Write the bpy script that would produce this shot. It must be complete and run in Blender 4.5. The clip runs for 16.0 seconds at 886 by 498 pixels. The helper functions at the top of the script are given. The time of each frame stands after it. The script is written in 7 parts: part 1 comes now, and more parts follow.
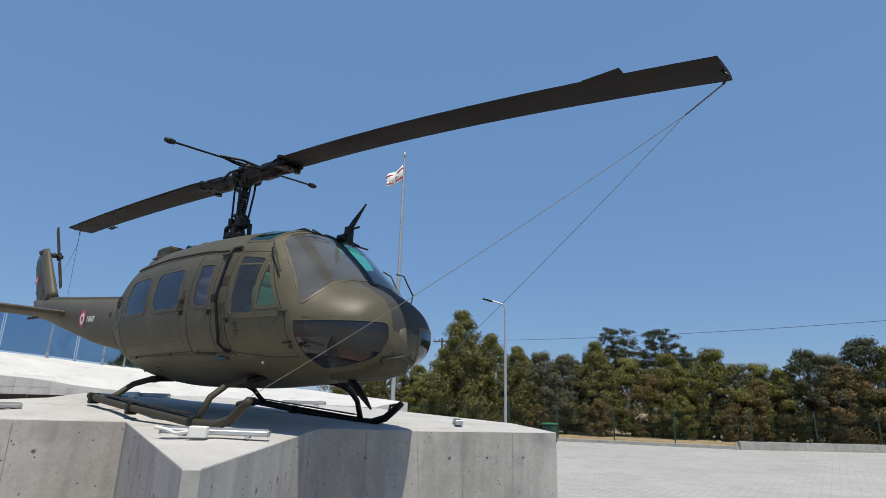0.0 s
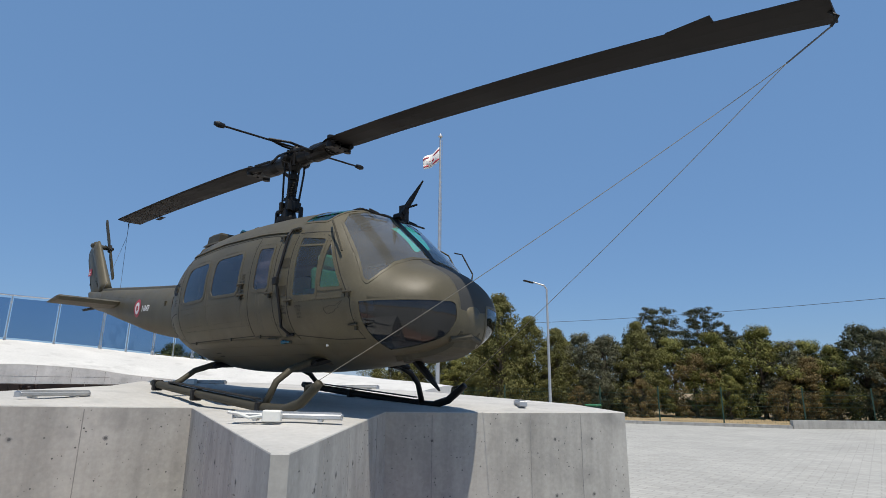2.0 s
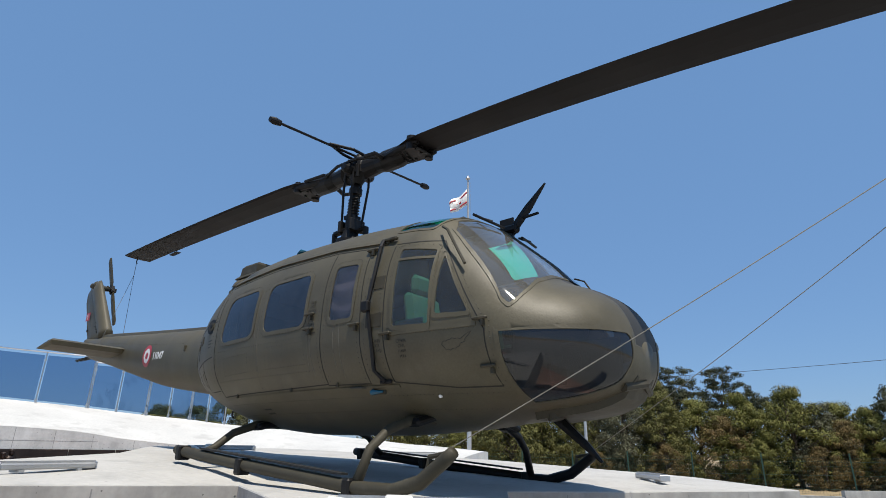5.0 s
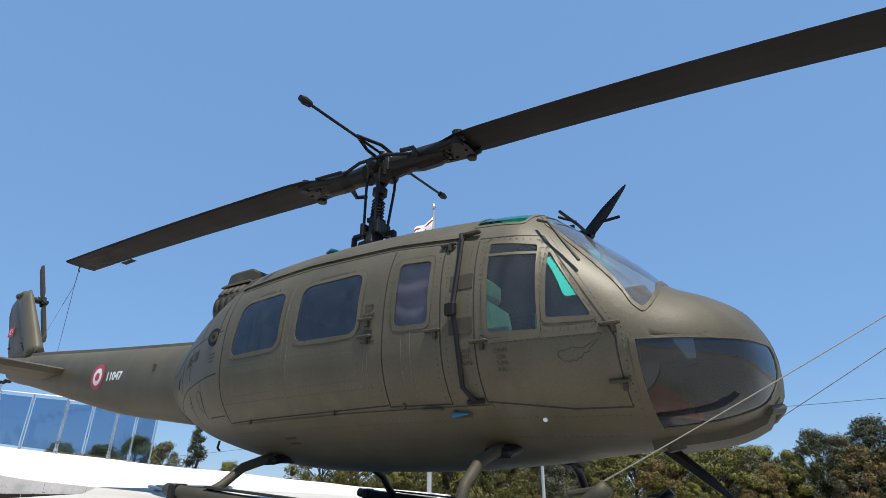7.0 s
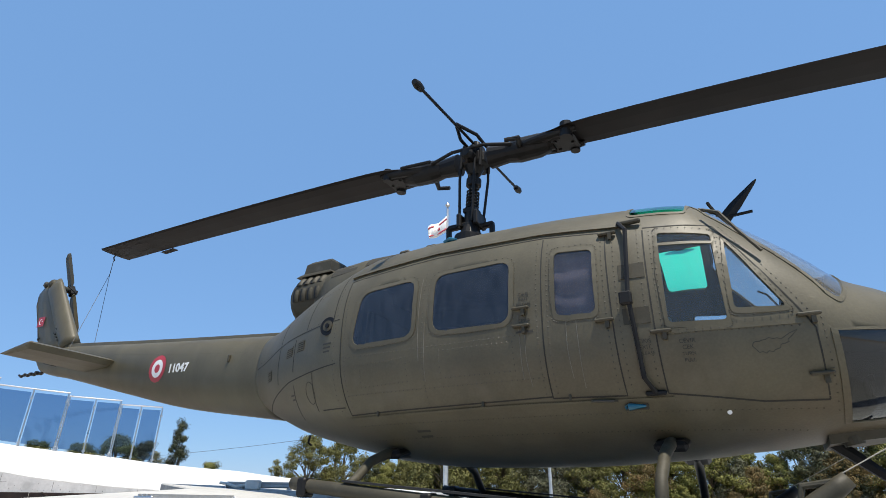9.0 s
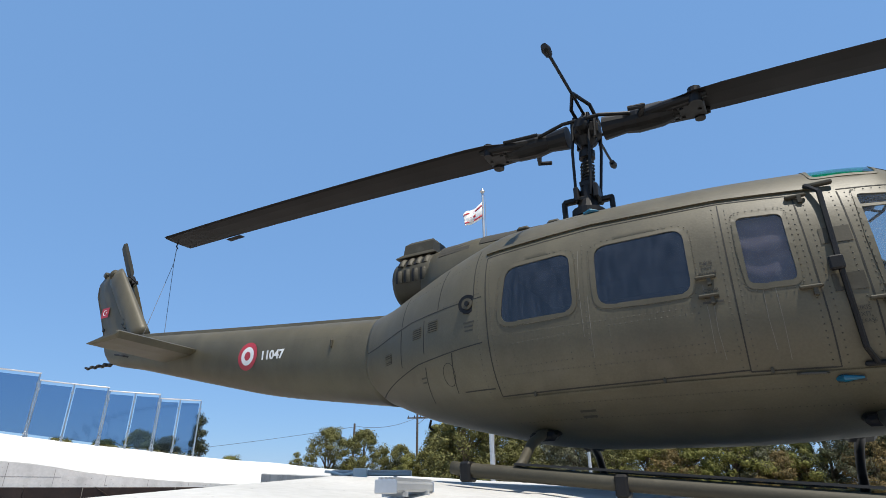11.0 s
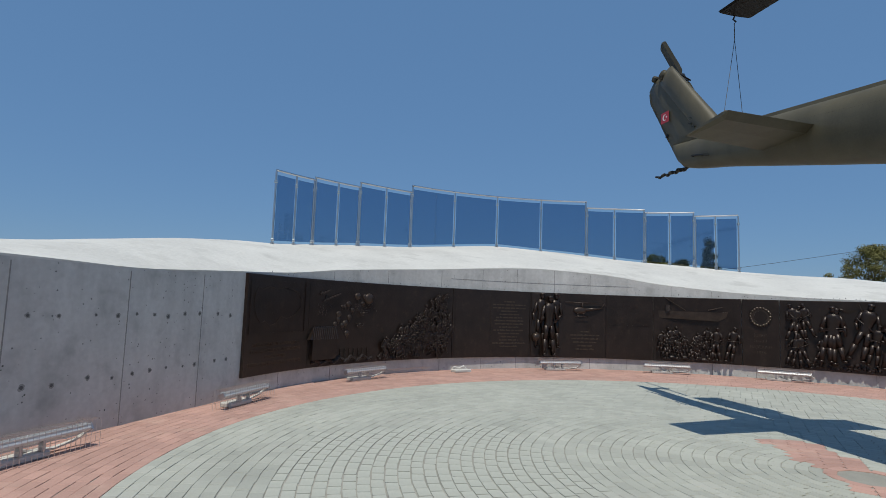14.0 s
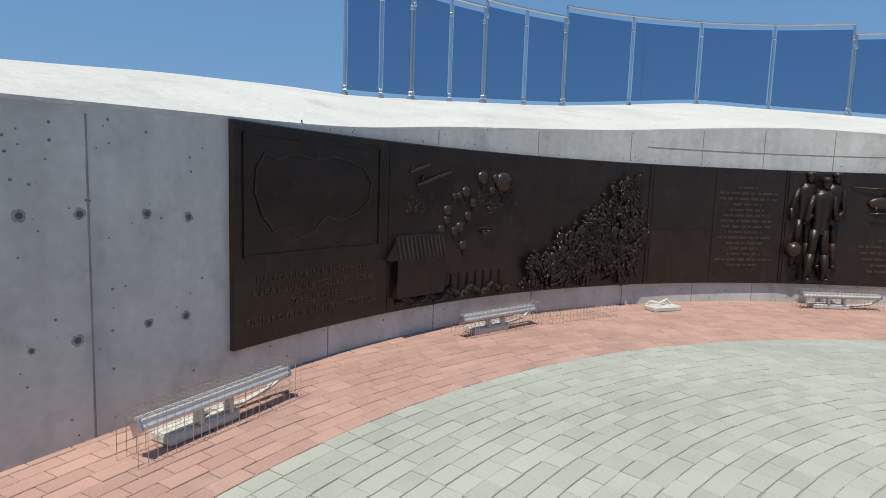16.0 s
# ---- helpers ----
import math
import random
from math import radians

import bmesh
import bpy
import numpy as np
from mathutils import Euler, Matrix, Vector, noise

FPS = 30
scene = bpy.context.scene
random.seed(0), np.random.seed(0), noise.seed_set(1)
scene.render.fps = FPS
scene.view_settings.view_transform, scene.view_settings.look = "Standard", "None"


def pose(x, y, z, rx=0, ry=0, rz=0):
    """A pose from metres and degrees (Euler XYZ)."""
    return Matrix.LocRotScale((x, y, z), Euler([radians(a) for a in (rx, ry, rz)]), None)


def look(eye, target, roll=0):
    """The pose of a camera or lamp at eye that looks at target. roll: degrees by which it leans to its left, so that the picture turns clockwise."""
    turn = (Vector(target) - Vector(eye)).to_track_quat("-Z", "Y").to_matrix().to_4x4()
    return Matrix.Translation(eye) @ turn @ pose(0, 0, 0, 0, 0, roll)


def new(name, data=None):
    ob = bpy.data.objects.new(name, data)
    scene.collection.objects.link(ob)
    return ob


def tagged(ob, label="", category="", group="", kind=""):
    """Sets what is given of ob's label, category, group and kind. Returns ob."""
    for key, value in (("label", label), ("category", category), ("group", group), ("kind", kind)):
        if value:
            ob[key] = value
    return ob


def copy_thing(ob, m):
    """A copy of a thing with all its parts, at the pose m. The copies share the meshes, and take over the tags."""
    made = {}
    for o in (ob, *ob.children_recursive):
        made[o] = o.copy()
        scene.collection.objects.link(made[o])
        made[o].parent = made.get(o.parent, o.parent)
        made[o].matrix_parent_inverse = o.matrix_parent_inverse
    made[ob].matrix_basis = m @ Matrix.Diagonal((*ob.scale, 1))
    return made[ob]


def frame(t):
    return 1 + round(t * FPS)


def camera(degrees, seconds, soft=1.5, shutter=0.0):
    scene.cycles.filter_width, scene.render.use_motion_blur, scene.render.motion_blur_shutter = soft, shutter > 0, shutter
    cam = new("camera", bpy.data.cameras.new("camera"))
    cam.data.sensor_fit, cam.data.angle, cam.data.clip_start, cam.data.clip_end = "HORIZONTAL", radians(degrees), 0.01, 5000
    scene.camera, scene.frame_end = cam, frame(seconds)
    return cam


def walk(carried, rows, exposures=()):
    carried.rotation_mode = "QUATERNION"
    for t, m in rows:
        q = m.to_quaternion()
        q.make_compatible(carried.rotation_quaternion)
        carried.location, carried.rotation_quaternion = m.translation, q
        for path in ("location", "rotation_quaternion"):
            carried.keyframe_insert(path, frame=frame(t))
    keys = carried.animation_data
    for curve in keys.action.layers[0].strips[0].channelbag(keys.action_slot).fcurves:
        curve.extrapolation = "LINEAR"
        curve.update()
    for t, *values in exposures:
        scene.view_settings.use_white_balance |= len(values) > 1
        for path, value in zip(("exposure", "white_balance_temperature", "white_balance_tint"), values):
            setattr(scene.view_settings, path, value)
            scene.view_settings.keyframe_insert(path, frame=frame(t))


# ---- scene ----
cam = camera(76.7, 16.0, soft=0.55)
PATH = [
    (0, (0.319, -0.026, 2.011), (-0.768, 1.567, 2.54), 1.6),
    (0.5, (0.289, -0.038, 2.007), (-0.804, 1.553, 2.533), 1.6),
    (1, (0.213, -0.069, 1.985), (-0.894, 1.514, 2.503), 1.8),
    (1.5, (0.089, -0.102, 1.967), (-1.047, 1.466, 2.467), 1.4),
    (2, (-0.155, -0.029, 1.968), (-1.334, 1.514, 2.444), 0.6),
    (2.5, (-0.459, 0.091, 1.951), (-1.669, 1.612, 2.422), 0.6),
    (3, (-0.834, 0.199, 1.963), (-2.061, 1.7, 2.458), 0.8),
    (3.5, (-1.157, 0.312, 1.957), (-2.386, 1.798, 2.487), 0.6),
    (4, (-1.554, 0.421, 2.012), (-2.776, 1.895, 2.591), 0.6),
    (4.5, (-1.931, 0.459, 2.04), (-3.114, 1.944, 2.67), 0.6),
    (4.7, (-2.04, 0.48, 2.013), (-3.199, 1.974, 2.663), 0.7),
    (6.8, (-3.554, 0.577, 1.936), (-4.44, 2.18, 2.738), 0.1),
    (7, (-3.687, 0.526, 1.931), (-4.565, 2.131, 2.741), 0.5),
    (7.5, (-3.977, 0.334, 1.929), (-4.825, 1.946, 2.755), 0.9),
    (8, (-4.282, 0.23, 1.891), (-5.104, 1.857, 2.714), 0.6),
    (8.5, (-4.613, 0.186, 1.882), (-5.425, 1.821, 2.7), 0.5),
    (9, (-4.937, 0.067, 1.867), (-5.736, 1.709, 2.685), 0.7),
    (9.2, (-5.05, 0.03, 1.869), (-5.84, 1.678, 2.681), 0.5),
    (11.3, (-6.364, -0.204, 1.818), (-7.182, 1.442, 2.606), -0.7),
    (11.5, (-6.512, -0.17, 1.815), (-7.405, 1.426, 2.624), -1.2),
    (12, (-6.835, -0.268, 1.769), (-8.032, 1.055, 2.672), -0.3),
    (12.5, (-7.192, -0.345, 1.703), (-8.602, 0.749, 2.601), 1.2),
    (13, (-7.515, -0.330, 1.65), (-9.143, 0.594, 2.360), 2.2),
    (13.5, (-7.86, -0.345, 1.583), (-9.652, 0.402, 2.057), 2.2),
    (14, (-8.143, -0.323, 1.563), (-10.043, 0.27, 1.759), 2.0),
    (14.5, (-8.563, -0.277, 1.544), (-10.472, 0.317, 1.585), 1.9),
    (15, (-9.086, -0.161, 1.547), (-10.997, 0.428, 1.491), 1.9),
    (15.5, (-10.874, 0.129, 1.524), (-12.803, 0.646, 1.403), 1.6),
    (16, (-13.045, 0.464, 1.518), (-15.027, 0.633, 1.307), 1.9),
]
EXPOSURES = [(0, 0.06, 6850, 9), (4.5, 0.15, 6750, 9), (7.0, 0.46, 6780, 8), (9.0, 0.55, 6720, 8), (11.5, 0.44, 6600, 8), (12.5, 0.0, 6350, 7), (13.5, -0.22, 6450, 6), (14.5, -0.38, 6650, 5), (15.3, -0.37, 6700, 6), (16, 0.02, 6750, 4)]
walk(cam, [(t, look(eye, target, roll)) for t, eye, target, roll in PATH], EXPOSURES)

# ---- sky, sun, exposure ----
SUN_DIR = Vector((0.310, -0.184, 0.933)).normalized()
world = bpy.data.worlds.new("sky")
scene.world = world
world.use_nodes = True
wn = world.node_tree
sky = wn.nodes.new("ShaderNodeTexSky")
sky.sky_type = "NISHITA"
sky.sun_disc = False
sky.sun_elevation = math.asin(SUN_DIR.z)
sky.sun_rotation = math.atan2(SUN_DIR.x, SUN_DIR.y)
sky.air_density, sky.dust_density, sky.ozone_density = 1.15, 0.0, 5.5
tintn = wn.nodes.new("ShaderNodeMix")
tintn.data_type, tintn.blend_type = "RGBA", "MULTIPLY"
tintn.inputs[0].default_value = 1.0
tintn.inputs[7].default_value = (0.92, 0.97, 1.08, 1)
wn.links.new(sky.outputs[0], tintn.inputs[6])
even = wn.nodes.new("ShaderNodeMix")
even.data_type = "RGBA"
even.inputs[0].default_value = 0.74
even.inputs[7].default_value = (1.03, 2.12, 4.10, 1)
wn.links.new(tintn.outputs[2], even.inputs[6])
wn.links.new(even.outputs[2], wn.nodes["Background"].inputs[0])
wn.nodes["Background"].inputs[1].default_value = 0.128
sun = new("sun", bpy.data.lights.new("sun", "SUN"))
sun.data.energy, sun.data.angle, sun.data.color = 4.4, radians(0.53), (1.0, 0.94, 0.85)
sun.matrix_world = look(SUN_DIR * 60, (0, 0, 0))


# ---- materials ----
def material(name, base, rough=0.6, metal=0.0, vary=0.25, scale=3.0, fine=40.0, bump=0.0, tint=None, stain=0.0, spec=0.5, obj_rand=0.0, island=0.0, pores=0.0, drip=0.0, brick=None):
    """A painted, cast or grown surface with variation at two scales, some stains and fine relief."""
    m = bpy.data.materials.new(name)
    m.use_nodes = True
    nt = m.node_tree
    b = nt.nodes["Principled BSDF"]
    b.inputs["Roughness"].default_value, b.inputs["Metallic"].default_value = rough, metal
    b.inputs["Specular IOR Level"].default_value = spec
    co = nt.nodes.new("ShaderNodeTexCoord")

    def tex(sc, detail=5.0):
        n = nt.nodes.new("ShaderNodeTexNoise")
        n.inputs["Scale"].default_value, n.inputs["Detail"].default_value = sc, detail
        nt.links.new(co.outputs["Object"], n.inputs["Vector"])
        return n

    def maths(op, a, b2):
        n = nt.nodes.new("ShaderNodeMath")
        n.operation = op
        for i, v in enumerate((a, b2)):
            if isinstance(v, (int, float)):
                n.inputs[i].default_value = v
            else:
                nt.links.new(v, n.inputs[i])
        return n.outputs[0]

    big, small = tex(scale), tex(fine, 3.0)
    f = maths("ADD", maths("MULTIPLY", big.outputs[0], 0.65), maths("MULTIPLY", small.outputs[0], 0.35))
    f = maths("ADD", maths("MULTIPLY", maths("SUBTRACT", f, 0.5), 4 * vary), 1.0)
    if obj_rand:
        oi = nt.nodes.new("ShaderNodeObjectInfo")
        f = maths("MULTIPLY", f, maths("ADD", maths("MULTIPLY", oi.outputs["Random"], obj_rand), 1 - obj_rand / 2))
    if island:
        ge = nt.nodes.new("ShaderNodeNewGeometry")
        f = maths("MULTIPLY", f, maths("ADD", maths("MULTIPLY", ge.outputs["Random Per Island"], island), 1 - island / 2))
    mix = nt.nodes.new("ShaderNodeMix")
    mix.data_type = "RGBA"
    mix.blend_type = "MULTIPLY"
    mix.inputs[0].default_value = 1.0
    comb = nt.nodes.new("ShaderNodeCombineColor")
    for i in range(3):
        nt.links.new(f, comb.inputs[i])
    mix.inputs[6].default_value = (*base, 1)
    nt.links.new(comb.outputs[0], mix.inputs[7])
    out = mix.outputs[2]
    if tint:
        m2 = nt.nodes.new("ShaderNodeMix")
        m2.data_type = "RGBA"
        t2 = tex(scale * 2.3, 6.0)
        ramp = nt.nodes.new("ShaderNodeMapRange")
        ramp.inputs[1].default_value, ramp.inputs[2].default_value = 0.55, 0.72
        ramp.inputs[4].default_value = stain
        nt.links.new(t2.outputs[0], ramp.inputs[0])
        nt.links.new(ramp.outputs[0], m2.inputs[0])
        nt.links.new(out, m2.inputs[6])
        m2.inputs[7].default_value = (*tint, 1)
        out = m2.outputs[2]
    shade = None
    if pores:
        # air bubbles left by casting, of uneven size
        vo = nt.nodes.new("ShaderNodeTexVoronoi")
        vo.inputs["Scale"].default_value = 17.0
        nt.links.new(co.outputs["Object"], vo.inputs["Vector"])
        sp = nt.nodes.new("ShaderNodeSeparateColor")
        nt.links.new(vo.outputs["Color"], sp.inputs[0])
        size = maths("MULTIPLY", maths("POWER", sp.outputs[0], 4.0), 0.17)
        shade = maths("SUBTRACT", 1.0, maths("MULTIPLY", maths("LESS_THAN", vo.outputs["Distance"], size), pores))
    if drip:
        # runs that water has left down the face
        mp = nt.nodes.new("ShaderNodeMapping")
        mp.inputs["Scale"].default_value = (3.2, 3.2, 0.28)
        nt.links.new(co.outputs["Object"], mp.inputs[0])
        dn = nt.nodes.new("ShaderNodeTexNoise")
        dn.inputs["Scale"].default_value, dn.inputs["Detail"].default_value = 1.6, 7.0
        nt.links.new(mp.outputs[0], dn.inputs["Vector"])
        dr = nt.nodes.new("ShaderNodeMapRange")
        dr.inputs[1].default_value, dr.inputs[2].default_value = 0.42, 0.68
        dr.inputs[3].default_value, dr.inputs[4].default_value = 1.0 + drip * 0.35, 1.0 - drip
        nt.links.new(dn.outputs[0], dr.inputs[0])
        shade = maths("MULTIPLY", shade, dr.outputs[0]) if shade else dr.outputs[0]
    if brick:
        bk = nt.nodes.new("ShaderNodeTexBrick")
        bk.inputs["Color1"].default_value, bk.inputs["Color2"].default_value, bk.inputs["Mortar"].default_value = (1.05, 1.05, 1.05, 1), (0.9, 0.9, 0.9, 1), (0.76, 0.76, 0.76, 1)
        bk.inputs["Scale"].default_value, bk.inputs["Mortar Size"].default_value = 1.0, 0.012
        bk.inputs["Brick Width"].default_value, bk.inputs["Row Height"].default_value = brick
        nt.links.new(co.outputs["Object"], bk.inputs["Vector"])
        bw = nt.nodes.new("ShaderNodeRGBToBW")
        nt.links.new(bk.outputs["Color"], bw.inputs[0])
        shade = maths("MULTIPLY", shade, bw.outputs[0]) if shade else bw.outputs[0]
    if shade:
        m3 = nt.nodes.new("ShaderNodeMix")
        m3.data_type, m3.blend_type = "RGBA", "MULTIPLY"
        m3.inputs[0].default_value = 1.0
        c3 = nt.nodes.new("ShaderNodeCombineColor")
        for i in range(3):
            nt.links.new(shade, c3.inputs[i])
        nt.links.new(out, m3.inputs[6])
        nt.links.new(c3.outputs[0], m3.inputs[7])
        out = m3.outputs[2]
    nt.links.new(out, b.inputs["Base Color"])
    r = maths("ADD", maths("MULTIPLY", maths("SUBTRACT", big.outputs[0], 0.5), 0.25), rough)
    nt.links.new(r, b.inputs["Roughness"])
    if bump:
        bp = nt.nodes.new("ShaderNodeBump")
        bp.inputs["Strength"].default_value, bp.inputs["Distance"].default_value = 1.0, bump
        nt.links.new(maths("ADD", small.outputs[0], big.outputs[0]), bp.inputs["Height"])
        nt.links.new(bp.outputs[0], b.inputs["Normal"])
    return m


def glass(name, colour, alpha, rough=0.03, dust=(0.35, 0.35, 0.33), through_light=False, grain=(30, 30, 5), detail=8.0, spread=(0.5, 1.6)):
    """A tinted pane: part clear, part glossy."""
    m = bpy.data.materials.new(name)
    m.use_nodes = True
    nt = m.node_tree
    nt.nodes.remove(nt.nodes["Principled BSDF"])
    tr = nt.nodes.new("ShaderNodeBsdfTransparent")
    tr.inputs[0].default_value = (*colour, 1)
    gl = nt.nodes.new("ShaderNodeBsdfGlossy")
    gl.inputs["Roughness"].default_value = rough
    gl.inputs[0].default_value = (0.9, 0.95, 1, 1)
    di = nt.nodes.new("ShaderNodeBsdfTranslucent" if through_light else "ShaderNodeBsdfDiffuse")
    di.inputs[0].default_value = (*dust, 1)
    no = nt.nodes.new("ShaderNodeTexNoise")
    no.inputs["Scale"].default_value, no.inputs["Detail"].default_value = 1.0, detail
    co, mp = nt.nodes.new("ShaderNodeTexCoord"), nt.nodes.new("ShaderNodeMapping")
    mp.inputs["Scale"].default_value = grain
    nt.links.new(co.outputs["Object"], mp.inputs[0])
    nt.links.new(mp.outputs[0], no.inputs["Vector"])
    mr = nt.nodes.new("ShaderNodeMapRange")
    mr.inputs[1].default_value, mr.inputs[2].default_value = 0.35, 0.8
    mr.inputs[3].default_value, mr.inputs[4].default_value = alpha * spread[0], alpha * spread[1]
    nt.links.new(no.outputs[0], mr.inputs[0])
    dust = nt.nodes.new("ShaderNodeMixShader")
    nt.links.new(mr.outputs[0], dust.inputs[0])
    nt.links.new(tr.outputs[0], dust.inputs[1])
    nt.links.new(di.outputs[0], dust.inputs[2])
    fr = nt.nodes.new("ShaderNodeLayerWeight")
    pw = nt.nodes.new("ShaderNodeMath")
    pw.operation = "POWER"
    nt.links.new(fr.outputs["Facing"], pw.inputs[0])
    pw.inputs[1].default_value = 4.0
    ma = nt.nodes.new("ShaderNodeMath")
    ma.operation = "MULTIPLY_ADD"
    nt.links.new(pw.outputs[0], ma.inputs[0])
    ma.inputs[1].default_value, ma.inputs[2].default_value = 0.85, 0.045
    mx = nt.nodes.new("ShaderNodeMixShader")
    nt.links.new(ma.outputs[0], mx.inputs[0])
    nt.links.new(dust.outputs[0], mx.inputs[1])
    nt.links.new(gl.outputs[0], mx.inputs[2])
    nt.links.new(mx.outputs[0], nt.nodes["Material Output"].inputs[0])
    return m


OLIVE = material("olive_paint", (0.088, 0.077, 0.049), 0.5, vary=0.26, scale=1.6, fine=60, bump=0.0009, tint=(0.112, 0.098, 0.068), stain=0.5, spec=0.36, drip=0.12)
LINING = material("dark_cabin_lining", (0.075, 0.075, 0.07), 0.85, vary=0.25, scale=4, fine=40)
OLIVE_DARK = material("dark_olive_paint", (0.050, 0.044, 0.029), 0.6, vary=0.25, scale=2.5, fine=70, bump=0.0008, tint=(0.11, 0.10, 0.075), stain=0.4, spec=0.3)
BLACK = material("matt_black_paint", (0.0085, 0.008, 0.0078), 0.5, vary=0.3, scale=4, fine=60, bump=0.0006, tint=(0.02, 0.017, 0.014), stain=0.4, spec=0.25)
BLADE = material("blade_black", (0.0105, 0.0085, 0.008), 0.6, vary=0.08, scale=1.2, fine=30, tint=(0.02, 0.015, 0.013), stain=0.3, spec=0.15)
ANTIGLARE = material("antiglare_black", (0.03, 0.03, 0.028), 0.7, vary=0.2, scale=3, fine=50)
RUBBER = material("black_rubber", (0.014, 0.014, 0.014), 0.8, vary=0.3, scale=6, fine=50)
STEEL = material("brushed_steel", (0.55, 0.55, 0.56), 0.32, 1.0, vary=0.1, scale=3, fine=60)
ALU = material("pale_aluminium", (0.66, 0.67, 0.67), 0.45, 0.35, vary=0.1, scale=4, fine=50)
GALV = material("galvanised_steel", (0.45, 0.46, 0.47), 0.5, 0.6, vary=0.15, scale=5, fine=60)
SEAM = material("panel_gap", (0.02, 0.019, 0.015), 0.8, vary=0.2)
RIVET = material("rivet_paint", (0.045, 0.04, 0.027), 0.5, vary=0.2, fine=90)
MARK = material("stencil_black", (0.035, 0.032, 0.024), 0.7, vary=0.3, scale=8, fine=80)
WHITE = material("white_paint", (0.75, 0.75, 0.73), 0.5, vary=0.08, scale=5, fine=60)
RED = material("red_paint", (0.42, 0.035, 0.05), 0.5, vary=0.15, scale=5, fine=60)
TEAL = material("teal_lamp_glass", (0.01, 0.09, 0.14), 0.15, vary=0.1)
CABIN_GLASS = glass("dark_cabin_glass", (0.16, 0.18, 0.22), 0.16, dust=(0.12, 0.14, 0.18))
COCKPIT_GLASS = glass("cockpit_glass", (0.86, 0.88, 0.87), 0.08)
CLEARER_GLASS = glass("streaked_cabin_glass", (0.5, 0.5, 0.55), 0.12, dust=(0.25, 0.25, 0.28))
CLOTH = material("grey_cabin_cloth", (0.17, 0.155, 0.165), 0.9, vary=0.2, scale=5, fine=80)
SHIELD_GLASS = glass("dusty_windshield", (0.80, 0.82, 0.81), 0.17, dust=(0.5, 0.5, 0.48), grain=(2.2, 2.2, 2.2), detail=2.0, spread=(0.75, 1.3))
CHIN_GLASS = glass("chin_glass", (0.13, 0.13, 0.135), 0.16, dust=(0.12, 0.115, 0.115), grain=(2, 2, 2), detail=3.0)
GREEN_GLASS = glass("green_roof_glass", (0.10, 0.60, 0.45), 0.5, dust=(0.05, 0.75, 0.52), through_light=True, grain=(1.5, 1.5, 1.5), detail=2.0, spread=(0.9, 1.15))
BLUE_GLASS = glass("blue_tinted_glass", (0.52, 0.62, 0.725), 0.008, 0.01)
INNER = material("cabin_grey", (0.22, 0.23, 0.21), 0.7, vary=0.2)
SEAT = material("seat_olive_cloth", (0.25, 0.255, 0.18), 0.9, vary=0.25, scale=6, fine=90, bump=0.002)
CONCRETE = material("cast_concrete", (0.345, 0.337, 0.315), 0.85, vary=0.26, scale=1.3, fine=22, bump=0.0010, tint=(0.21, 0.207, 0.197), stain=0.5, pores=0.6, drip=0.16)
WALL_CONCRETE = material("smooth_cast_concrete", (0.51, 0.506, 0.492), 0.8, vary=0.2, scale=1.5, fine=18, bump=0.0010, tint=(0.30, 0.298, 0.29), stain=0.55, pores=0.7, drip=0.09)
TOPWHITE = material("white_plaster", (0.56, 0.55, 0.52), 0.85, vary=0.16, scale=0.8, fine=14, bump=0.012, tint=(0.42, 0.41, 0.385), stain=0.65)
PEDTOP = material("trowelled_white_top", (0.45, 0.44, 0.415), 0.85, vary=0.2, scale=1.1, fine=16, bump=0.008, tint=(0.33, 0.325, 0.31), stain=0.6, pores=0.3)
HOLE = material("tie_hole", (0.10, 0.10, 0.10), 0.9)
STAINED = material("damp_concrete", (0.27, 0.266, 0.255), 0.9, vary=0.4, scale=9, fine=60)
JOINTLINE = material("form_joint_line", (0.24, 0.235, 0.23), 0.9, vary=0.4, scale=6)
BRONZE = material("dark_bronze", (0.0265, 0.0172, 0.0135), 0.36, 0.35, vary=0.4, scale=4, fine=50, bump=0.003, tint=(0.055, 0.034, 0.024), stain=0.5)
PAVER = material("grey_paver", (0.375, 0.382, 0.338), 0.85, vary=0.16, scale=1.2, fine=60, bump=0.003, tint=(0.45, 0.44, 0.40), stain=0.35, island=0.16)
PAVER_RED = material("red_paver", (0.43, 0.262, 0.218), 0.85, vary=0.2, scale=1.5, fine=60, bump=0.003, tint=(0.48, 0.33, 0.27), stain=0.5, island=0.2)
JOINT = material("joint_sand", (0.29, 0.282, 0.25), 0.95, vary=0.35, scale=3, fine=90)
ASPHALT = material("pale_paving", (0.375, 0.37, 0.345), 0.9, vary=0.16, scale=0.35, fine=7, bump=0.003, tint=(0.30, 0.295, 0.27), stain=0.5, brick=(0.42, 0.21))
EARTH = material("dry_earth", (0.30, 0.225, 0.125), 0.95, vary=0.4, scale=0.6, fine=9, bump=0.03, tint=(0.19, 0.165, 0.075), stain=0.7)
PVC = material("white_plastic", (0.68, 0.68, 0.64), 0.4, vary=0.08, scale=8)
ROPE = material("pale_rope", (0.26, 0.24, 0.2), 0.9, vary=0.2, fine=90)
WIRE = material("steel_wire", (0.12, 0.12, 0.12), 0.5, 0.7, vary=0.2)
FENCE = material("green_fence_paint", (0.02, 0.06, 0.04), 0.5, vary=0.2)
BARK = material("bark", (0.10, 0.075, 0.05), 0.9, vary=0.35, scale=6, fine=40, bump=0.01)
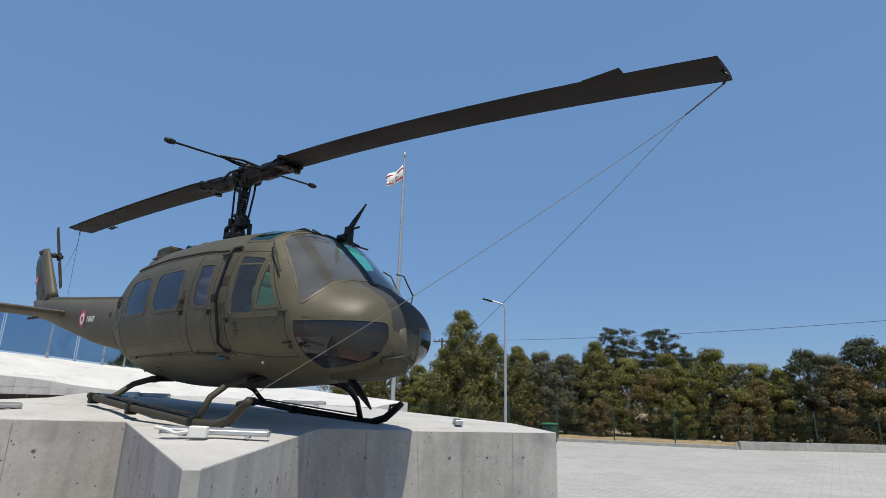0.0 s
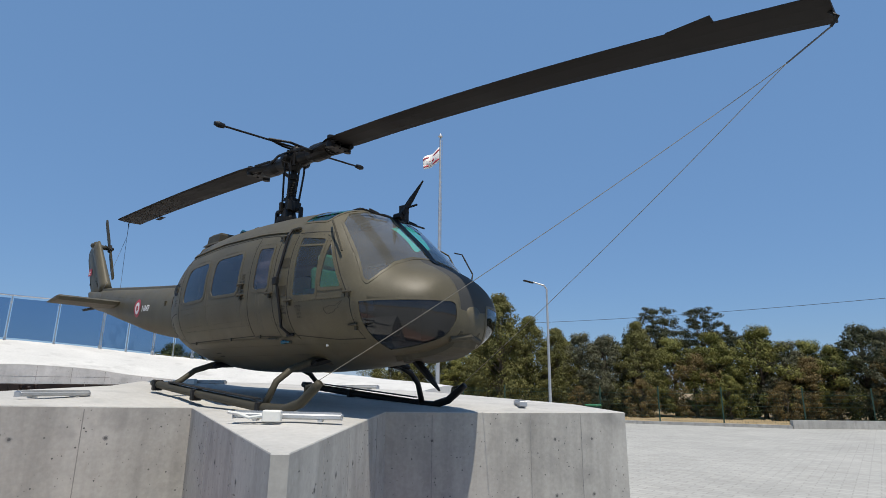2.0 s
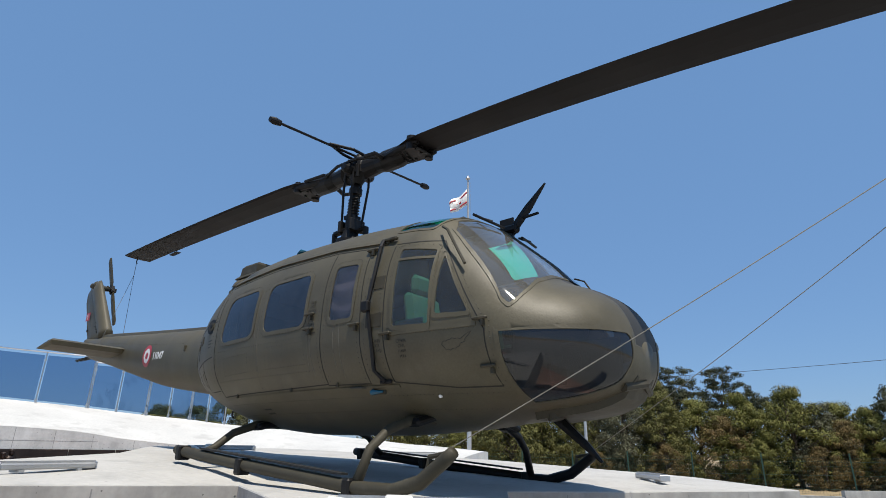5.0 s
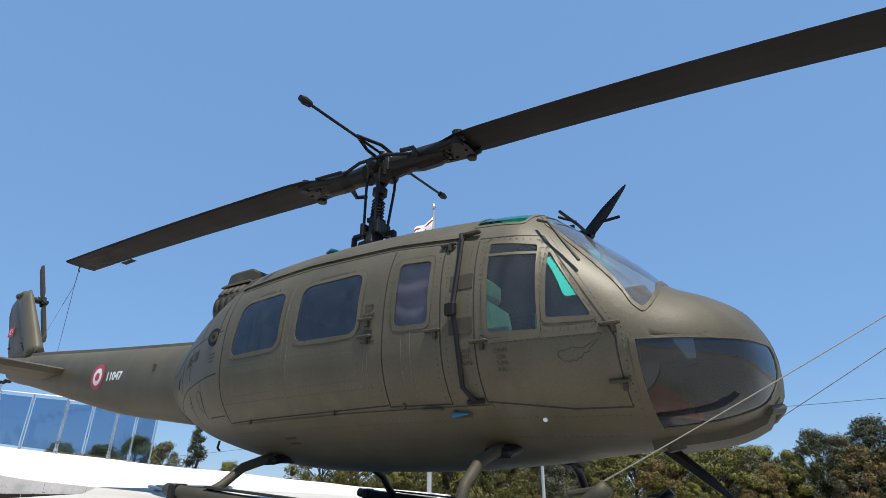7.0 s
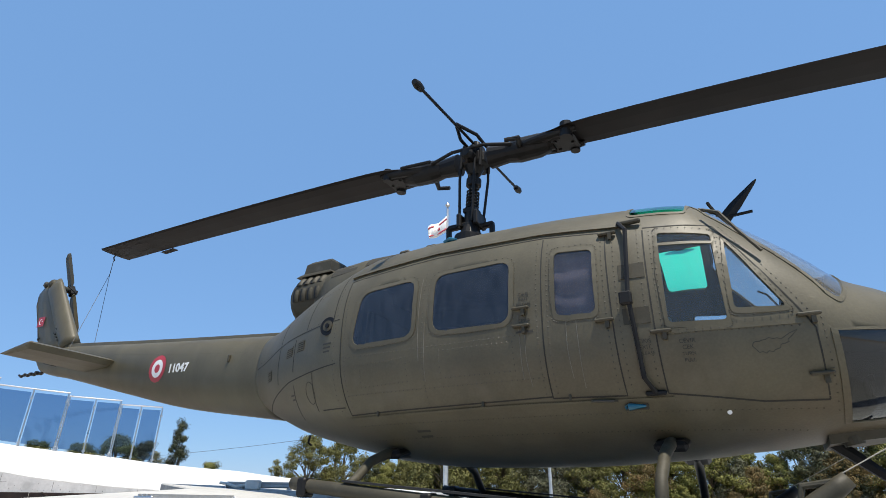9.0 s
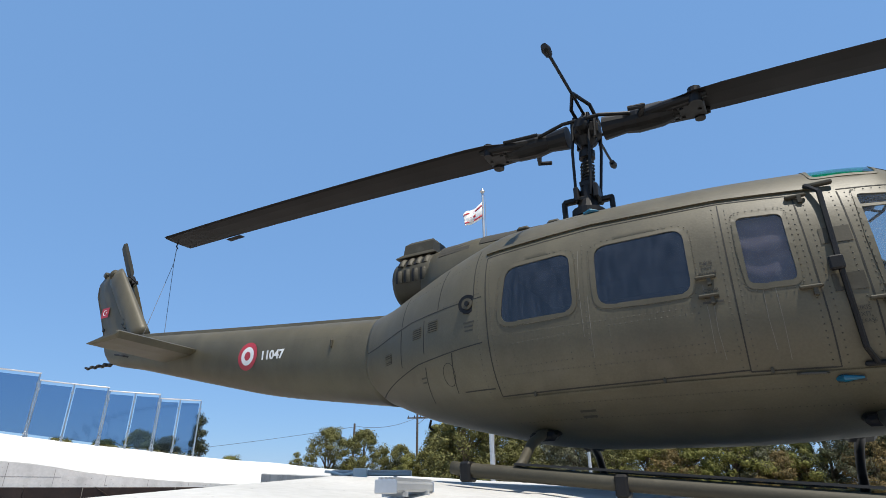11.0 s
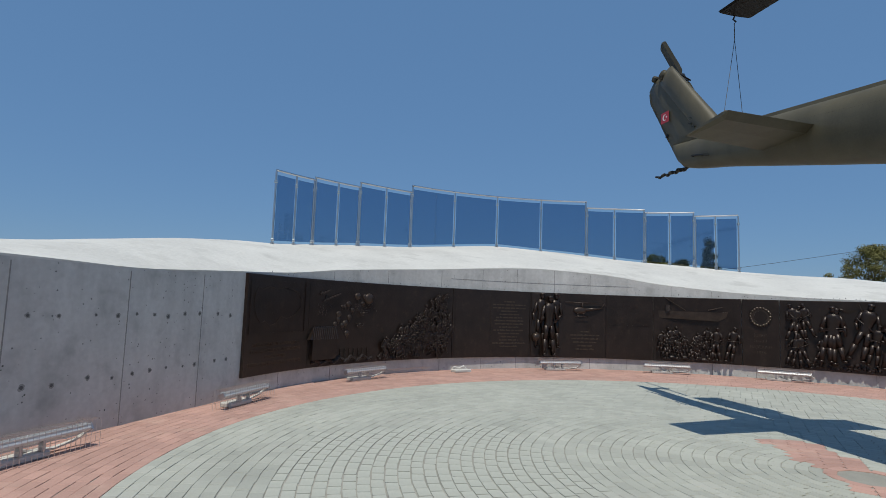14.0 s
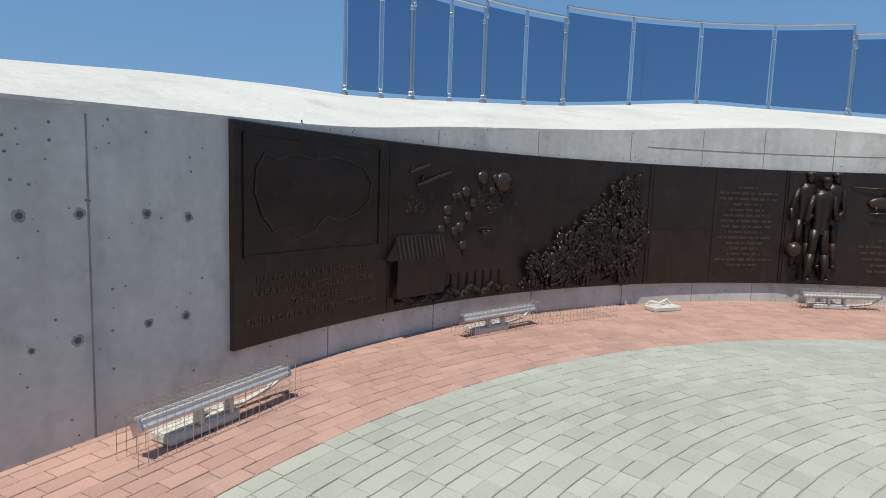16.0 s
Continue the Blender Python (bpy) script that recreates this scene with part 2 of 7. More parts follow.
WOOD = material("weathered_pole", (0.09, 0.07, 0.055), 0.9, vary=0.3, scale=5, fine=40)


def leafy(name, colour, second):
    m = material(name, colour, 0.7, vary=0.35, scale=0.9, fine=6, tint=second, stain=0.7, island=0.7, spec=0.25)
    return m


LEAF_PINE = leafy("pine_needles", (0.122, 0.118, 0.036), (0.175, 0.155, 0.05))
LEAF_OAK = leafy("shrub_leaves", (0.125, 0.125, 0.030), (0.195, 0.165, 0.045))
LEAF_DARK = leafy("dark_needles", (0.05, 0.056, 0.026), (0.082, 0.08, 0.04))
LEAF_OLIVE = leafy("olive_leaves", (0.10, 0.10, 0.058), (0.14, 0.135, 0.085))
LEAF_DRY = leafy("dry_leaves", (0.135, 0.098, 0.036), (0.18, 0.10, 0.04))


# ---- mesh helpers ----
def link(name, bm, mat, parent=None, label="", smooth=False, m=None):
    me = bpy.data.meshes.new(name)
    bm.to_mesh(me)
    bm.free()
    for mt in (mat if isinstance(mat, (list, tuple)) else [mat]):
        me.materials.append(mt)
    if smooth:
        for p in me.polygons:
            p.use_smooth = True
    ob = new(name, me)
    if parent is not None:
        ob.parent = parent
    if m is not None:
        ob.matrix_basis = m
    if label:
        ob["label"] = label
    return ob


def part(name, bm, mat, parent, label="", smooth=False, m=None):
    return link(name, bm, mat, parent, label, smooth, m)


def thing(name, m, label, category, group="", kind=""):
    ob = new(name)
    ob.empty_display_size = 0.1
    ob.matrix_basis = m
    return tagged(ob, label, category, group, kind)


def add_box(bm, c, size, m=None, bevel=0.0):
    r = bmesh.ops.create_cube(bm, size=1.0)
    vs = r["verts"]
    mm = Matrix.Translation(c) @ (m or Matrix()) @ Matrix.Diagonal((*size, 1))
    bmesh.ops.transform(bm, matrix=mm, verts=vs)
    if bevel:
        es = list({e for v in vs for e in v.link_edges})
        bmesh.ops.bevel(bm, geom=es, offset=bevel, segments=1, affect="EDGES")
    return bm


def box(c, size, m=None, bevel=0.0):
    return add_box(bmesh.new(), c, size, m, bevel)


def add_tube(bm, pts, radii, seg=10, caps=True):
    """A round tube along points, with one radius or one for each point."""
    pts = [Vector(p) for p in pts]
    if isinstance(radii, (int, float)):
        radii = [radii] * len(pts)
    rings = []
    up = None
    for i, p in enumerate(pts):
        d = (pts[min(i + 1, len(pts) - 1)] - pts[max(i - 1, 0)]).normalized()
        if up is None:
            up = d.orthogonal().normalized()
        else:
            up = (up - d * up.dot(d)).normalized()
        side = d.cross(up)
        rings.append([bm.verts.new(p + (up * math.cos(a) + side * math.sin(a)) * radii[i]) for a in [2 * math.pi * k / seg for k in range(seg)]])
    for a, b in zip(rings, rings[1:]):
        for k in range(seg):
            bm.faces.new((a[k], a[(k + 1) % seg], b[(k + 1) % seg], b[k]))
    if caps:
        bm.faces.new(rings[0][::-1])
        bm.faces.new(rings[-1])
    return bm


def tube(pts, radii, seg=10):
    return add_tube(bmesh.new(), pts, radii, seg)


def add_loft(bm, rings, closed=True, cap=True):
    vs = [[bm.verts.new(p) for p in r] for r in rings]
    n = len(rings[0])
    for a, b in zip(vs, vs[1:]):
        for k in range(n if closed else n - 1):
            bm.faces.new((a[k], a[(k + 1) % n], b[(k + 1) % n], b[k]))
    if cap and closed:
        bm.faces.new(vs[0][::-1])
        bm.faces.new(vs[-1])
    return bm


def add_prism(bm, poly, z0, z1):
    """An upright prism; z0 and z1 are heights or lists of them for each corner."""
    n = len(poly)
    z0 = z0 if isinstance(z0, (list, tuple)) else [z0] * n
    z1 = z1 if isinstance(z1, (list, tuple)) else [z1] * n
    lo = [bm.verts.new((x, y, z)) for (x, y), z in zip(poly, z0)]
    hi = [bm.verts.new((x, y, z)) for (x, y), z in zip(poly, z1)]
    for k in range(n):
        bm.faces.new((lo[k], lo[(k + 1) % n], hi[(k + 1) % n], hi[k]))
    bm.faces.new(lo[::-1])
    bm.faces.new(hi)
    return bm


def text_mesh(body, size, depth=0.002, bold=0.0):
    cu = bpy.data.curves.new("lettering", "FONT")
    cu.offset = bold
    cu.body, cu.size, cu.extrude, cu.align_x, cu.align_y = body, size, depth, "CENTER", "CENTER"
    ob = bpy.data.objects.new("lettering", cu)
    scene.collection.objects.link(ob)
    me = bpy.data.meshes.new_from_object(ob.evaluated_get(bpy.context.evaluated_depsgraph_get()))
    bpy.data.objects.remove(ob)
    bpy.data.curves.remove(cu)
    bm = bmesh.new()
    bm.from_mesh(me)
    bpy.data.meshes.remove(me)
    return bm


def curve_at(xs, ys):
    """A smooth curve through points (monotone slopes)."""
    xs, ys = np.array(xs, float), np.array(ys, float)
    d = np.diff(ys) / np.diff(xs)
    s = np.zeros(len(xs))
    s[0], s[-1] = d[0], d[-1]
    for i in range(1, len(xs) - 1):
        s[i] = 0 if d[i - 1] * d[i] <= 0 else 2 * d[i - 1] * d[i] / (d[i - 1] + d[i])

    def f(x):
        i = int(min(max(np.searchsorted(xs, x) - 1, 0), len(xs) - 2))
        h = xs[i + 1] - xs[i]
        t = min(max((x - xs[i]) / h, 0), 1)
        return float((1 + 2 * t) * (1 - t) ** 2 * ys[i] + t * (1 - t) ** 2 * h * s[i] + t * t * (3 - 2 * t) * ys[i + 1] + t * t * (t - 1) * h * s[i + 1])

    return f


# ---- ground, memorial wall, pedestal ----
def ring_pt(c, r, deg, z=0.0):
    return Vector((c[0] + r * math.cos(radians(deg)), c[1] + r * math.sin(radians(deg)), z))


bm = bmesh.new()
N = 48
rings = []
for R in (0.0, 30, 60, 120, 300, 900, 3000):
    if R == 0:
        continue
    rings.append([(-10 + R * math.cos(2 * math.pi * k / N), 10 + R * math.sin(2 * math.pi * k / N), 0.11 if R < 200 else -0.002 * R) for k in range(N)])
add_loft(bm, rings, cap=False)
bm.verts.ensure_lookup_table()
bm.faces.new([bm.verts[k] for k in range(N)])
bmesh.ops.recalc_face_normals(bm, faces=bm.faces[:])
ground = tagged(link("ground", bm, EARTH), "dry brown earth with sparse yellow grass", "ground", kind="structure")

bm = bmesh.new()
add_prism(bm, [(-60, -30), (40, -30), (40, 58.2), (2.4, 38.15), (-3.9, 33.1), (-13, 30.7), (-60, 26.3)], -0.1, 0.125)
road = tagged(link("pavement", bm, ASPHALT), "pale grey paved forecourt of small blocks", "pavement", kind="structure")

GZ = 0.12
WALL_C, WALL_R = (-12.77, 5.59), 7.38
BACK_C, BACK_R = (-14.57, 6.69), 9.43
FRONT_Z = curve_at([-100, -84, -74, -66, -57, -49, -35, -18, -4, 3, 14, 27, 41, 53, 67, 108], [1.89, 1.87, 1.858, 1.88, 1.936, 2.0, 2.166, 2.323, 2.451, 2.479, 2.405, 2.185, 2.037, 1.964, 1.89, 1.82])
BACK_Z = curve_at([-100, -81, -74, -67, -57, -48, -40, -31, -20, -11, -2, 7, 16, 27, 36, 43, 57, 80, 108], [1.98, 2.19, 2.33, 2.48, 2.66, 2.76, 2.87, 3.01, 3.14, 3.28, 3.39, 3.33, 3.24, 3.08, 2.96, 2.84, 2.66, 2.3, 1.98])
# angles u run from the south end (-99) round the west (0) to the north end (108)
US = [-99 + 207 * k / 138 for k in range(139)]


def round_then_straight(c, r, off, u, z):
    """The wall's line: an arc, and past u = -57 a straight run along its tangent."""
    p = ring_pt(c, r + off, 180 - max(u, -57), z)
    if u < -57:
        p += Vector((0.839, -0.545, 0)) * (r * radians(-57 - u))
    return p


def front(u, z, r=0.0):
    return round_then_straight(WALL_C, WALL_R, -r, u, z)


def back(u, z, r=0.0):
    return round_then_straight(BACK_C, BACK_R, r, u, z)


def slope(u, f):
    """A point of the white top: f 0 at the front edge, 1 at the back."""
    a, b = front(u, FRONT_Z(u)), back(u, BACK_Z(u))
    p = a.lerp(b, f)
    p.z += 0.05 * math.sin(math.pi * f) + 0.02 * noise.noise((p.x * 0.7, p.y * 0.7, 0))
    return p


bm = bmesh.new()
rings = []
for u in US:
    rings.append([front(u, 0), front(u, FRONT_Z(u) - 0.02), front(u, FRONT_Z(u) - 0.02, -0.3), front(u, 0, -0.3)])
add_loft(bm, rings)
wall = tagged(link("wall_west", bm, WALL_CONCRETE), "curved cast concrete memorial wall with form joints", "wall", kind="structure")
bm = bmesh.new()
rings = []
for u in US:
    top = [slope(u, f / 8) for f in range(9)]
    lo = top[-1].copy()
    lo.z = 0.0
    rings.append([front(u, FRONT_Z(u) - 0.016, 0.0)] + top + [lo, front(u, 0.5, -0.35)])
add_loft(bm, rings)
white = tagged(link("wall_top", bm, TOPWHITE, smooth=False), "white rendered sloping top of the memorial wall", "wall", kind="structure")

# pedestal
PED = [(-3.21, 2.24, 1.555), (-3.13, 2.32, 1.555), (-4.35, 4.23, 1.635), (-4.85, 5.04, 1.67), (-4.16, 5.93, 1.66), (-2.96, 7.72, 1.65), (-4.3, 9.0, 1.70), (-7.6, 9.2, 1.86),
       (-10.9, 7.6, 2.0), (-11.12, 5.15, 2.01), (-9.0, 3.7, 1.93), (-7.955, 0.45, 1.77), (-7.89, 0.395, 1.77), (-7.75, 0.45, 1.77), (-6.68, 3.65, 1.695)]
PED_MID = (-7.2, 5.6, 1.81)


def ped_z(x, y):
    """Height of the pedestal's faceted top."""
    for k in range(len(PED)):
        a, b, c = Vector(PED[k - 1]), Vector(PED[k]), Vector(PED_MID)
        d = (b.x - a.x) * (c.y - a.y) - (c.x - a.x) * (b.y - a.y)
        v = ((x - a.x) * (c.y - a.y) - (c.x - a.x) * (y - a.y)) / d
        w = ((b.x - a.x) * (y - a.y) - (x - a.x) * (b.y - a.y)) / d
        if v >= -1e-6 and w >= -1e-6 and v + w <= 1.000001:
            return a.z + v * (b.z - a.z) + w * (c.z - a.z)
    return 1.7


bm = bmesh.new()
n = len(PED)
lo = [bm.verts.new((p[0], p[1], -0.05)) for p in PED]
mi = [bm.verts.new((p[0], p[1], p[2] - 0.009)) for p in PED]
cen = Vector(PED_MID)
hi = [bm.verts.new(Vector(p).lerp(cen, 0.009 / (Vector(p) - cen).length)) for p in PED]
mid = bm.verts.new(PED_MID)
for k in range(n):
    j = (k + 1) % n
    bm.faces.new((lo[k], lo[j], mi[j], mi[k]))
    bm.faces.new((mi[k], mi[j], hi[j], hi[k])).material_index = 1
    bm.faces.new((hi[k], hi[j], mid)).material_index = 1
ped = tagged(link("pedestal", bm, [CONCRETE, PEDTOP]), "many-pointed cast concrete pedestal under the helicopter", "pedestal", kind="structure")



# ---- helicopter ----
HELI = pose(-7.03, 5.08, 1.64, 0, 0, -3.1)
heli = thing("helicopter", HELI, "olive drab utility helicopter with two-blade rotor on skids", "helicopter")
SX = [3.54, 3.525, 3.48, 3.40, 3.2, 3.0, 2.8, 2.5, 2.25, 2.1, 1.7, 1.0, 0.0, -0.6, -0.85, -1.3, -1.8, -2.2, -2.42]
ZT = curve_at(SX[::-1], [1.14, 1.23, 1.35, 1.47, 1.60, 1.69, 1.90, 2.17, 2.38, 2.45, 2.48, 2.52, 2.55, 2.53, 2.47, 2.34, 2.18, 2.06, 2.02][::-1])
ZB = curve_at(SX[::-1], [1.00, 0.91, 0.84, 0.76, 0.68, 0.65, 0.63, 0.59, 0.57, 0.55, 0.52, 0.49, 0.50, 0.55, 0.60, 0.70, 0.83, 0.98, 1.07][::-1])
WD = curve_at(SX[::-1], [0.10, 0.24, 0.42, 0.62, 0.82, 0.94, 1.02, 1.09, 1.14, 1.17, 1.21, 1.24, 1.24, 1.22, 1.18, 1.03, 0.80, 0.58, 0.48][::-1])
ZC = curve_at([-2.42, -1.3, -0.6, 1.0, 2.5, 3.0, 3.56], [1.5, 1.42, 1.37, 1.35, 1.28, 1.15, 1.08])
NU = curve_at([-2.42, -0.6, 1.0, 1.9, 2.5, 3.0, 3.56], [2.2, 2.5, 2.7, 2.6, 2.3, 2.05, 2.0])
NL = curve_at([-2.42, -0.6, 1.0, 2.1, 3.0, 3.56], [2.2, 2.3, 2.3, 2.3, 2.2, 2.0])


def side_y(x, z):
    """Half width of the cabin shell at x and height z."""
    zc = ZC(x)
    h, n = (ZT(x) - zc, NU(x)) if z > zc else (zc - ZB(x), NL(x))
    t = min(abs(z - zc) / max(h, 1e-4), 1)
    return WD(x) * (1 - t ** n) ** (1 / n)


def section(x, k=72):
    out = []
    zc, w = ZC(x), WD(x)
    for i in range(k):
        a = 2 * math.pi * i / k
        c, s = math.cos(a), math.sin(a)
        n, h = (NU(x), ZT(x) - zc) if s >= 0 else (NL(x), zc - ZB(x))
        out.append((x, math.copysign(abs(c) ** (2 / n), c) * w, zc + math.copysign(abs(s) ** (2 / n), s) * h))
    return out


def rounded(poly, r, seg=4):
    """Round the corners of a polygon."""
    out = []
    n = len(poly)
    for i in range(n):
        p, a, b = Vector(poly[i]), Vector(poly[i - 1]), Vector(poly[(i + 1) % n])
        da, db = (a - p), (b - p)
        ra = min(r, da.length * 0.45, db.length * 0.45)
        s, e = p + da.normalized() * ra, p + db.normalized() * ra
        for k in range(seg + 1):
            t = k / seg
            out.append(tuple(s * (1 - t) ** 2 + p * 2 * t * (1 - t) + e * t * t))
    return out


def inside(poly, x, y):
    c = False
    n = len(poly)
    for i in range(n):
        (x1, y1), (x2, y2) = poly[i], poly[i - 1]
        if (y1 > y) != (y2 > y) and x < (x2 - x1) * (y - y1) / (y2 - y1) + x1:
            c = not c
    return c


def split_out(bm, poly, axis, where):
    """Cut a region out of a shell along a polygon seen along one axis; returns the piece as a bmesh."""
    ia, ib = {"x": (1, 2), "y": (0, 2), "z": (0, 1)}[axis]
    lo = [min(p[k] for p in poly) - 0.15 for k in (0, 1)]
    hi = [max(p[k] for p in poly) + 0.15 for k in (0, 1)]

    def near():
        fs = []
        for f in bm.faces:
            c = f.calc_center_median()
            if where(c) and lo[0] < c[ia] < hi[0] and lo[1] < c[ib] < hi[1]:
                fs.append(f)
        return fs

    for i in range(len(poly)):
        a, b = poly[i - 1], poly[i]
        d = (b[0] - a[0], b[1] - a[1])
        L = math.hypot(*d)
        if L < 1e-5:
            continue
        no, co = [0, 0, 0], [0, 0, 0]
        no[ia], no[ib] = d[1] / L, -d[0] / L
        co[ia], co[ib] = a
        m0, m1 = (min(a[0], b[0]) - 0.06, max(a[0], b[0]) + 0.06), (min(a[1], b[1]) - 0.06, max(a[1], b[1]) + 0.06)
        fs = [f for f in near() if m0[0] < f.calc_center_median()[ia] < m0[1] and m1[0] < f.calc_center_median()[ib] < m1[1]]
        geom = list({v for f in fs for v in f.verts}) + list({e for f in fs for e in f.edges}) + fs
        bmesh.ops.bisect_plane(bm, geom=geom, plane_co=co, plane_no=no, dist=1e-5)
    take = [f for f in bm.faces if where(f.calc_center_median()) and inside(poly, f.calc_center_median()[ia], f.calc_center_median()[ib])]
    out = bmesh.new()
    vmap = {}
    for f in take:
        for v in f.verts:
            if v not in vmap:
                vmap[v] = out.verts.new(v.co)
        try:
            out.faces.new([vmap[v] for v in f.verts])
        except ValueError:
            pass
    bmesh.ops.delete(bm, geom=take, context="FACES")
    return out


shell = bmesh.new()
xs = []
for a, b, st in ((3.538, 3.48, 0.012), (3.48, 3.2, 0.03), (3.2, 2.0, 0.04), (2.0, -1.0, 0.06), (-1.0, -2.42, 0.06)):
    k = round((a - b) / st)
    xs += [a - (a - b) * i / k for i in range(k)]
xs.append(-2.42)
add_loft(shell, [section(x) for x in xs])
bmesh.ops.recalc_face_normals(shell, faces=shell.faces[:])


def mirror(poly):
    return [(-p[0], p[1]) for p in poly][::-1]


right, left = (lambda c: c.y < 0), (lambda c: c.y > 0)
W_AFT = rounded([(-0.55, 1.39), (0.06, 1.40), (0.05, 1.90), (-0.50, 1.87)], 0.1)
W_MID = rounded([(0.24, 1.41), (0.89, 1.40), (0.89, 1.91), (0.24, 1.90)], 0.1)
W_SMALL = rounded([(1.23, 1.40), (1.51, 1.39), (1.51, 1.89), (1.23, 1.91)], 0.05)
W_PILOT = rounded([(1.95, 1.27), (2.29, 1.26), (2.28, 1.90), (1.95, 1.95)], 0.03)
W_TRI = rounded([(2.335, 1.33), (2.62, 1.32), (2.35, 1.84)], 0.03)
CHIN = rounded([(-1.1, 1.155), (-0.27, 1.18), (-0.25, 1.0), (-0.32, 0.83), (-0.5, 0.70), (-0.75, 0.64), (-1.1, 0.64)], 0.06)
SHIELD = rounded([(-0.05, 1.745), (-0.35, 1.71), (-0.62, 1.61), (-0.82, 1.47), (-0.945, 1.36), (-0.955, 1.42), (-0.80, 2.13), (-0.66, 2.28), (-0.40, 2.36), (-0.05, 2.39)], 0.02)
BROW = rounded([(1.76, -0.95), (2.14, -0.90), (2.17, -0.22), (1.76, -0.22)], 0.05)
panes = []
for sgn, cond in ((1, right), (-1, left)):
    for nm, poly, mt in (("cabin_window", W_AFT, CABIN_GLASS), ("cabin_window", W_MID, CABIN_GLASS), ("cabin_window", W_SMALL, CLEARER_GLASS), ("door_window", W_PILOT, COCKPIT_GLASS), ("door_window", W_TRI, COCKPIT_GLASS)):
        panes.append((nm, split_out(shell, poly, "y", cond), mt))
    chin = CHIN if sgn > 0 else mirror(CHIN)
    panes.append(("chin_window", split_out(shell, chin, "x", lambda c: c.x > 2.84), CHIN_GLASS))
    shl = SHIELD if sgn > 0 else mirror(SHIELD)
    panes.append(("windshield", split_out(shell, shl, "x", lambda c: c.x > 2.05 and c.z > 1.3), SHIELD_GLASS))
    br = BROW if sgn > 0 else [(x, -y) for x, y in BROW][::-1]
    panes.append(("roof_window", split_out(shell, br, "z", lambda c: c.z > 1.95), GREEN_GLASS))
glare = split_out(shell, [(2.9, -0.24), (3.545, -0.20), (3.545, 0.9), (3.2, 0.8), (2.9, 0.7)][::1], "z", lambda c: c.z > 1.1)
body = part("fuselage", shell, [OLIVE, LINING], heli, "weathered olive drab riveted cabin shell", smooth=True)
so = body.modifiers.new("skin", "SOLIDIFY")
so.thickness, so.offset, so.material_offset = 0.02, -1, 1
part("antiglare_panel", glare, ANTIGLARE, heli, "matt black antiglare panel on the nose", smooth=True)
LABELS = {"roof_window": "green tinted roof window", "chin_window": "smoked chin bubble window", "windshield": "dusty clear windshield", "cabin_window": "dark tinted cabin window", "door_window": "clear crew door window"}
for nm, b, mt in panes:
    # raised riveted rim round each pane, from its own edge
    edge = [e for e in b.edges if len(e.link_faces) == 1]
    cen = sum((v.co for v in b.verts), Vector()) / max(len(b.verts), 1)
    pane = part(nm, b.copy(), mt, heli, LABELS[nm], smooth=True)
    rim = bmesh.new()
    bmesh.ops.recalc_face_normals(b, faces=b.faces[:])
    order, ring = {}, []
    for e in edge:
        for v in e.verts:
            order.setdefault(v, []).append(e.other_vert(v))
    if order:
        start = next(iter(order))
        prev, cur = None, start
        while True:
            ring.append(cur)
            nx = [v for v in order[cur] if v is not prev]
            if not nx or nx[0] is start or len(ring) > 900:
                break
            prev, cur = cur, nx[0]
        L = []
        for v in ring:
            n = v.normal if v.normal.dot(v.co - Vector((v.co.x * 0.8, 0, 1.4))) > 0 else -v.normal
            out = (v.co - cen)
            out = (out - n * out.dot(n)).normalized()
            wdt = 0.035 if nm != "roof_window" else 0.03
            L.append([v.co - out * 0.006 - n * 0.004, v.co - out * 0.004 + n * 0.007, v.co + out * wdt + n * 0.005, v.co + out * wdt - n * 0.006])
        L.append(L[0])
        add_loft(rim, L, cap=False)
        part("window_frame", rim, OLIVE, pane, smooth=False)
    else:
        rim.free()
    b.free()

# tail boom, shaft cover, fin
BT = curve_at([-8.0, -7.1, -5.17, -4.12, -2.3], [2.46, 2.395, 2.225, 2.135, 1.985])
BB = curve_at([-8.03, -7.96, -7.81, -6.9, -5.31, -4.06, -2.82, -2.3], [2.36, 2.2, 2.06, 1.865, 1.515, 1.255, 1.08, 1.01])
BW = curve_at([-8.0, -7.2, -5.2, -2.3], [0.10, 0.17, 0.29, 0.47])
bm = bmesh.new()
rings = []
for i in range(60):
    x = -2.3 - 5.72 * i / 59
    zc, hz, w = (BT(x) + BB(x)) / 2, (BT(x) - BB(x)) / 2, BW(x)
    rings.append([(x, math.copysign(abs(math.cos(a)) ** 0.85, math.cos(a)) * w, zc + math.copysign(abs(math.sin(a)) ** 0.85, math.sin(a)) * hz) for a in [2 * math.pi * k / 36 for k in range(36)]])
add_loft(bm, rings)
part("tail_boom", bm, OLIVE, heli, "tapering olive tail boom", smooth=True)
bm = bmesh.new()
rings = []
for i in range(30):
    x = -2.35 - 4.9 * i / 29
    w = 0.13 - 0.05 * i / 29
    z = BT(x)
    rings.append([(x, -w, z - 0.06), (x, -w * 0.8, z + 0.035), (x, 0, z + 0.06), (x, w * 0.8, z + 0.035), (x, w, z - 0.06)])
add_loft(bm, rings)
part("driveshaft_cover", bm, OLIVE, heli, "low driveshaft cover along the boom")


def fin_ring(x0, x1, z0, z1, th):
    pts = []
    for t, h in ((0, 0.25), (0.12, 0.8), (0.35, 1), (0.65, 0.75), (1, 0.12)):
        pts.append((t, h))
    r = [(x0 + (x1 - x0) * t, th * h, z0 + (z1 - z0) * t) for t, h in pts]
    return r + [(p[0], -p[1], p[2]) for p in r[::-1]]


def fin_lead(z):
    return -7.12 - (z - 2.45) * 0.86


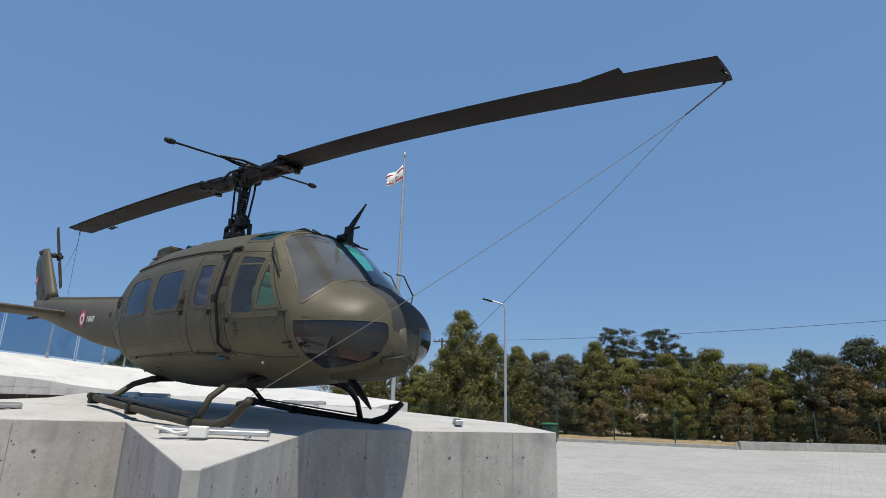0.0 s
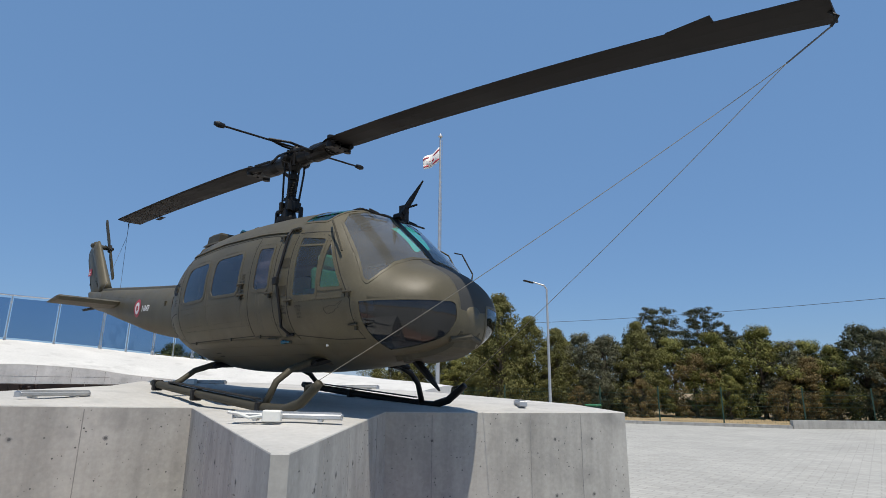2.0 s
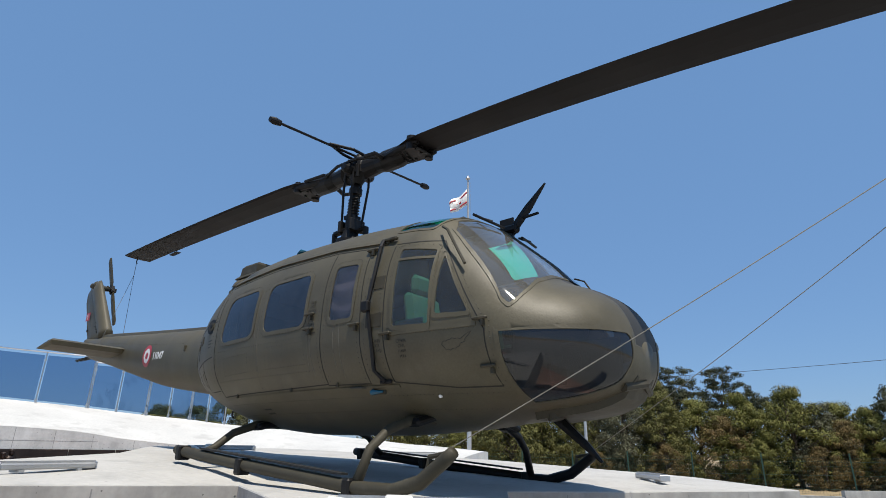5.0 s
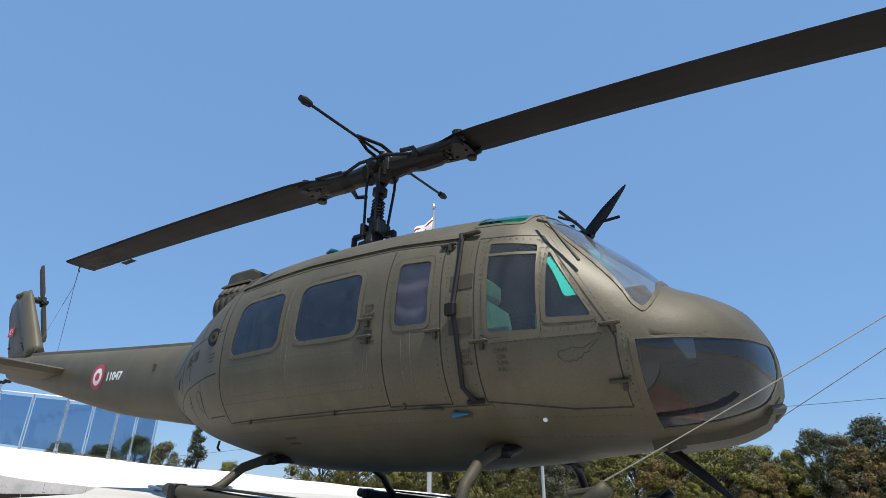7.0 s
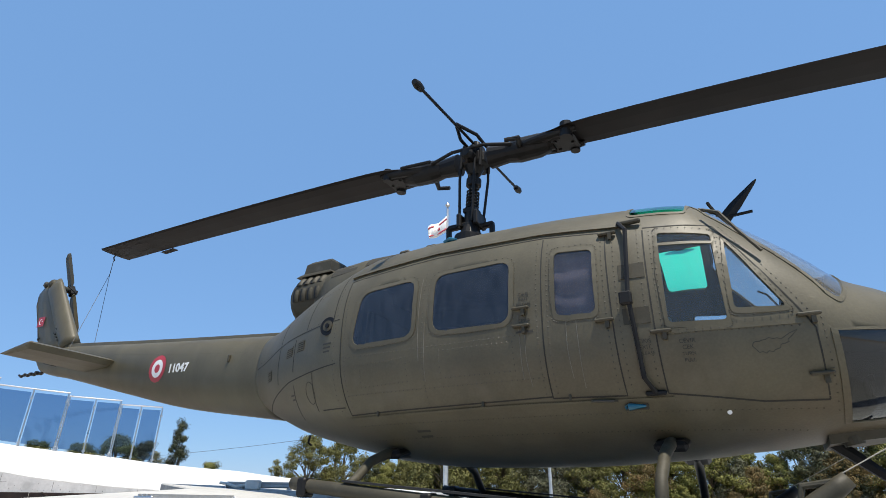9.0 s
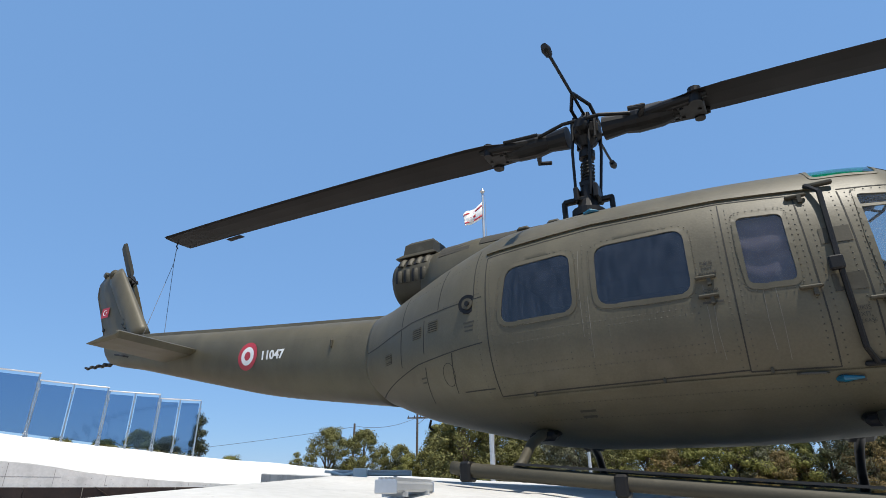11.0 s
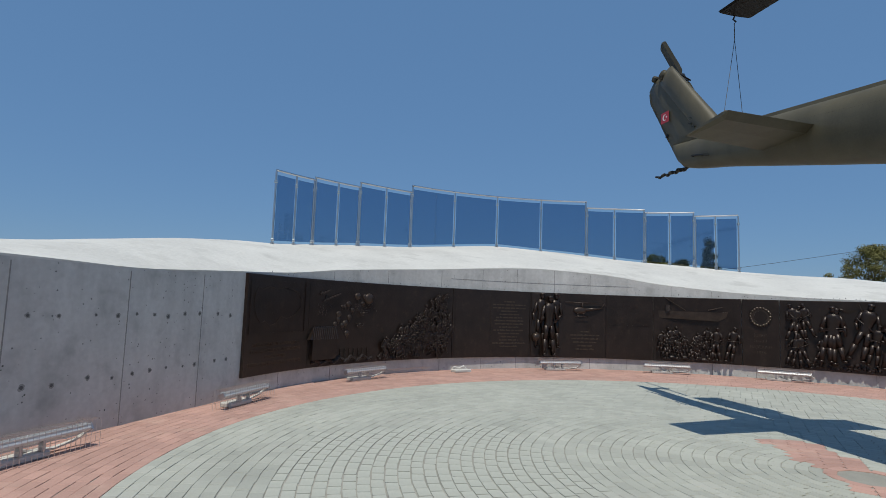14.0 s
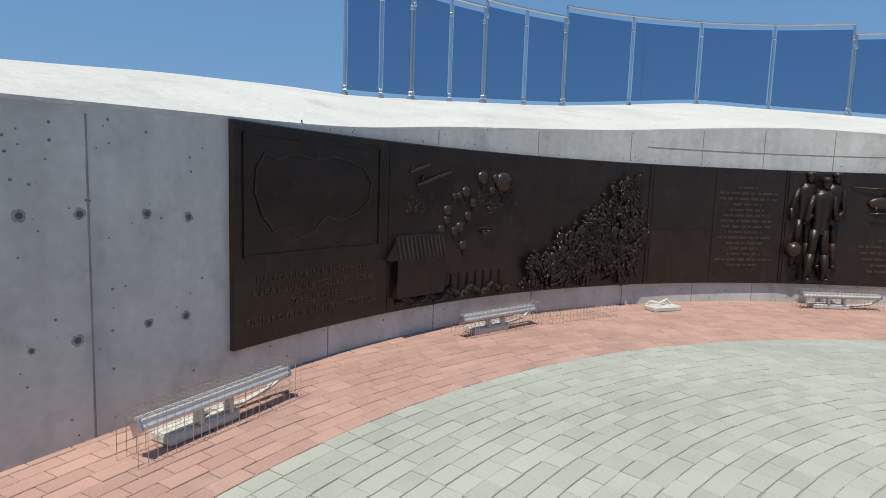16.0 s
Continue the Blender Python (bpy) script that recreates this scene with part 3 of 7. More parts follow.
bm = bmesh.new()
add_loft(bm, [fin_ring(fin_lead(zz) - 0.02, tr, zz, zt, th) for zz, tr, zt, th in ((2.38, -8.06, 2.30, 0.07), (2.62, -8.20, 2.52, 0.065), (3.0, -8.44, 2.92, 0.055), (3.4, -8.69, 3.33, 0.05), (3.58, -8.72, 3.55, 0.045), (3.66, -8.60, 3.66, 0.03))])
fin = part("tail_fin", bm, OLIVE, heli, smooth=True)
part("fin_trailing_strip", add_loft(bmesh.new(), [[(x + 0.03, -0.014, z), (x + 0.03, 0.014, z), (x - 0.012, 0.008, z), (x - 0.012, -0.008, z)] for x, z in ((-8.22, 2.56), (-8.45, 2.95), (-8.68, 3.32), (-8.71, 3.5))]), OLIVE_DARK, fin)
# rounded driveshaft cover up the fin's leading edge
rings = []
for k in range(15):
    z = 2.42 + 1.24 * k / 14
    w = (0.125 - 0.045 * k / 14) * (1 if k < 14 else 0.7)
    x = fin_lead(z)
    rings.append([(x - 0.13 + 0.15 * math.cos(t), w * math.sin(t), z + 0.10 * math.cos(t)) for t in [2 * math.pi * q / 16 for q in range(16)]])
part("fin_shaft_cover", add_loft(bmesh.new(), rings), OLIVE, heli, "rounded olive shaft cover on the fin", smooth=True)
# louvred foot of the fin cover
for k in range(3):
    for q in range(3):
        x, z = -7.62 + 0.075 * k + 0.03 * q, 2.66 - 0.065 * k + 0.075 * q
        for sg in (-1, 1):
            part("fin_vent", box((x, sg * 0.095, z), (0.06, 0.02, 0.018), Matrix.Rotation(0.5, 4, "Y")), SEAM, fin)
gb = part("tail_gearbox", add_tube(tube([(-8.30, 0, 3.60), (-8.32, 0, 3.68), (-8.36, 0, 3.74)], [0.085, 0.10, 0.05], 14), [(-8.28, 0, 3.63), (-8.28, 0.24, 3.63)], [0.07, 0.05], 12), OLIVE_DARK, heli, smooth=True)
part("gearbox_cap", box((-8.56, 0, 3.70), (0.10, 0.10, 0.10), Matrix.Rotation(0.6, 4, "Y"), bevel=0.02), OLIVE_DARK, gb)
part("tail_lamp", tube([(-8.22, 0, 2.66), (-8.27, 0, 2.66), (-8.30, 0, 2.66)], [0.03, 0.03, 0.012], 10), BLACK, fin)
for sgn in (-1, 1):
    bm = bmesh.new()
    rings = []
    for t in (0, 0.33, 0.66, 0.96, 1.0):
        y = sgn * (0.16 + 1.26 * t)
        x0, x1, z, dz = -5.46 + 0.09 * t, -6.22 + 0.20 * t, 1.955 - 0.01 * t, -0.075
        th = 0.05 if t < 0.99 else 0.018
        L = x1 - x0
        rings.append([(x0, y, z), (x0 + L * 0.15, y, z + dz * 0.15 + th), (x0 + L * 0.5, y, z + dz * 0.5 + th * 0.8), (x1, y, z + dz + 0.004), (x1, y, z + dz - 0.004), (x0 + L * 0.5, y, z + dz * 0.5 - th * 0.8), (x0 + L * 0.15, y, z + dz * 0.15 - th)])
    add_loft(bm, rings)
    part("stabilizer", bm, OLIVE, heli)
pts = [(-7.81 - 0.76 * k / 12, 0.012 * math.sin(2.2 * k), 2.055 + 0.012 * math.cos(2.2 * k) + (0.02 if k == 12 else 0)) for k in range(13)]
skid_t = part("tail_skid", tube(pts, [0.028 - 0.001 * k for k in range(13)], 8), BLACK, heli, "dark tail skid wound with cord")
for k in range(1, 11):
    part("cord_turn", tube([pts[k], (pts[k][0] - 0.03, pts[k][1], pts[k][2] + 0.003)], 0.034 - 0.001 * k, 8), OLIVE_DARK, skid_t)
# tail rotor on the far side of the fin
TR = Vector((-8.28, 0.30, 3.63))
part("tail_rotor_hub", add_box(tube([TR + Vector((0, -0.12, 0)), TR + Vector((0, 0.08, 0))], 0.045, 10), TR, (0.12, 0.09, 0.22), Matrix.Rotation(-0.56, 4, "Y"), bevel=0.02), BLACK, heli)
ax = Vector((0.53, 0.0, -0.848))
cr = Vector((0.848, 0, 0.53))
for sgn in (1, -1):
    rings = []
    for t, w in ((0.09, 0.04), (0.16, 0.085), (0.28, 0.09), (0.94, 0.085), (0.99, 0.05)):
        p = TR + ax * t * sgn
        rings.append([p + cr * w, p + Vector((0, 0.018, 0)) + cr * w * 0.3, p - cr * w, p - Vector((0, 0.018, 0)) + cr * w * 0.3])
    part("tail_rotor_blade", add_loft(bmesh.new(), rings), OLIVE if sgn > 0 else OLIVE_DARK, heli)
    part("tail_pitch_link", tube([TR + Vector((0.09 * sgn, -0.14, 0.05 * sgn)), TR + Vector((0.10 * sgn, 0.02, 0.03 * sgn)) + ax * 0.12 * sgn], 0.012, 6), BLACK, heli)

# pylon and engine cowling
bm = bmesh.new()
rings = []
for x, w, zt in ((1.05, 0.30, 2.53), (0.9, 0.42, 2.57), (0.5, 0.50, 2.61), (0, 0.52, 2.65), (-0.5, 0.50, 2.69), (-1.2, 0.44, 2.725), (-1.6, 0.37, 2.71), (-1.86, 0.30, 2.66)):
    zb = 2.0
    rings.append([(x, w * math.cos(a), zb + (zt - zb) * math.sin(a) ** 0.45 if math.sin(a) > 0 else zb) for a in [math.pi * k / 20 for k in range(21)]])
add_loft(bm, rings)
part("engine_cowling", bm, OLIVE, heli, "olive engine and pylon cowling", smooth=True)
# exhaust shroud with circumferential gills, and the box over it
EXZ = 2.38
ex = bmesh.new()
add_loft(ex, [[(x, r * math.cos(2 * math.pi * k / 32), EXZ + r * math.sin(2 * math.pi * k / 32)) for k in range(32)] for x, r in ((-1.62, 0.31), (-1.9, 0.305), (-2.2, 0.285), (-2.26, 0.265), (-2.26, 0.235), (-2.05, 0.22), (-1.8, 0.21))])
exhaust = part("exhaust", ex, OLIVE_DARK, heli, "sooty exhaust shroud with open gills", smooth=True)
part("tail_pipe", tube([(-1.7, 0, EXZ), (-2.2, 0, EXZ), (-2.215, 0, EXZ)], [0.15, 0.15, 0.14], 20), BLACK, exhaust)
for k in range(4):
    x = -2.16 + 0.105 * k
    for tier0, tier1 in ((-14, 14), (26, 54), (62, 84)):
        for sg in (-1, 1):
            slot, gill = [], []
            for q in range(6):
                t = radians(tier0 + (tier1 - tier0) * q / 5)
                c, n = math.cos(t) * sg, math.sin(t)
                bulge = 0.012 * math.sin(math.pi * (q + 0.5) / 6)
                slot.append([(x + 0.03, 0.302 * c, EXZ + 0.302 * n), (x + 0.03, 0.313 * c, EXZ + 0.313 * n), (x - 0.025, 0.309 * c, EXZ + 0.309 * n), (x - 0.025, 0.299 * c, EXZ + 0.299 * n)])
                gill.append([(x + 0.055, 0.305 * c, EXZ + 0.305 * n), (x + 0.03, (0.312 + bulge) * c, EXZ + (0.312 + bulge) * n), (x + 0.012, (0.314 + bulge) * c, EXZ + (0.314 + bulge) * n), (x + 0.03, (0.305 + bulge * 0.8) * c, EXZ + (0.305 + bulge * 0.8) * n)])
            part("gill_slot", add_loft(bmesh.new(), slot), BLACK, exhaust)
            part("gill", add_loft(bmesh.new(), gill), OLIVE_DARK, exhaust)
bm = bmesh.new()
add_loft(bm, [[(cx - lx, -w, z), (cx + lx, -w, z), (cx + lx, w, z), (cx - lx, w, z)] for cx, lx, w, z in ((-2.0, 0.27, 0.20, 2.655), (-2.0, 0.25, 0.19, 2.675), (-1.98, 0.20, 0.17, 2.70), (-1.97, 0.19, 0.16, 2.82), (-1.95, 0.15, 0.13, 2.855))])
part("exhaust_deflector", bm, OLIVE_DARK, heli, "olive box over the exhaust")
MESHED = material("intake_mesh", (0.035, 0.031, 0.022), 0.8, vary=0.5, scale=30, fine=160, bump=0.002)
for sgn in (-1, 1):
    for x0, x1, a0, a1 in ((-1.62, -1.22, 28, 62), (-1.1, -0.45, 30, 56)):
        rings = []
        for k in range(9):
            x = x0 + (x1 - x0) * k / 8
            w, zt = (0.37 + (x + 1.6) * 0.175, 2.71 + 0.0 * x) if x < -1.2 else (0.44 + (x + 1.2) * 0.086, 2.725 - (x + 1.2) * 0.05)
            rings.append([(x, sgn * (w + off) * math.cos(radians(t)), 2.0 + (zt + off - 2.0) * math.sin(radians(t)) ** 0.45) for off in (-0.02, 0.004) for t in ([a0 + (a1 - a0) * q / 5 for q in range(6)] if off < 0 else [a1 - (a1 - a0) * q / 5 for q in range(6)])])
        part("intake_screen", add_loft(bmesh.new(), rings), MESHED, heli, "dark mesh intake panel on the cowling")

# skids
for sgn in (-1, 1):
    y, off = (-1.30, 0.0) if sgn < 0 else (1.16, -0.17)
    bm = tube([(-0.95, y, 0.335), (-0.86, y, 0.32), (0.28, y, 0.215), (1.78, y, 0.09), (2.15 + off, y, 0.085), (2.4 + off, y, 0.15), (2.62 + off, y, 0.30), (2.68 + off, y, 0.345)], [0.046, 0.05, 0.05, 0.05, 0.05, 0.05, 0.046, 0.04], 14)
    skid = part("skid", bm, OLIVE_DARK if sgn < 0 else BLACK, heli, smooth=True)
    bm = box((0.6, y, 0.262), (2.1, 0.07, 0.015), Matrix.Rotation(radians(4.6), 4, "Y"))
    part("skid_tread", bm, RUBBER, skid)
    for x, z in ((0.28, 0.21), (1.72, 0.095), (-0.82, 0.315)):
        part("skid_clamp", box((x, y, z - 0.012), (0.085, 0.13, 0.14), bevel=0.015), BLACK, skid)
    bm = tube([(2.45 + off, y, 0.2), (2.47 + off, y + 0.01, 0.31), (2.64 + off, y, 0.335)], 0.018, 8)
    part("tow_ring", bm, OLIVE_DARK, skid)
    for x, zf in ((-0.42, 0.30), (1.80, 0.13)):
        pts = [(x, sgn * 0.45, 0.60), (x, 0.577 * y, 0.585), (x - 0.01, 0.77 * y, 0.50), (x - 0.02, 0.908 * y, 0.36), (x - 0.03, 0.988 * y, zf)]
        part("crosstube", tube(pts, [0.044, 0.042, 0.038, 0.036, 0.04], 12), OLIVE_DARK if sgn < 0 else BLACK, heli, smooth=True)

# mast and rotor head
ML = Vector((0.075, 0, 1.0))


def mast_pt(z):
    return Vector((-0.03 + (z - 2.7) * 0.075, 0, z))


mast = part("mast", tube([mast_pt(2.55), mast_pt(3.98)], 0.05, 14), BLACK, heli, smooth=True)
part("swashplate", add_tube(tube([mast_pt(2.72), mast_pt(2.80)], 0.17, 20), [mast_pt(2.80), mast_pt(2.92)], [0.13, 0.09], 16), BLACK, heli)
part("mast_boot", tube([mast_pt(2.6), mast_pt(2.66), mast_pt(2.72)], [0.26, 0.24, 0.14], 20), BLACK, heli)
for sgn in (-1, 1):
    arm = add_box(box(mast_pt(2.93) + Vector((sgn * 0.12, sgn * 0.05, 0)), (0.26, 0.07, 0.06), bevel=0.015), mast_pt(2.82) + Vector((sgn * 0.235, sgn * 0.05, 0)), (0.05, 0.07, 0.24), bevel=0.015)
    add_tube(arm, [mast_pt(2.70) + Vector((sgn * 0.235, 0, 0)), mast_pt(2.70) + Vector((sgn * 0.10, 0, 0))], 0.03, 8)
    part("swashplate_arm", arm, BLACK, heli)
part("mast_collar", add_tube(tube([mast_pt(3.42), mast_pt(3.50)], 0.085, 14), [mast_pt(3.56), mast_pt(3.66)], [0.07, 0.12], 14), BLACK, heli)
part("mast_sleeve", tube([mast_pt(2.9), mast_pt(3.08), mast_pt(3.2)], [0.085, 0.08, 0.055], 14), BLACK, heli)
part("scissors", add_box(add_box(box(mast_pt(2.98) + Vector((0.1, 0.0, 0)), (0.05, 0.24, 0.16), bevel=0.01), mast_pt(2.98) + Vector((-0.1, 0, 0)), (0.05, 0.24, 0.16), bevel=0.01), mast_pt(3.1), (0.14, 0.16, 0.05)), BLACK, heli)
spring = []
for k in range(49):
    a = 2 * math.pi * k / 8
    spring.append(mast_pt(3.12 + 0.24 * k / 48) + Vector((0.068 * math.cos(a), 0.068 * math.sin(a), 0)))
part("mast_spring", tube(spring, 0.011, 6), BLACK, mast)
HUBZ = 3.74
hub = mast_pt(HUBZ)
BYAW = -2.0
bm = box((0, 0, 0), (0.30, 0.24, 0.20), bevel=0.05)
add_tube(bm, [(0, -0.24, 0), (0, -0.2, 0), (0, 0.2, 0), (0, 0.24, 0)], [0.05, 0.075, 0.075, 0.05], 14)
add_tube(bm, [(0, 0, 0.08), (0, 0, 0.15), (0, 0, 0.2)], [0.13, 0.11, 0.07], 16)
for ax, ay in ((0.12, 0.1), (-0.12, 0.1), (0.12, -0.1), (-0.12, -0.1)):
    add_tube(bm, [(ax, ay, -0.13), (ax, ay, 0.13)], [0.022, 0.022], 8)
for sy in (-1, 1):
    add_tube(bm, [(-0.5, sy * 0.13, 0.02), (-0.2, sy * 0.19, 0.06), (0.2, sy * 0.19, 0.06), (0.5, sy * 0.13, 0.02)], 0.02, 8)
add_tube(bm, [(-0.95, 0, 0), (-0.5, 0, 0), (-0.2, 0, 0)], [0.085, 0.10, 0.13], 16)
add_tube(bm, [(0.2, 0, 0), (0.5, 0, 0), (0.95, 0, 0)], [0.13, 0.10, 0.085], 16)


def blade_z(sgn, r):
    """Height of a blade over the hub at radius r: the fore blade hangs, the aft one is tipped up."""
    return -0.035 * r - 0.0105 * r * r if sgn > 0 else 0.08 * r - 0.0038 * r * r


HM = Matrix.Translation(hub) @ pose(0, 0, 0, 0, 3.5, BYAW)
part("rotor_hub", bm, BLACK, heli, m=HM)
for sgn in (1, -1):
    bm = bmesh.new()
    add_tube(bm, [(0.42, 0, 0), (0.55, 0, 0), (0.78, 0, 0), (0.9, 0, 0)], [0.11, 0.135, 0.13, 0.10], 18)
    for yy in (-1, 1):
        add_tube(bm, [(0.62, yy * 0.07, 0), (0.85, yy * 0.12, 0), (1.10, yy * 0.15, 0), (1.22, yy * 0.15, 0)], [0.06, 0.055, 0.05, 0.03], 12)
    add_tube(bm, [(1.12, -0.15, -0.085), (1.12, -0.15, 0.085)], [0.062, 0.062], 14)
    add_tube(bm, [(1.12, 0.15, -0.075), (1.12, 0.15, 0.075)], [0.05, 0.05], 14)
    add_tube(bm, [(0.60, -0.13, -0.02), (0.66, -0.30, -0.05), (0.52, -0.33, -0.06)], [0.035, 0.028, 0.024], 10)
    add_box(bm, (1.06, 0.0, 0.045), (0.26, 0.25, 0.03), bevel=0.014)
    add_box(bm, (1.06, 0.0, -0.045), (0.26, 0.25, 0.03), bevel=0.014)
    for bx, by in ((0.98, -0.08), (0.98, 0.08), (1.14, 0.0)):
        add_tube(bm, [(bx, by, -0.075), (bx, by, 0.075)], [0.018, 0.018], 8)
    add_tube(bm, [(0.5, 0.17, 0.03), (0.9, 0.19, 0.03)], [0.02, 0.02], 8)
    part("blade_grip", bm, BLACK, heli, m=HM @ Matrix.Rotation(0 if sgn > 0 else math.pi, 4, "Z"))
    # blade: leading edge first; drooping towards its tip
    rings = []
    for i in range(25):
        t = i / 24
        r = 0.86 + (6.09 if sgn > 0 else 6.31) * t
        w = 0.255 if t > 0.05 else 0.165 + 0.09 * t / 0.05
        pit = radians(6.0 if sgn > 0 else 2.5)
        z = blade_z(sgn, r) + (0.02 if sgn > 0 else 0)
        ring = []
        for c, h in ((0.5, 0.0), (0.44, 0.030), (0.2, 0.036), (-0.2, 0.022), (-0.5, 0.003), (-0.5, -0.003), (-0.2, -0.018), (0.2, -0.026), (0.44, -0.022)):
            yy, zz = 2 * c * w, h * w / 0.27
            ring.append((r * sgn, (yy * math.cos(pit) - zz * math.sin(pit)) * sgn, z + yy * math.sin(pit) + zz * math.cos(pit)))
        rings.append(ring)
    blade = part("rotor_blade", add_loft(bmesh.new(), rings), BLADE, heli, "long matt black rotor blade", m=Matrix.Translation(hub) @ pose(0, 0, 0, 0, 0, BYAW))
    r = 6.05
    z = blade_z(sgn, r)
    part("trim_tab", box((r * sgn, -0.30 * sgn, z - 0.03), (0.34, 0.10, 0.006)), BLADE, blade)
    rt = 6.92 if sgn > 0 else 7.14
    z = blade_z(sgn, rt)
    part("tip_ring", tube([(rt * sgn, 0.0, z), ((rt + 0.05) * sgn, 0.0, z - 0.06), (rt * sgn, 0.0, z - 0.12)], 0.012, 6), BLACK, blade)
# stabilizer bar above the hub, across the blades
BZ = 3.945
bc = mast_pt(BZ)
bar = part("stabilizer_bar", tube([bc + Vector((0, -1.30, -0.09)), bc + Vector((0, 1.30, 0.09))], 0.016, 8), BLACK, heli)
for sgn in (-1, 1):
    part("bar_weight", tube([bc + Vector((0, sgn * 1.22, 0.085 * sgn)), bc + Vector((0, sgn * 1.30, 0.09 * sgn)), bc + Vector((0, sgn * 1.36, 0.094 * sgn))], [0.035, 0.045, 0.03], 12), BLACK, bar)
bm = bmesh.new()
for sx in (-1, 1):
    add_tube(bm, [bc + Vector((0.0, -0.5, -0.02)), bc + Vector((sx * 0.1, -0.2, 0)), bc + Vector((sx * 0.1, 0.2, 0)), bc + Vector((0, 0.5, 0.02))], 0.02, 8)
part("bar_frame", bm, BLACK, heli)
for dx, dy in ((0.11, 0.09), (-0.11, -0.09), (0.05, -0.12), (-0.05, 0.12)):
    part("pitch_link", tube([mast_pt(2.95) + Vector((dx, dy * 0.7, 0)), mast_pt(3.5) + Vector((dx * 1.2, dy, 0)), bc + Vector((dx, dy, -0.03))], 0.016, 8), BLACK, heli)


# ---- helicopter: gaps, rivets, fittings, markings ----
def on_side(x, z, sgn=-1, off=0.0):
    y = side_y(x, z)
    n = Vector((0, sgn, 0.35 * (z - ZC(x)))).normalized()
    return Vector((x, sgn * y, z)) + n * off


def along(pts, step):
    out = []
    for a, b in zip(pts, pts[1:]):
        L = math.hypot(b[0] - a[0], b[1] - a[1])
        k = max(1, round(L / step))
        out += [(a[0] + (b[0] - a[0]) * i / k, a[1] + (b[1] - a[1]) * i / k) for i in range(k)]
    return out + [pts[-1]]


def strip(pts, w, off, sgn=-1):
    """A thin band lying on the cabin side along a line of (x, z)."""
    bm = bmesh.new()
    line = along(pts, 0.05)
    rings = []
    for i, (x, z) in enumerate(line):
        a, b = line[max(i - 1, 0)], line[min(i + 1, len(line) - 1)]
        L = math.hypot(b[0] - a[0], b[1] - a[1]) or 1
        nx, nz = -(b[1] - a[1]) / L * w / 2, (b[0] - a[0]) / L * w / 2
        p, q = on_side(x - nx, z - nz, sgn, off), on_side(x + nx, z + nz, sgn, off)
        p2, q2 = on_side(x - nx, z - nz, sgn, -0.004), on_side(x + nx, z + nz, sgn, -0.004)
        rings.append([p2, p, q, q2])
    return add_loft(bm, rings)


GAPS = [[(1.14, 2.06), (1.13, 0.87)], [(1.60, 2.01), (1.62, 0.86), (1.13, 0.87)], [(-0.70, 2.04), (-0.64, 0.86), (1.13, 0.88)], [(-0.70, 2.04), (0.2, 2.10), (1.14, 2.08), (1.6, 2.03)],
        [(1.86, 2.0), (1.87, 0.86)], [(1.86, 2.02), (2.30, 1.99), (2.68, 1.30), (2.74, 1.18), (2.74, 0.80)], [(1.87, 0.86), (2.4, 0.80), (2.74, 0.80)], [(-0.72, 1.66), (-1.6, 1.63), (-2.38, 1.50)], [(-0.72, 1.27), (-1.5, 1.22), (-2.38, 1.05)],
        [(-0.68, 0.92), (-1.0, 0.93)], [(-1.05, 1.24), (-1.08, 0.93)], [(-1.40, 1.60), (-1.40, 1.30)], [(-1.40, 1.18), (-1.44, 0.90)], [(-1.75, 1.98), (-1.75, 1.24)], [(-1.2, 2.1), (-1.22, 1.66)], [(-0.82, 2.18), (-0.80, 1.66)]]
for sgn in (-1, 1):
    for g in GAPS:
        part("panel_gap", strip(g, 0.009, 0.0015, sgn), SEAM, heli)
for sgn in (-1, 1):
    part("door_rail", strip([(-0.72, 2.10), (0.2, 2.16), (1.14, 2.13), (1.75, 2.07)], 0.035, 0.018, sgn), OLIVE, heli)
    part("sill_strip", strip([(-0.7, 0.83), (0.6, 0.84), (1.9, 0.83)], 0.02, 0.010, sgn), OLIVE, heli)
ROWS_R = [[(1.10, 2.03), (1.09, 0.9)], [(1.18, 2.0), (1.17, 0.9)], [(1.57, 1.98), (1.58, 0.9)], [(1.65, 2.0), (1.66, 0.88)], [(1.82, 2.0), (1.83, 0.88)], [(1.90, 1.98), (1.91, 1.22)],
          [(-0.6, 1.0), (1.1, 1.0)], [(-0.6, 0.78), (2.7, 0.76)], [(-0.6, 0.68), (2.6, 0.66)], [(-0.66, 1.98), (-0.6, 0.92)], [(2.34, 1.98), (2.72, 1.30)], [(2.28, 1.94), (2.64, 1.28)], [(2.78, 1.24), (2.78, 0.75)],
          [(0.15, 1.98), (0.15, 0.9)], [(-0.78, 2.1), (-0.74, 0.9)], [(-0.6, 1.30), (1.0, 1.30)], [(-0.75, 1.7), (-2.3, 1.56)], [(-0.9, 2.02), (-1.7, 1.88)], [(1.9, 1.2), (2.66, 1.2)],
          [(-0.45, 1.22), (0.0, 1.24), (0.0, 1.06), (-0.45, 1.05), (-0.45, 1.22)], [(0.3, 1.26), (0.9, 1.26), (0.9, 1.06), (0.3, 1.06), (0.3, 1.26)]]


def add_rivet(bm, p, n, r):
    t = n.orthogonal().normalized()
    b = n.cross(t)
    ring = [bm.verts.new(p + (t * math.cos(a) + b * math.sin(a)) * r) for a in (0, 1.257, 2.513, 3.77, 5.027)]
    top = bm.verts.new(p + n * r * 0.7)
    for k in range(5):
        bm.faces.new((ring[k], ring[(k + 1) % 5], top))


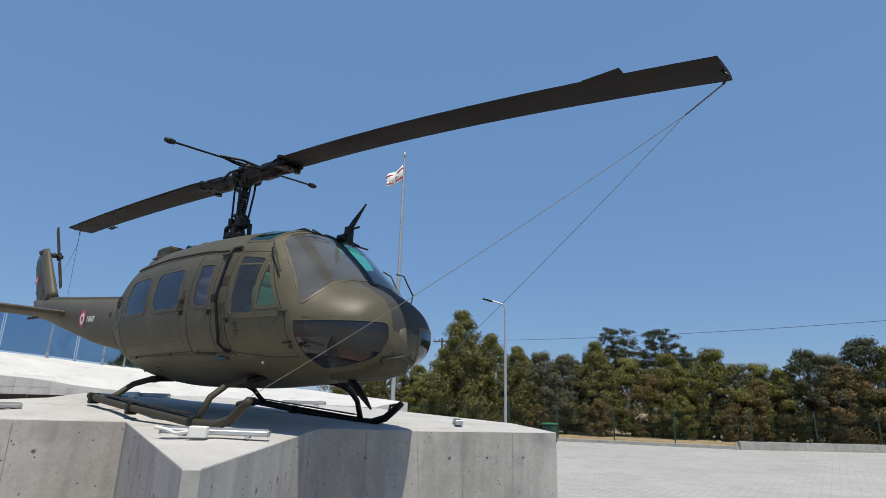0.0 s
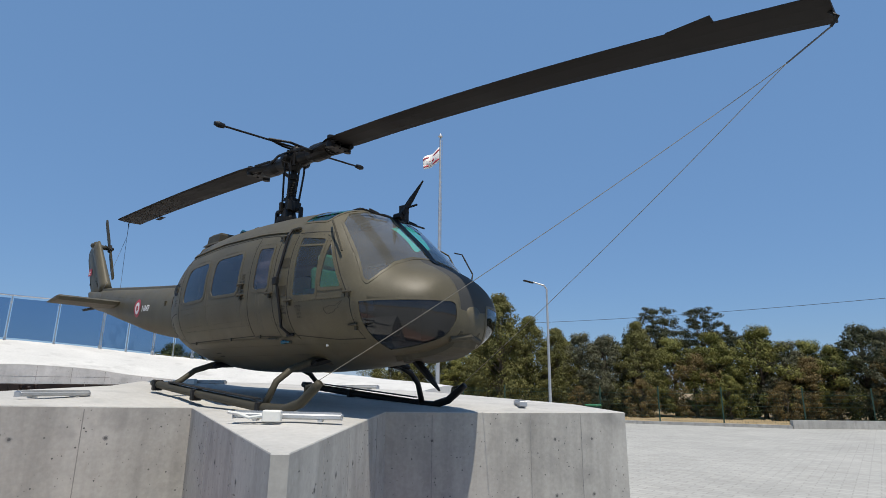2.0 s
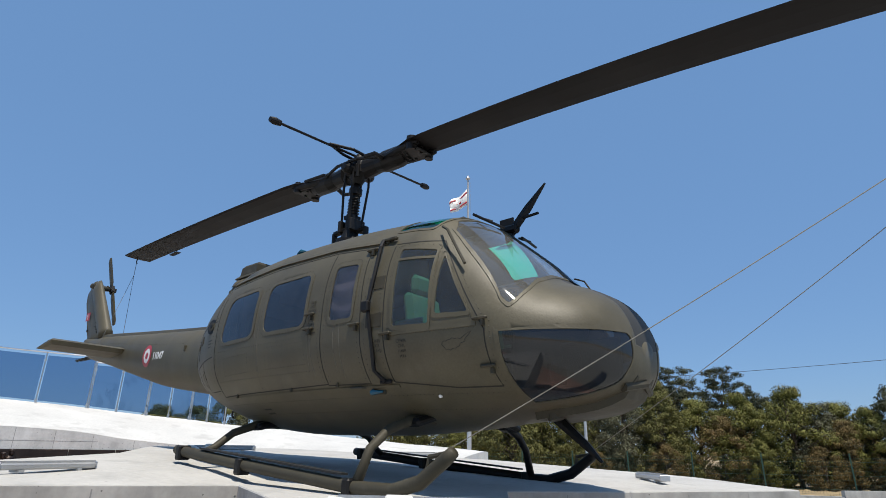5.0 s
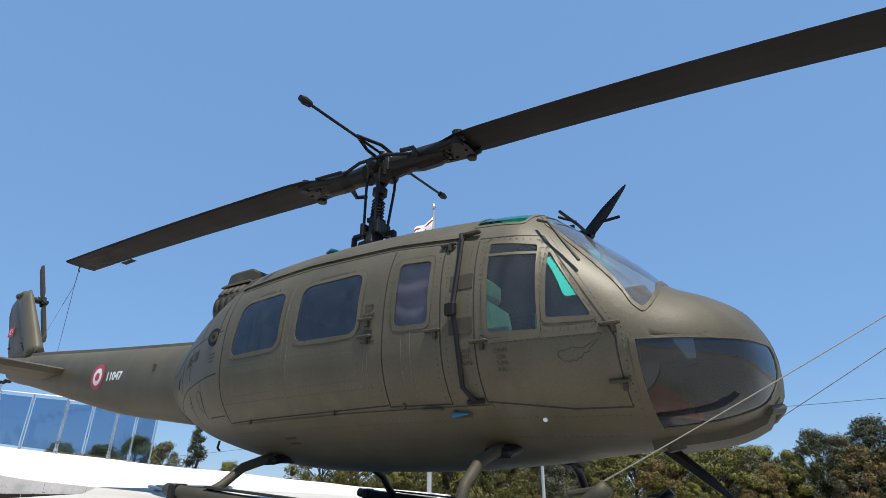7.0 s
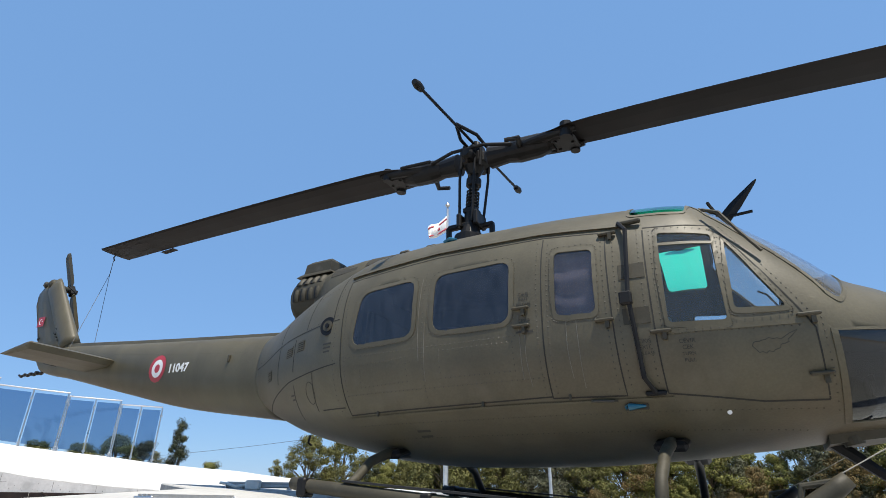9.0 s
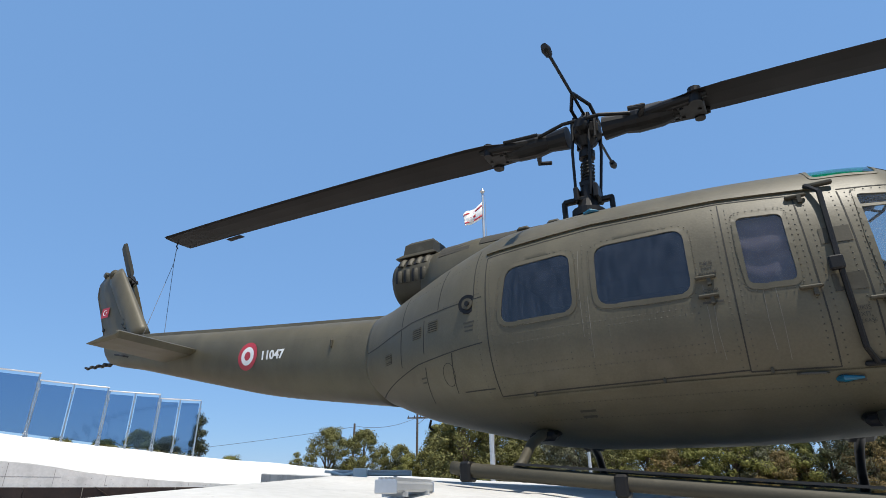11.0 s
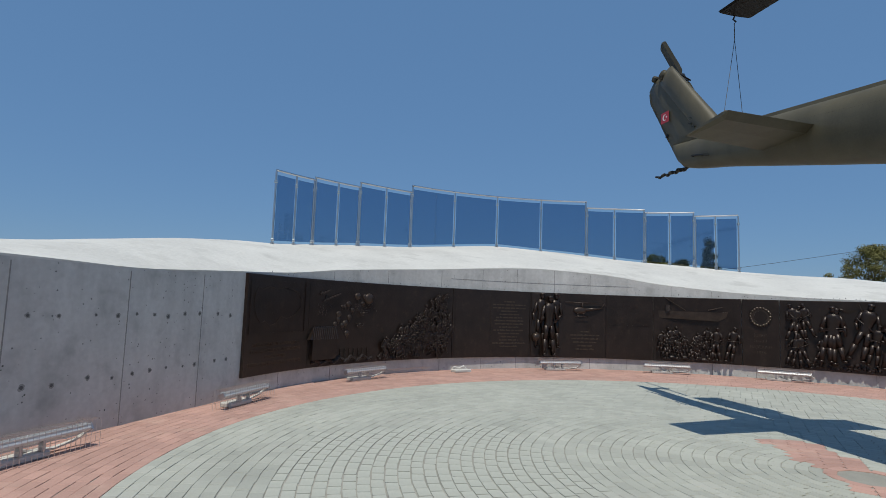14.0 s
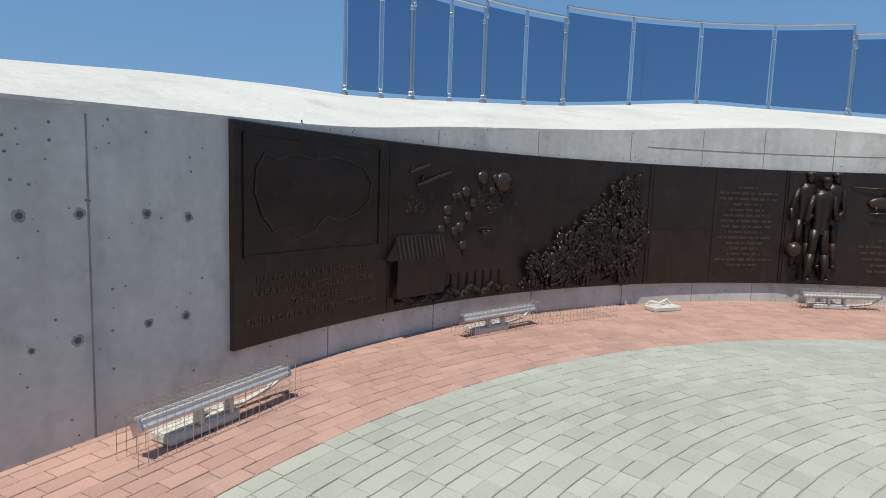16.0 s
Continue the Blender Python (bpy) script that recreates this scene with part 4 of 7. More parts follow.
for sgn in (-1, 1):
    bm = bmesh.new()
    for row in ROWS_R:
        for x, z in along(row, 0.04):
            p = on_side(x, z, sgn, 0.0)
            add_rivet(bm, p, Vector((0, sgn, 0.35 * (z - ZC(x)))).normalized(), 0.0056)
    for poly in (W_AFT, W_MID, W_SMALL, W_PILOT, W_TRI):
        cx, cz = sum(p[0] for p in poly) / len(poly), sum(p[1] for p in poly) / len(poly)
        big = [(cx + (x - cx) * (1 + 0.05 / math.hypot(x - cx, z - cz)), cz + (z - cz) * (1 + 0.05 / math.hypot(x - cx, z - cz))) for x, z in poly]
        for x, z in along(big + big[:1], 0.045):
            add_rivet(bm, on_side(x, z, sgn, 0.006), Vector((0, sgn, 0.2)).normalized(), 0.0056)
    tagged(part("rivets", bm, RIVET, heli), kind="stuff")
    # black step strap between the doors, with its two brackets
    pts = [on_side(1.70, 2.08, sgn, 0.03), on_side(1.755, 1.98, sgn, 0.06), on_side(1.735, 1.46, sgn, 0.05), on_side(1.755, 0.95, sgn, 0.05), on_side(1.80, 0.87, sgn, 0.03)]
    strap = part("grab_strap", tube(pts, 0.017, 6), BLACK, heli, "black strap hanging between the doors")
    part("strap_bracket", box(on_side(1.77, 2.08, sgn, 0.025), (0.17, 0.04, 0.03), bevel=0.008), OLIVE_DARK, strap)
    part("strap_bracket", box(on_side(1.80, 0.865, sgn, 0.02), (0.13, 0.03, 0.03), bevel=0.008), BLACK, strap)
    part("strap_buckle", box(on_side(1.72, 1.45, sgn, 0.05), (0.08, 0.05, 0.09), bevel=0.01), BLACK, strap)
    for x, z in ((2.72, 1.26), (2.72, 0.93), (1.90, 1.22), (1.56, 1.33), (0.98, 1.49), (0.98, 1.36), (1.62, 2.0)):
        b = box(on_side(x, z, sgn, 0.02), (0.13, 0.035, 0.022), bevel=0.008)
        add_box(b, on_side(x + 0.02, z - 0.03, sgn, 0.015), (0.025, 0.03, 0.05))
        part("door_hinge", b, OLIVE_DARK, heli)
    lamp = part("side_lamp", tube([on_side(1.60, 0.80, sgn, -0.01), on_side(1.62, 0.80, sgn, 0.045), on_side(1.72, 0.80, sgn, 0.03)], [0.024, 0.024, 0.008], 12), TEAL, heli, "teal glass position lamp")
    part("lamp_base", box(on_side(1.66, 0.80, sgn, 0.0), (0.15, 0.016, 0.055), bevel=0.006), OLIVE_DARK, lamp)
    part("step_handle", tube([on_side(1.38, 0.84, sgn, 0.0), on_side(1.40, 0.84, sgn, 0.03), on_side(1.53, 0.835, sgn, 0.03), on_side(1.55, 0.835, sgn, 0.0)], 0.009, 8), RIVET, heli, "worn metal step handle")
    part("static_port", tube([on_side(2.19, 0.75, sgn, -0.01), on_side(2.19, 0.75, sgn, 0.012)], 0.014, 12), WHITE, heli)
    rl = part("roof_lamp", tube([(0.12, sgn * 0.83, 2.37), (0.18, sgn * 0.84, 2.385), (0.25, sgn * 0.835, 2.37)], [0.018, 0.022, 0.008], 12), TEAL, heli, "teal roof position lamp")
    part("lamp_base", box((0.16, sgn * 0.79, 2.345), (0.42, 0.18, 0.07), Matrix.Rotation(sgn * -0.5, 4, "X"), bevel=0.02), OLIVE, rl)
    # fuel cap, vents
    cap = part("fuel_cap", tube([on_side(-0.86, 1.62, sgn, -0.01), on_side(-0.86, 1.62, sgn, 0.01)], 0.085, 20), BLACK, heli)
    part("cap_disc", tube([on_side(-0.86, 1.62, sgn, 0.0), on_side(-0.86, 1.62, sgn, 0.018)], 0.05, 16), OLIVE_DARK, cap)
    part("cap_knob", tube([on_side(-0.86, 1.62, sgn, 0.0), on_side(-0.86, 1.62, sgn, 0.026)], 0.022, 12), BLACK, cap)
    for x, z in ((-1.50, 1.50), (-1.28, 1.52), (-1.98, 1.36)):
        vent = part("vent", strip([(x - 0.06, z), (x + 0.06, z)], 0.10, 0.002, sgn), SEAM, heli)
        for k in range(5):
            part("vent_slat", strip([(x - 0.06, z - 0.04 + 0.02 * k), (x + 0.06, z - 0.04 + 0.02 * k)], 0.009, 0.008, sgn), OLIVE, vent)
    for x, z, words in ((1.0, 1.60, ("CIKIS", "EXIT", "RELEASE")), (1.0, 1.40, ("CEVIR",)), (1.79, 1.17, ("CIKIS", "EXIT", "RELEASE")), (2.04, 1.15, ("CEVIR", "CEK", "TURN", "PULL"))):
        for q, word in enumerate(words):
            b = text_mesh(word, 0.036 if q < 2 else 0.03, 0.0006)
            for v in b.verts:
                v.co = on_side(x - sgn * v.co.x, z - 0.038 * q + v.co.y, sgn, 0.0018 + v.co.z)
            part("stencil", b, MARK, heli)
    for k, (x, z, w, rowsn) in enumerate(((1.0, 1.355, 0.13, 2), (0.0, 0.72, 0.12, 2), (-0.85, 1.46, 0.12, 3), (-1.45, 1.10, 0.1, 2))):
        for q in range(rowsn):
            ww = w * (0.7 + 0.3 * ((q * 7 + k * 3) % 4) / 3)
            part("stencil_line", strip([(x - ww / 2, z - 0.035 * q), (x + ww / 2, z - 0.035 * q)], 0.014, 0.0015, sgn), MARK, heli)
    part("warning_plate", strip([(1.68, 1.66), (1.85, 1.66)], 0.11, 0.004, sgn), OLIVE_DARK, heli)
    part("warning_plate", strip([(1.68, 1.34), (1.85, 1.34)], 0.11, 0.004, sgn), OLIVE_DARK, heli)
    coast_ = [(0, .35), (.03, .5), (.09, .56), (.15, .53), (.22, .6), (.3, .62), (.37, .7), (.45, .64), (.55, .66), (.62, .6), (.7, .7), (.82, .85), (1, 1), (.87, .74), (.76, .56), (.78, .46), (.7, .4), (.6, .36), (.57, .2), (.46, .14), (.42, .04), (.33, .1), (.26, 0), (.2, .08), (.12, .04), (.07, .18), (0, .35)]
    outline = [(2.391 + 0.252 * px, 1.05 + 0.125 * pz) for px, pz in coast_]
    part("island_outline", strip(outline, 0.0045, 0.0015, sgn), MARK, heli, "thin black outline of an island on the door")

STREAK = material("dried_run", (0.13, 0.12, 0.095), 0.7, vary=0.4, scale=10, fine=80)
rs = random.Random(21)
for sgn in (-1, 1):
    for x, z0, z1 in ((1.30, 1.36, 0.98), (1.37, 1.36, 0.92), (1.0, 1.30, 0.95), (0.955, 1.45, 1.0), (0.17, 1.5, 1.05), (0.12, 1.9, 1.2)):
        part("dirt_run", strip([(x, z0), (x + rs.uniform(-0.008, 0.008), (z0 + z1) / 2), (x + rs.uniform(-0.012, 0.012), z1)], 0.004, 0.0012, sgn), STREAK, heli)
    part("access_ring", strip([(-1.12 + 0.07 * math.cos(a * math.pi / 8), 1.08 + 0.09 * math.sin(a * math.pi / 8)) for a in range(17)], 0.005, 0.0012, sgn), SEAM, heli)
    for x, z in ((-0.35, 0.855), (0.6, 0.865), (1.25, 0.87)):
        part("door_roller", box(on_side(x, z, sgn, 0.012), (0.02, 0.02, 0.04), bevel=0.005), OLIVE_DARK, heli)

# roof fittings
part("roof_hatch", box((0.25, -0.42, 2.525), (0.16, 0.16, 0.04), bevel=0.015), OLIVE_DARK, heli)
for x in (-0.3, -0.62):
    part("cowl_vent", box((x, -0.30, 2.60), (0.14, 0.16, 0.06), bevel=0.025), OLIVE_DARK, heli)
part("roof_plate", box((1.95, -0.3, 2.455), (0.2, 0.12, 0.05), bevel=0.015), BLACK, heli)
bm = bmesh.new()
rings = []
for t, w in ((0, 0.055), (0.5, 0.05), (0.95, 0.016), (1, 0.006)):
    p = Vector((2.30, 0.08, 2.38)).lerp(Vector((2.70, 0.08, 2.80)), t)
    d = Vector((-0.7, 0, 0.7))
    rings.append([p + d * w, p + Vector((0, 0.016, 0)), p - d * w, p - Vector((0, 0.016, 0))])
add_loft(bm, rings)
cutter = part("wire_cutter", bm, BLACK, heli, "black wire cutter blade over the windshield")
part("cutter_brace", tube([(2.42, 0.08, 2.50), (2.62, 0.06, 2.50)], 0.014, 8), BLACK, cutter)
part("cutter_foot", box((2.30, 0.08, 2.41), (0.16, 0.1, 0.08), bevel=0.02), BLACK, cutter)
bm = bmesh.new()
add_prism(bm, [(1.93, 0.46), (2.10, 0.46), (2.10, 0.44), (1.93, 0.44)], 2.42, 2.72)
part("blade_antenna", bm, BLACK, heli)
for sgn in (-1, 1):
    # windshield trim, wiper and handrail
    part("wiper", tube([(2.30, sgn * 0.55, 2.36), (2.36, sgn * 0.30, 2.335), (2.37, sgn * 0.16, 2.335)], 0.013, 6), BLACK, heli)
    part("wiper_arm", tube([(2.22, sgn * 0.35, 2.42), (2.36, sgn * 0.34, 2.345)], 0.012, 6), BLACK, heli)
    part("door_stay", tube([(2.26, sgn * 0.93, 2.13), (2.36, sgn * 0.99, 2.06), (2.45, sgn * 1.0, 1.9), (2.56, sgn * 1.02, 1.72)], 0.012, 6), OLIVE_DARK, heli)
part("handrail", tube([(2.55, 0.88, 2.05), (2.62, 0.96, 2.03), (2.78, 0.98, 1.75), (2.82, 0.9, 1.62)], 0.01, 6), BLACK, heli)
pts = []
for k in range(14):
    x = 2.10 + 0.92 * k / 13
    pts.append((x, 0, ZT(x) + 0.004))
part("windshield_post", add_loft(bmesh.new(), [[(x, -0.045, z - 0.02), (x, -0.045, z + 0.008), (x, 0.045, z + 0.008), (x, 0.045, z - 0.02)] for x, y, z in pts]), BLACK, heli)
# nose underside: landing lamp, pitot, belly fairing, cargo hook
part("landing_lamp", tube([(2.85, -0.25, 0.63), (2.86, -0.25, 0.58)], [0.07, 0.06], 18), OLIVE_DARK, heli)
part("nose_bumper", tube([(3.42, -0.25, 0.80), (3.49, 0, 0.84), (3.42, 0.25, 0.80)], 0.035, 8), OLIVE_DARK, heli)
rings = []
for k in range(9):
    x = 2.72 + 0.78 * k / 8
    w = 0.34 - 0.16 * (k / 8) ** 2
    zb = ZB(x) + (0.05 if k == 8 else 0)
    rings.append([(x, -w, zb + 0.05), (x, -w * 0.9, zb - 0.035), (x, w * 0.9, zb - 0.035), (x, w, zb + 0.05)])
part("nose_lip", add_loft(bmesh.new(), rings), OLIVE_DARK, heli, "dark fairing under the nose")
part("tie_ring", tube([(-1.75, -0.25, 0.82), (-1.77, -0.25, 0.75), (-1.73, -0.25, 0.72)], 0.012, 6), BLACK, heli)
for x in (-0.42, 1.80):
    for sgn in (-1, 1):
        part("crosstube_fairing", box((x, sgn * 0.62, 0.60), (0.22, 0.34, 0.07), Matrix.Rotation(sgn * -0.25, 4, "X"), bevel=0.025), BLACK, heli)
# lower wire cutter under the nose
part("lower_cutter", tube([(2.75, -0.05, 0.62), (3.0, -0.05, 0.40), (3.12, -0.05, 0.28)], [0.05, 0.035, 0.012], 6), BLACK, heli)

# markings on the boom and fin


def disc(r0, r1, m, mat, parent, nm):
    bm = bmesh.new()
    rings = []
    for r in (r0, r1):
        rings.append([(r * math.cos(2 * math.pi * k / 40), r * math.sin(2 * math.pi * k / 40), 0) for k in range(40)])
    if r0 <= 0:
        bm.faces.new([bm.verts.new(p) for p in rings[1]])
    else:
        add_loft(bm, rings, cap=False)
    for f in bm.faces:
        f.normal_update()
    return part(nm, bm, mat, parent, m=m)


def boom_side(x, z, sgn):
    zc, hz, w = (BT(x) + BB(x)) / 2, (BT(x) - BB(x)) / 2, BW(x)
    s = max(-1, min(1, (z - zc) / hz))
    a = math.asin(math.copysign(abs(s) ** (1 / 0.85), s))
    return abs(math.cos(a)) ** 0.85 * w * sgn


for sgn in (-1, 1):
    for r0, r1, mt in ((0.115, 0.175, RED), (0.055, 0.115, WHITE), (0.0, 0.055, RED)):
        bm = bmesh.new()
        rings = []
        for q in range(5):
            r = max(r0 + (r1 - r0) * q / 4, 0.001)
            ring = []
            for k in range(40):
                x, z = -4.36 + r * math.cos(2 * math.pi * k / 40), 1.73 + r * math.sin(2 * math.pi * k / 40)
                ring.append((x, boom_side(x, z, sgn) + sgn * 0.004, z))
            rings.append(ring)
        part("roundel", add_loft(bm, rings, cap=False), mt, heli, smooth=True)
    b = text_mesh("11047", 0.148, 0.001, 0.005)
    for v in b.verts:
        x, z = -3.915 - sgn * v.co.x * 1.10, 1.69 + v.co.y + 0.06 * sgn * v.co.x
        v.co = (x, boom_side(x, z, sgn) + sgn * (0.004 + v.co.z), z)
    part("serial_number", b, WHITE, heli, "white stencilled number 11047")
    bm = box((0, 0, 0), (0.19, 0.17, 0.004))
    flagm = pose(-8.24, sgn * 0.062, 2.95, 90, 0, 0 if sgn < 0 else 180)
    fl = part("fin_flag", bm, RED, heli, "small red flag with white crescent", m=flagm)
    bm = bmesh.new()
    outer = [(0.05 * math.cos(radians(a)), 0.05 * math.sin(radians(a)), 0.004) for a in range(40, 321, 14)]
    inner = [(0.013 + 0.040 * math.cos(radians(a)), 0.040 * math.sin(radians(a)), 0.004) for a in range(40, 321, 14)]
    add_loft(bm, [outer, inner], closed=False, cap=False)
    part("crescent", bm, WHITE, fl)
    bm = bmesh.new()
    bm.faces.new([bm.verts.new(((0.045 + (0.02 if k % 2 == 0 else 0.008) * math.cos(math.pi * k / 5)), (0.02 if k % 2 == 0 else 0.008) * math.sin(math.pi * k / 5), 0.004)) for k in range(10)])
    part("star", bm, WHITE, fl)
    part("boom_handle", tube([(-7.15, sgn * 0.16, 2.07), (-7.2, sgn * 0.21, 2.08), (-7.45, sgn * 0.2, 2.13), (-7.5, sgn * 0.13, 2.14)], 0.014, 6), BLACK, heli)
    part("boom_antenna", box((-2.95, boom_side(-2.95, 1.7, sgn), 1.7), (0.03, 0.05, 0.09), bevel=0.008), OLIVE_DARK, heli)
    part("stabilizer_stripe", box((-5.9, sgn * 0.27, 1.93), (0.2, 0.1, 0.014)), RED, heli)
bm = bmesh.new()
for i in range(110):
    x = -2.5 - 4.6 * i / 109
    for zf, sg in ((0.72, -1), (0.72, 1)):
        z = BB(x) + (BT(x) - BB(x)) * zf
        add_rivet(bm, Vector((x, boom_side(x, z, sg), z)), Vector((0, sg, 0.2)).normalized(), 0.004)
tagged(part("boom_rivets", bm, RIVET, heli), kind="stuff")

# cockpit and cabin inside
for sgn in (-1, 1):
    part("window_bar", strip([(1.94, 1.845), (2.29, 1.825)], 0.022, 0.006, sgn), OLIVE, heli)
    part("door_crease", strip([(1.9, 1.215), (2.68, 1.225)], 0.03, 0.006, sgn), OLIVE, heli)
for sgn in (-1, 1):
    rings = []
    for i in range(37):
        z = 1.36 + 0.58 * i / 36
        row = [(1.18 + 0.38 * k / 16, z) for k in range(17)]
        fold = [0.012 * math.sin(34 * zz + 9 * (xx - 1.3) + 1.5 * math.sin(11 * xx)) + 0.012 * math.sin(13 * zz - 6 * xx) for xx, zz in row]
        rings.append([on_side(xx, zz, sgn, -0.055 + f) for (xx, zz), f in zip(row, fold)] + [on_side(xx, zz, sgn, -0.059 + f) for (xx, zz), f in reversed(list(zip(row, fold)))])
    part("window_cloth", add_loft(bmesh.new(), rings), CLOTH, heli, "grey creased cloth behind the window", smooth=True)
# two added dark boards that keep daylight from showing through the chin windows
part("nose_bulkhead", box((2.80, 0, 1.02), (0.03, 1.5, 0.44), bevel=0.01), ANTIGLARE, heli)
part("nose_console", box((2.97, 0, 1.02), (0.72, 0.05, 0.40), bevel=0.015), ANTIGLARE, heli)
part("cabin_floor", box((0.85, 0, 0.80), (3.0, 1.6, 0.04)), INNER, heli)
part("nose_floor", box((2.7, 0, 0.80), (0.6, 1.1, 0.04)), BLACK, heli)
part("cabin_bulkhead", box((-0.68, 0, 1.5), (0.05, 1.9, 1.2)), INNER, heli)
for sgn in (-1, 1):
    seat = part("crew_seat", box((1.95, sgn * 0.52, 1.02), (0.48, 0.46, 0.12), bevel=0.04), SEAT, heli)
    part("seat_back", box((1.72, sgn * 0.52, 1.38), (0.11, 0.46, 0.66), Matrix.Rotation(radians(-10), 4, "Y"), bevel=0.045), SEAT, seat)
    part("head_rest", box((1.66, sgn * 0.52, 1.80), (0.10, 0.26, 0.20), bevel=0.045), SEAT, seat)
    part("seat_base", box((1.95, sgn * 0.52, 0.88), (0.36, 0.34, 0.2)), BLACK, seat)
    part("seat_wing", box((1.76, sgn * 0.78, 1.22), (0.34, 0.03, 0.42), bevel=0.015), INNER, seat)
    part("cyclic_stick", tube([(2.42, sgn * 0.52, 0.8), (2.44, sgn * 0.52, 1.15), (2.36, sgn * 0.52, 1.32)], 0.016, 8), BLACK, heli)
part("instrument_panel", box((2.72, 0, 1.36), (0.10, 1.3, 0.40), Matrix.Rotation(radians(12), 4, "Y"), bevel=0.03), BLACK, heli)
part("glare_shield", box((2.76, 0, 1.58), (0.26, 1.4, 0.03), bevel=0.012), BLACK, heli)
part("centre_console", box((2.25, 0, 1.0), (0.8, 0.26, 0.42), bevel=0.02), BLACK, heli)
part("overhead_console", box((2.0, 0, 2.33), (0.55, 0.22, 0.10), bevel=0.02), BLACK, heli)
for k in range(10):
    part("dial", tube([(2.665, -0.55 + 0.12 * k, 1.40), (2.655, -0.55 + 0.12 * k, 1.40)], 0.045, 14), GALV, heli)
for sgn in (-1, 1):
    part("foot_pedal", box((3.0, sgn * 0.45, 0.9), (0.04, 0.24, 0.14), bevel=0.01), BLACK, heli)
part("cabin_bench", box((-0.38, 0, 1.15), (0.5, 1.8, 0.08), bevel=0.02), SEAT, heli)
part("cabin_bench_back", box((-0.62, 0, 1.5), (0.08, 1.8, 0.6), bevel=0.02), SEAT, heli)


# ---- tie-down ropes ----
def rope(name, a, b, r, mat, label, sag=0.02, kink=None):
    a, b = Vector(a), Vector(b)
    pts = []
    for k in range(17):
        t = k / 16
        p = a.lerp(b, t)
        p.z -= sag * 4 * t * (1 - t)
        pts.append(p)
    return tagged(link(name, tube(pts, r, 5), mat), label, "rope")


def hp(x, y, z):
    return HELI @ Vector((x, y, z))


def blade_pt(sgn, r, dz=0.0):
    q = (Matrix.Translation(hub) @ pose(0, 0, 0, 0, 0, BYAW)) @ Vector((r * sgn, 0, blade_z(sgn, r) + dz))
    return HELI @ q


tipf, tipa = blade_pt(1, 6.92, -0.12), blade_pt(-1, 7.17, -0.12)
knot = tipf + (hp(2.6, -0.2, 0.3) - tipf).normalized() * 0.35
rope("tie_down_rope", tipf, knot, 0.007, WIRE, "short dark strap on the rotor blade tip", 0)
rope("tie_down_rope", knot, hp(2.64, -1.30, 0.36), 0.0032, ROPE, "thin pale rope from rotor blade to skid", 0.05)
rope("tie_down_rope", knot, hp(2.47, 1.16, 0.36), 0.0032, ROPE, "thin pale rope from rotor blade to skid", 0.05)
rope("tie_down_rope", tipa, tipa + Vector((0, 0, -0.25)), 0.006, WIRE, "short dark cord on the rotor blade tip", 0)
rope("tie_down_rope", tipa + Vector((0, 0, -0.25)), hp(-6.9, -0.2, 2.2), 0.004, WIRE, "thin dark cord from rotor blade to boom", 0)
rope("tie_down_rope", tipa + Vector((0, 0, -0.25)), hp(-6.9, 0.2, 2.2), 0.004, WIRE, "thin dark cord from rotor blade to boom", 0)


# ---- wall: joints, tie holes, frieze ----
def face_pt(u, z, proud=0.0):
    return front(u, z, proud)


def frieze_strip(pts, *more):
    return wall_strip([(u, lift(z)) for u, z in pts], *more)


def wall_strip(pts, w, proud, mat, name, parent, label="", depth=0.004):
    """A thin band on the wall along (u degrees, z); w is in metres."""
    bm = bmesh.new()
    rings = []
    k = 180 / math.pi / WALL_R
    for i, (u, z) in enumerate(pts):
        a, b = pts[max(i - 1, 0)], pts[min(i + 1, len(pts) - 1)]
        du, dz = (b[0] - a[0]) / k, b[1] - a[1]
        L = math.hypot(du, dz) or 1
        nu, nz = -dz / L * w / 2 * k, du / L * w / 2
        rings.append([face_pt(u - nu, z - nz, proud - depth), face_pt(u - nu, z - nz, proud), face_pt(u + nu, z + nz, proud), face_pt(u + nu, z + nz, proud - depth)])
    return part(name, add_loft(bm, rings), mat, parent, label)


random.seed(4)
JU = [-92, -83.5, -73.3, -64.05, -50, -40, -29, -18, -9.5, -2.5, 5, 12, 19, 27, 34, 41, 49, 58, 65, 75, 88, 100]
for u in JU:
    if u < -57.5 or u > 62:
        wall_strip([(u, 0.01), (u, FRONT_Z(u) - 0.05)], 0.012, 0.003, JOINTLINE, "form_joint", wall)
    else:
        wall_strip([(u, 0.1), (u, 0.40)], 0.010, 0.003, JOINTLINE, "form_joint", wall)
        wall_strip([(u, 1.94), (u, FRONT_Z(u) - 0.03)], 0.010, 0.003, JOINTLINE, "form_joint", wall)
wall_strip([(u, 2.13) for u in range(-16, 22, 2)], 0.008, 0.003, JOINTLINE, "form_joint", wall)


def hole(p, n, r, parent):
    """A tie hole with the dark damp stain round it."""
    side = Vector((0, 0, 1)).cross(n).normalized()
    bm = bmesh.new()
    rad = [r * random.uniform(1.15, 1.75) for k in range(14)]
    bm.faces.new([bm.verts.new(p + n * 0.0016 + (side * math.cos(2 * math.pi * k / 14) + Vector((0, 0, 1)) * math.sin(2 * math.pi * k / 14)) * rad[k]) for k in range(14)])
    part("hole_stain", bm, STAINED, parent)
    bm = bmesh.new()
    add_tube(bm, [p - n * 0.02, p + n * 0.003], [r, r * 0.8], 10)
    part("tie_hole", bm, HOLE, parent)


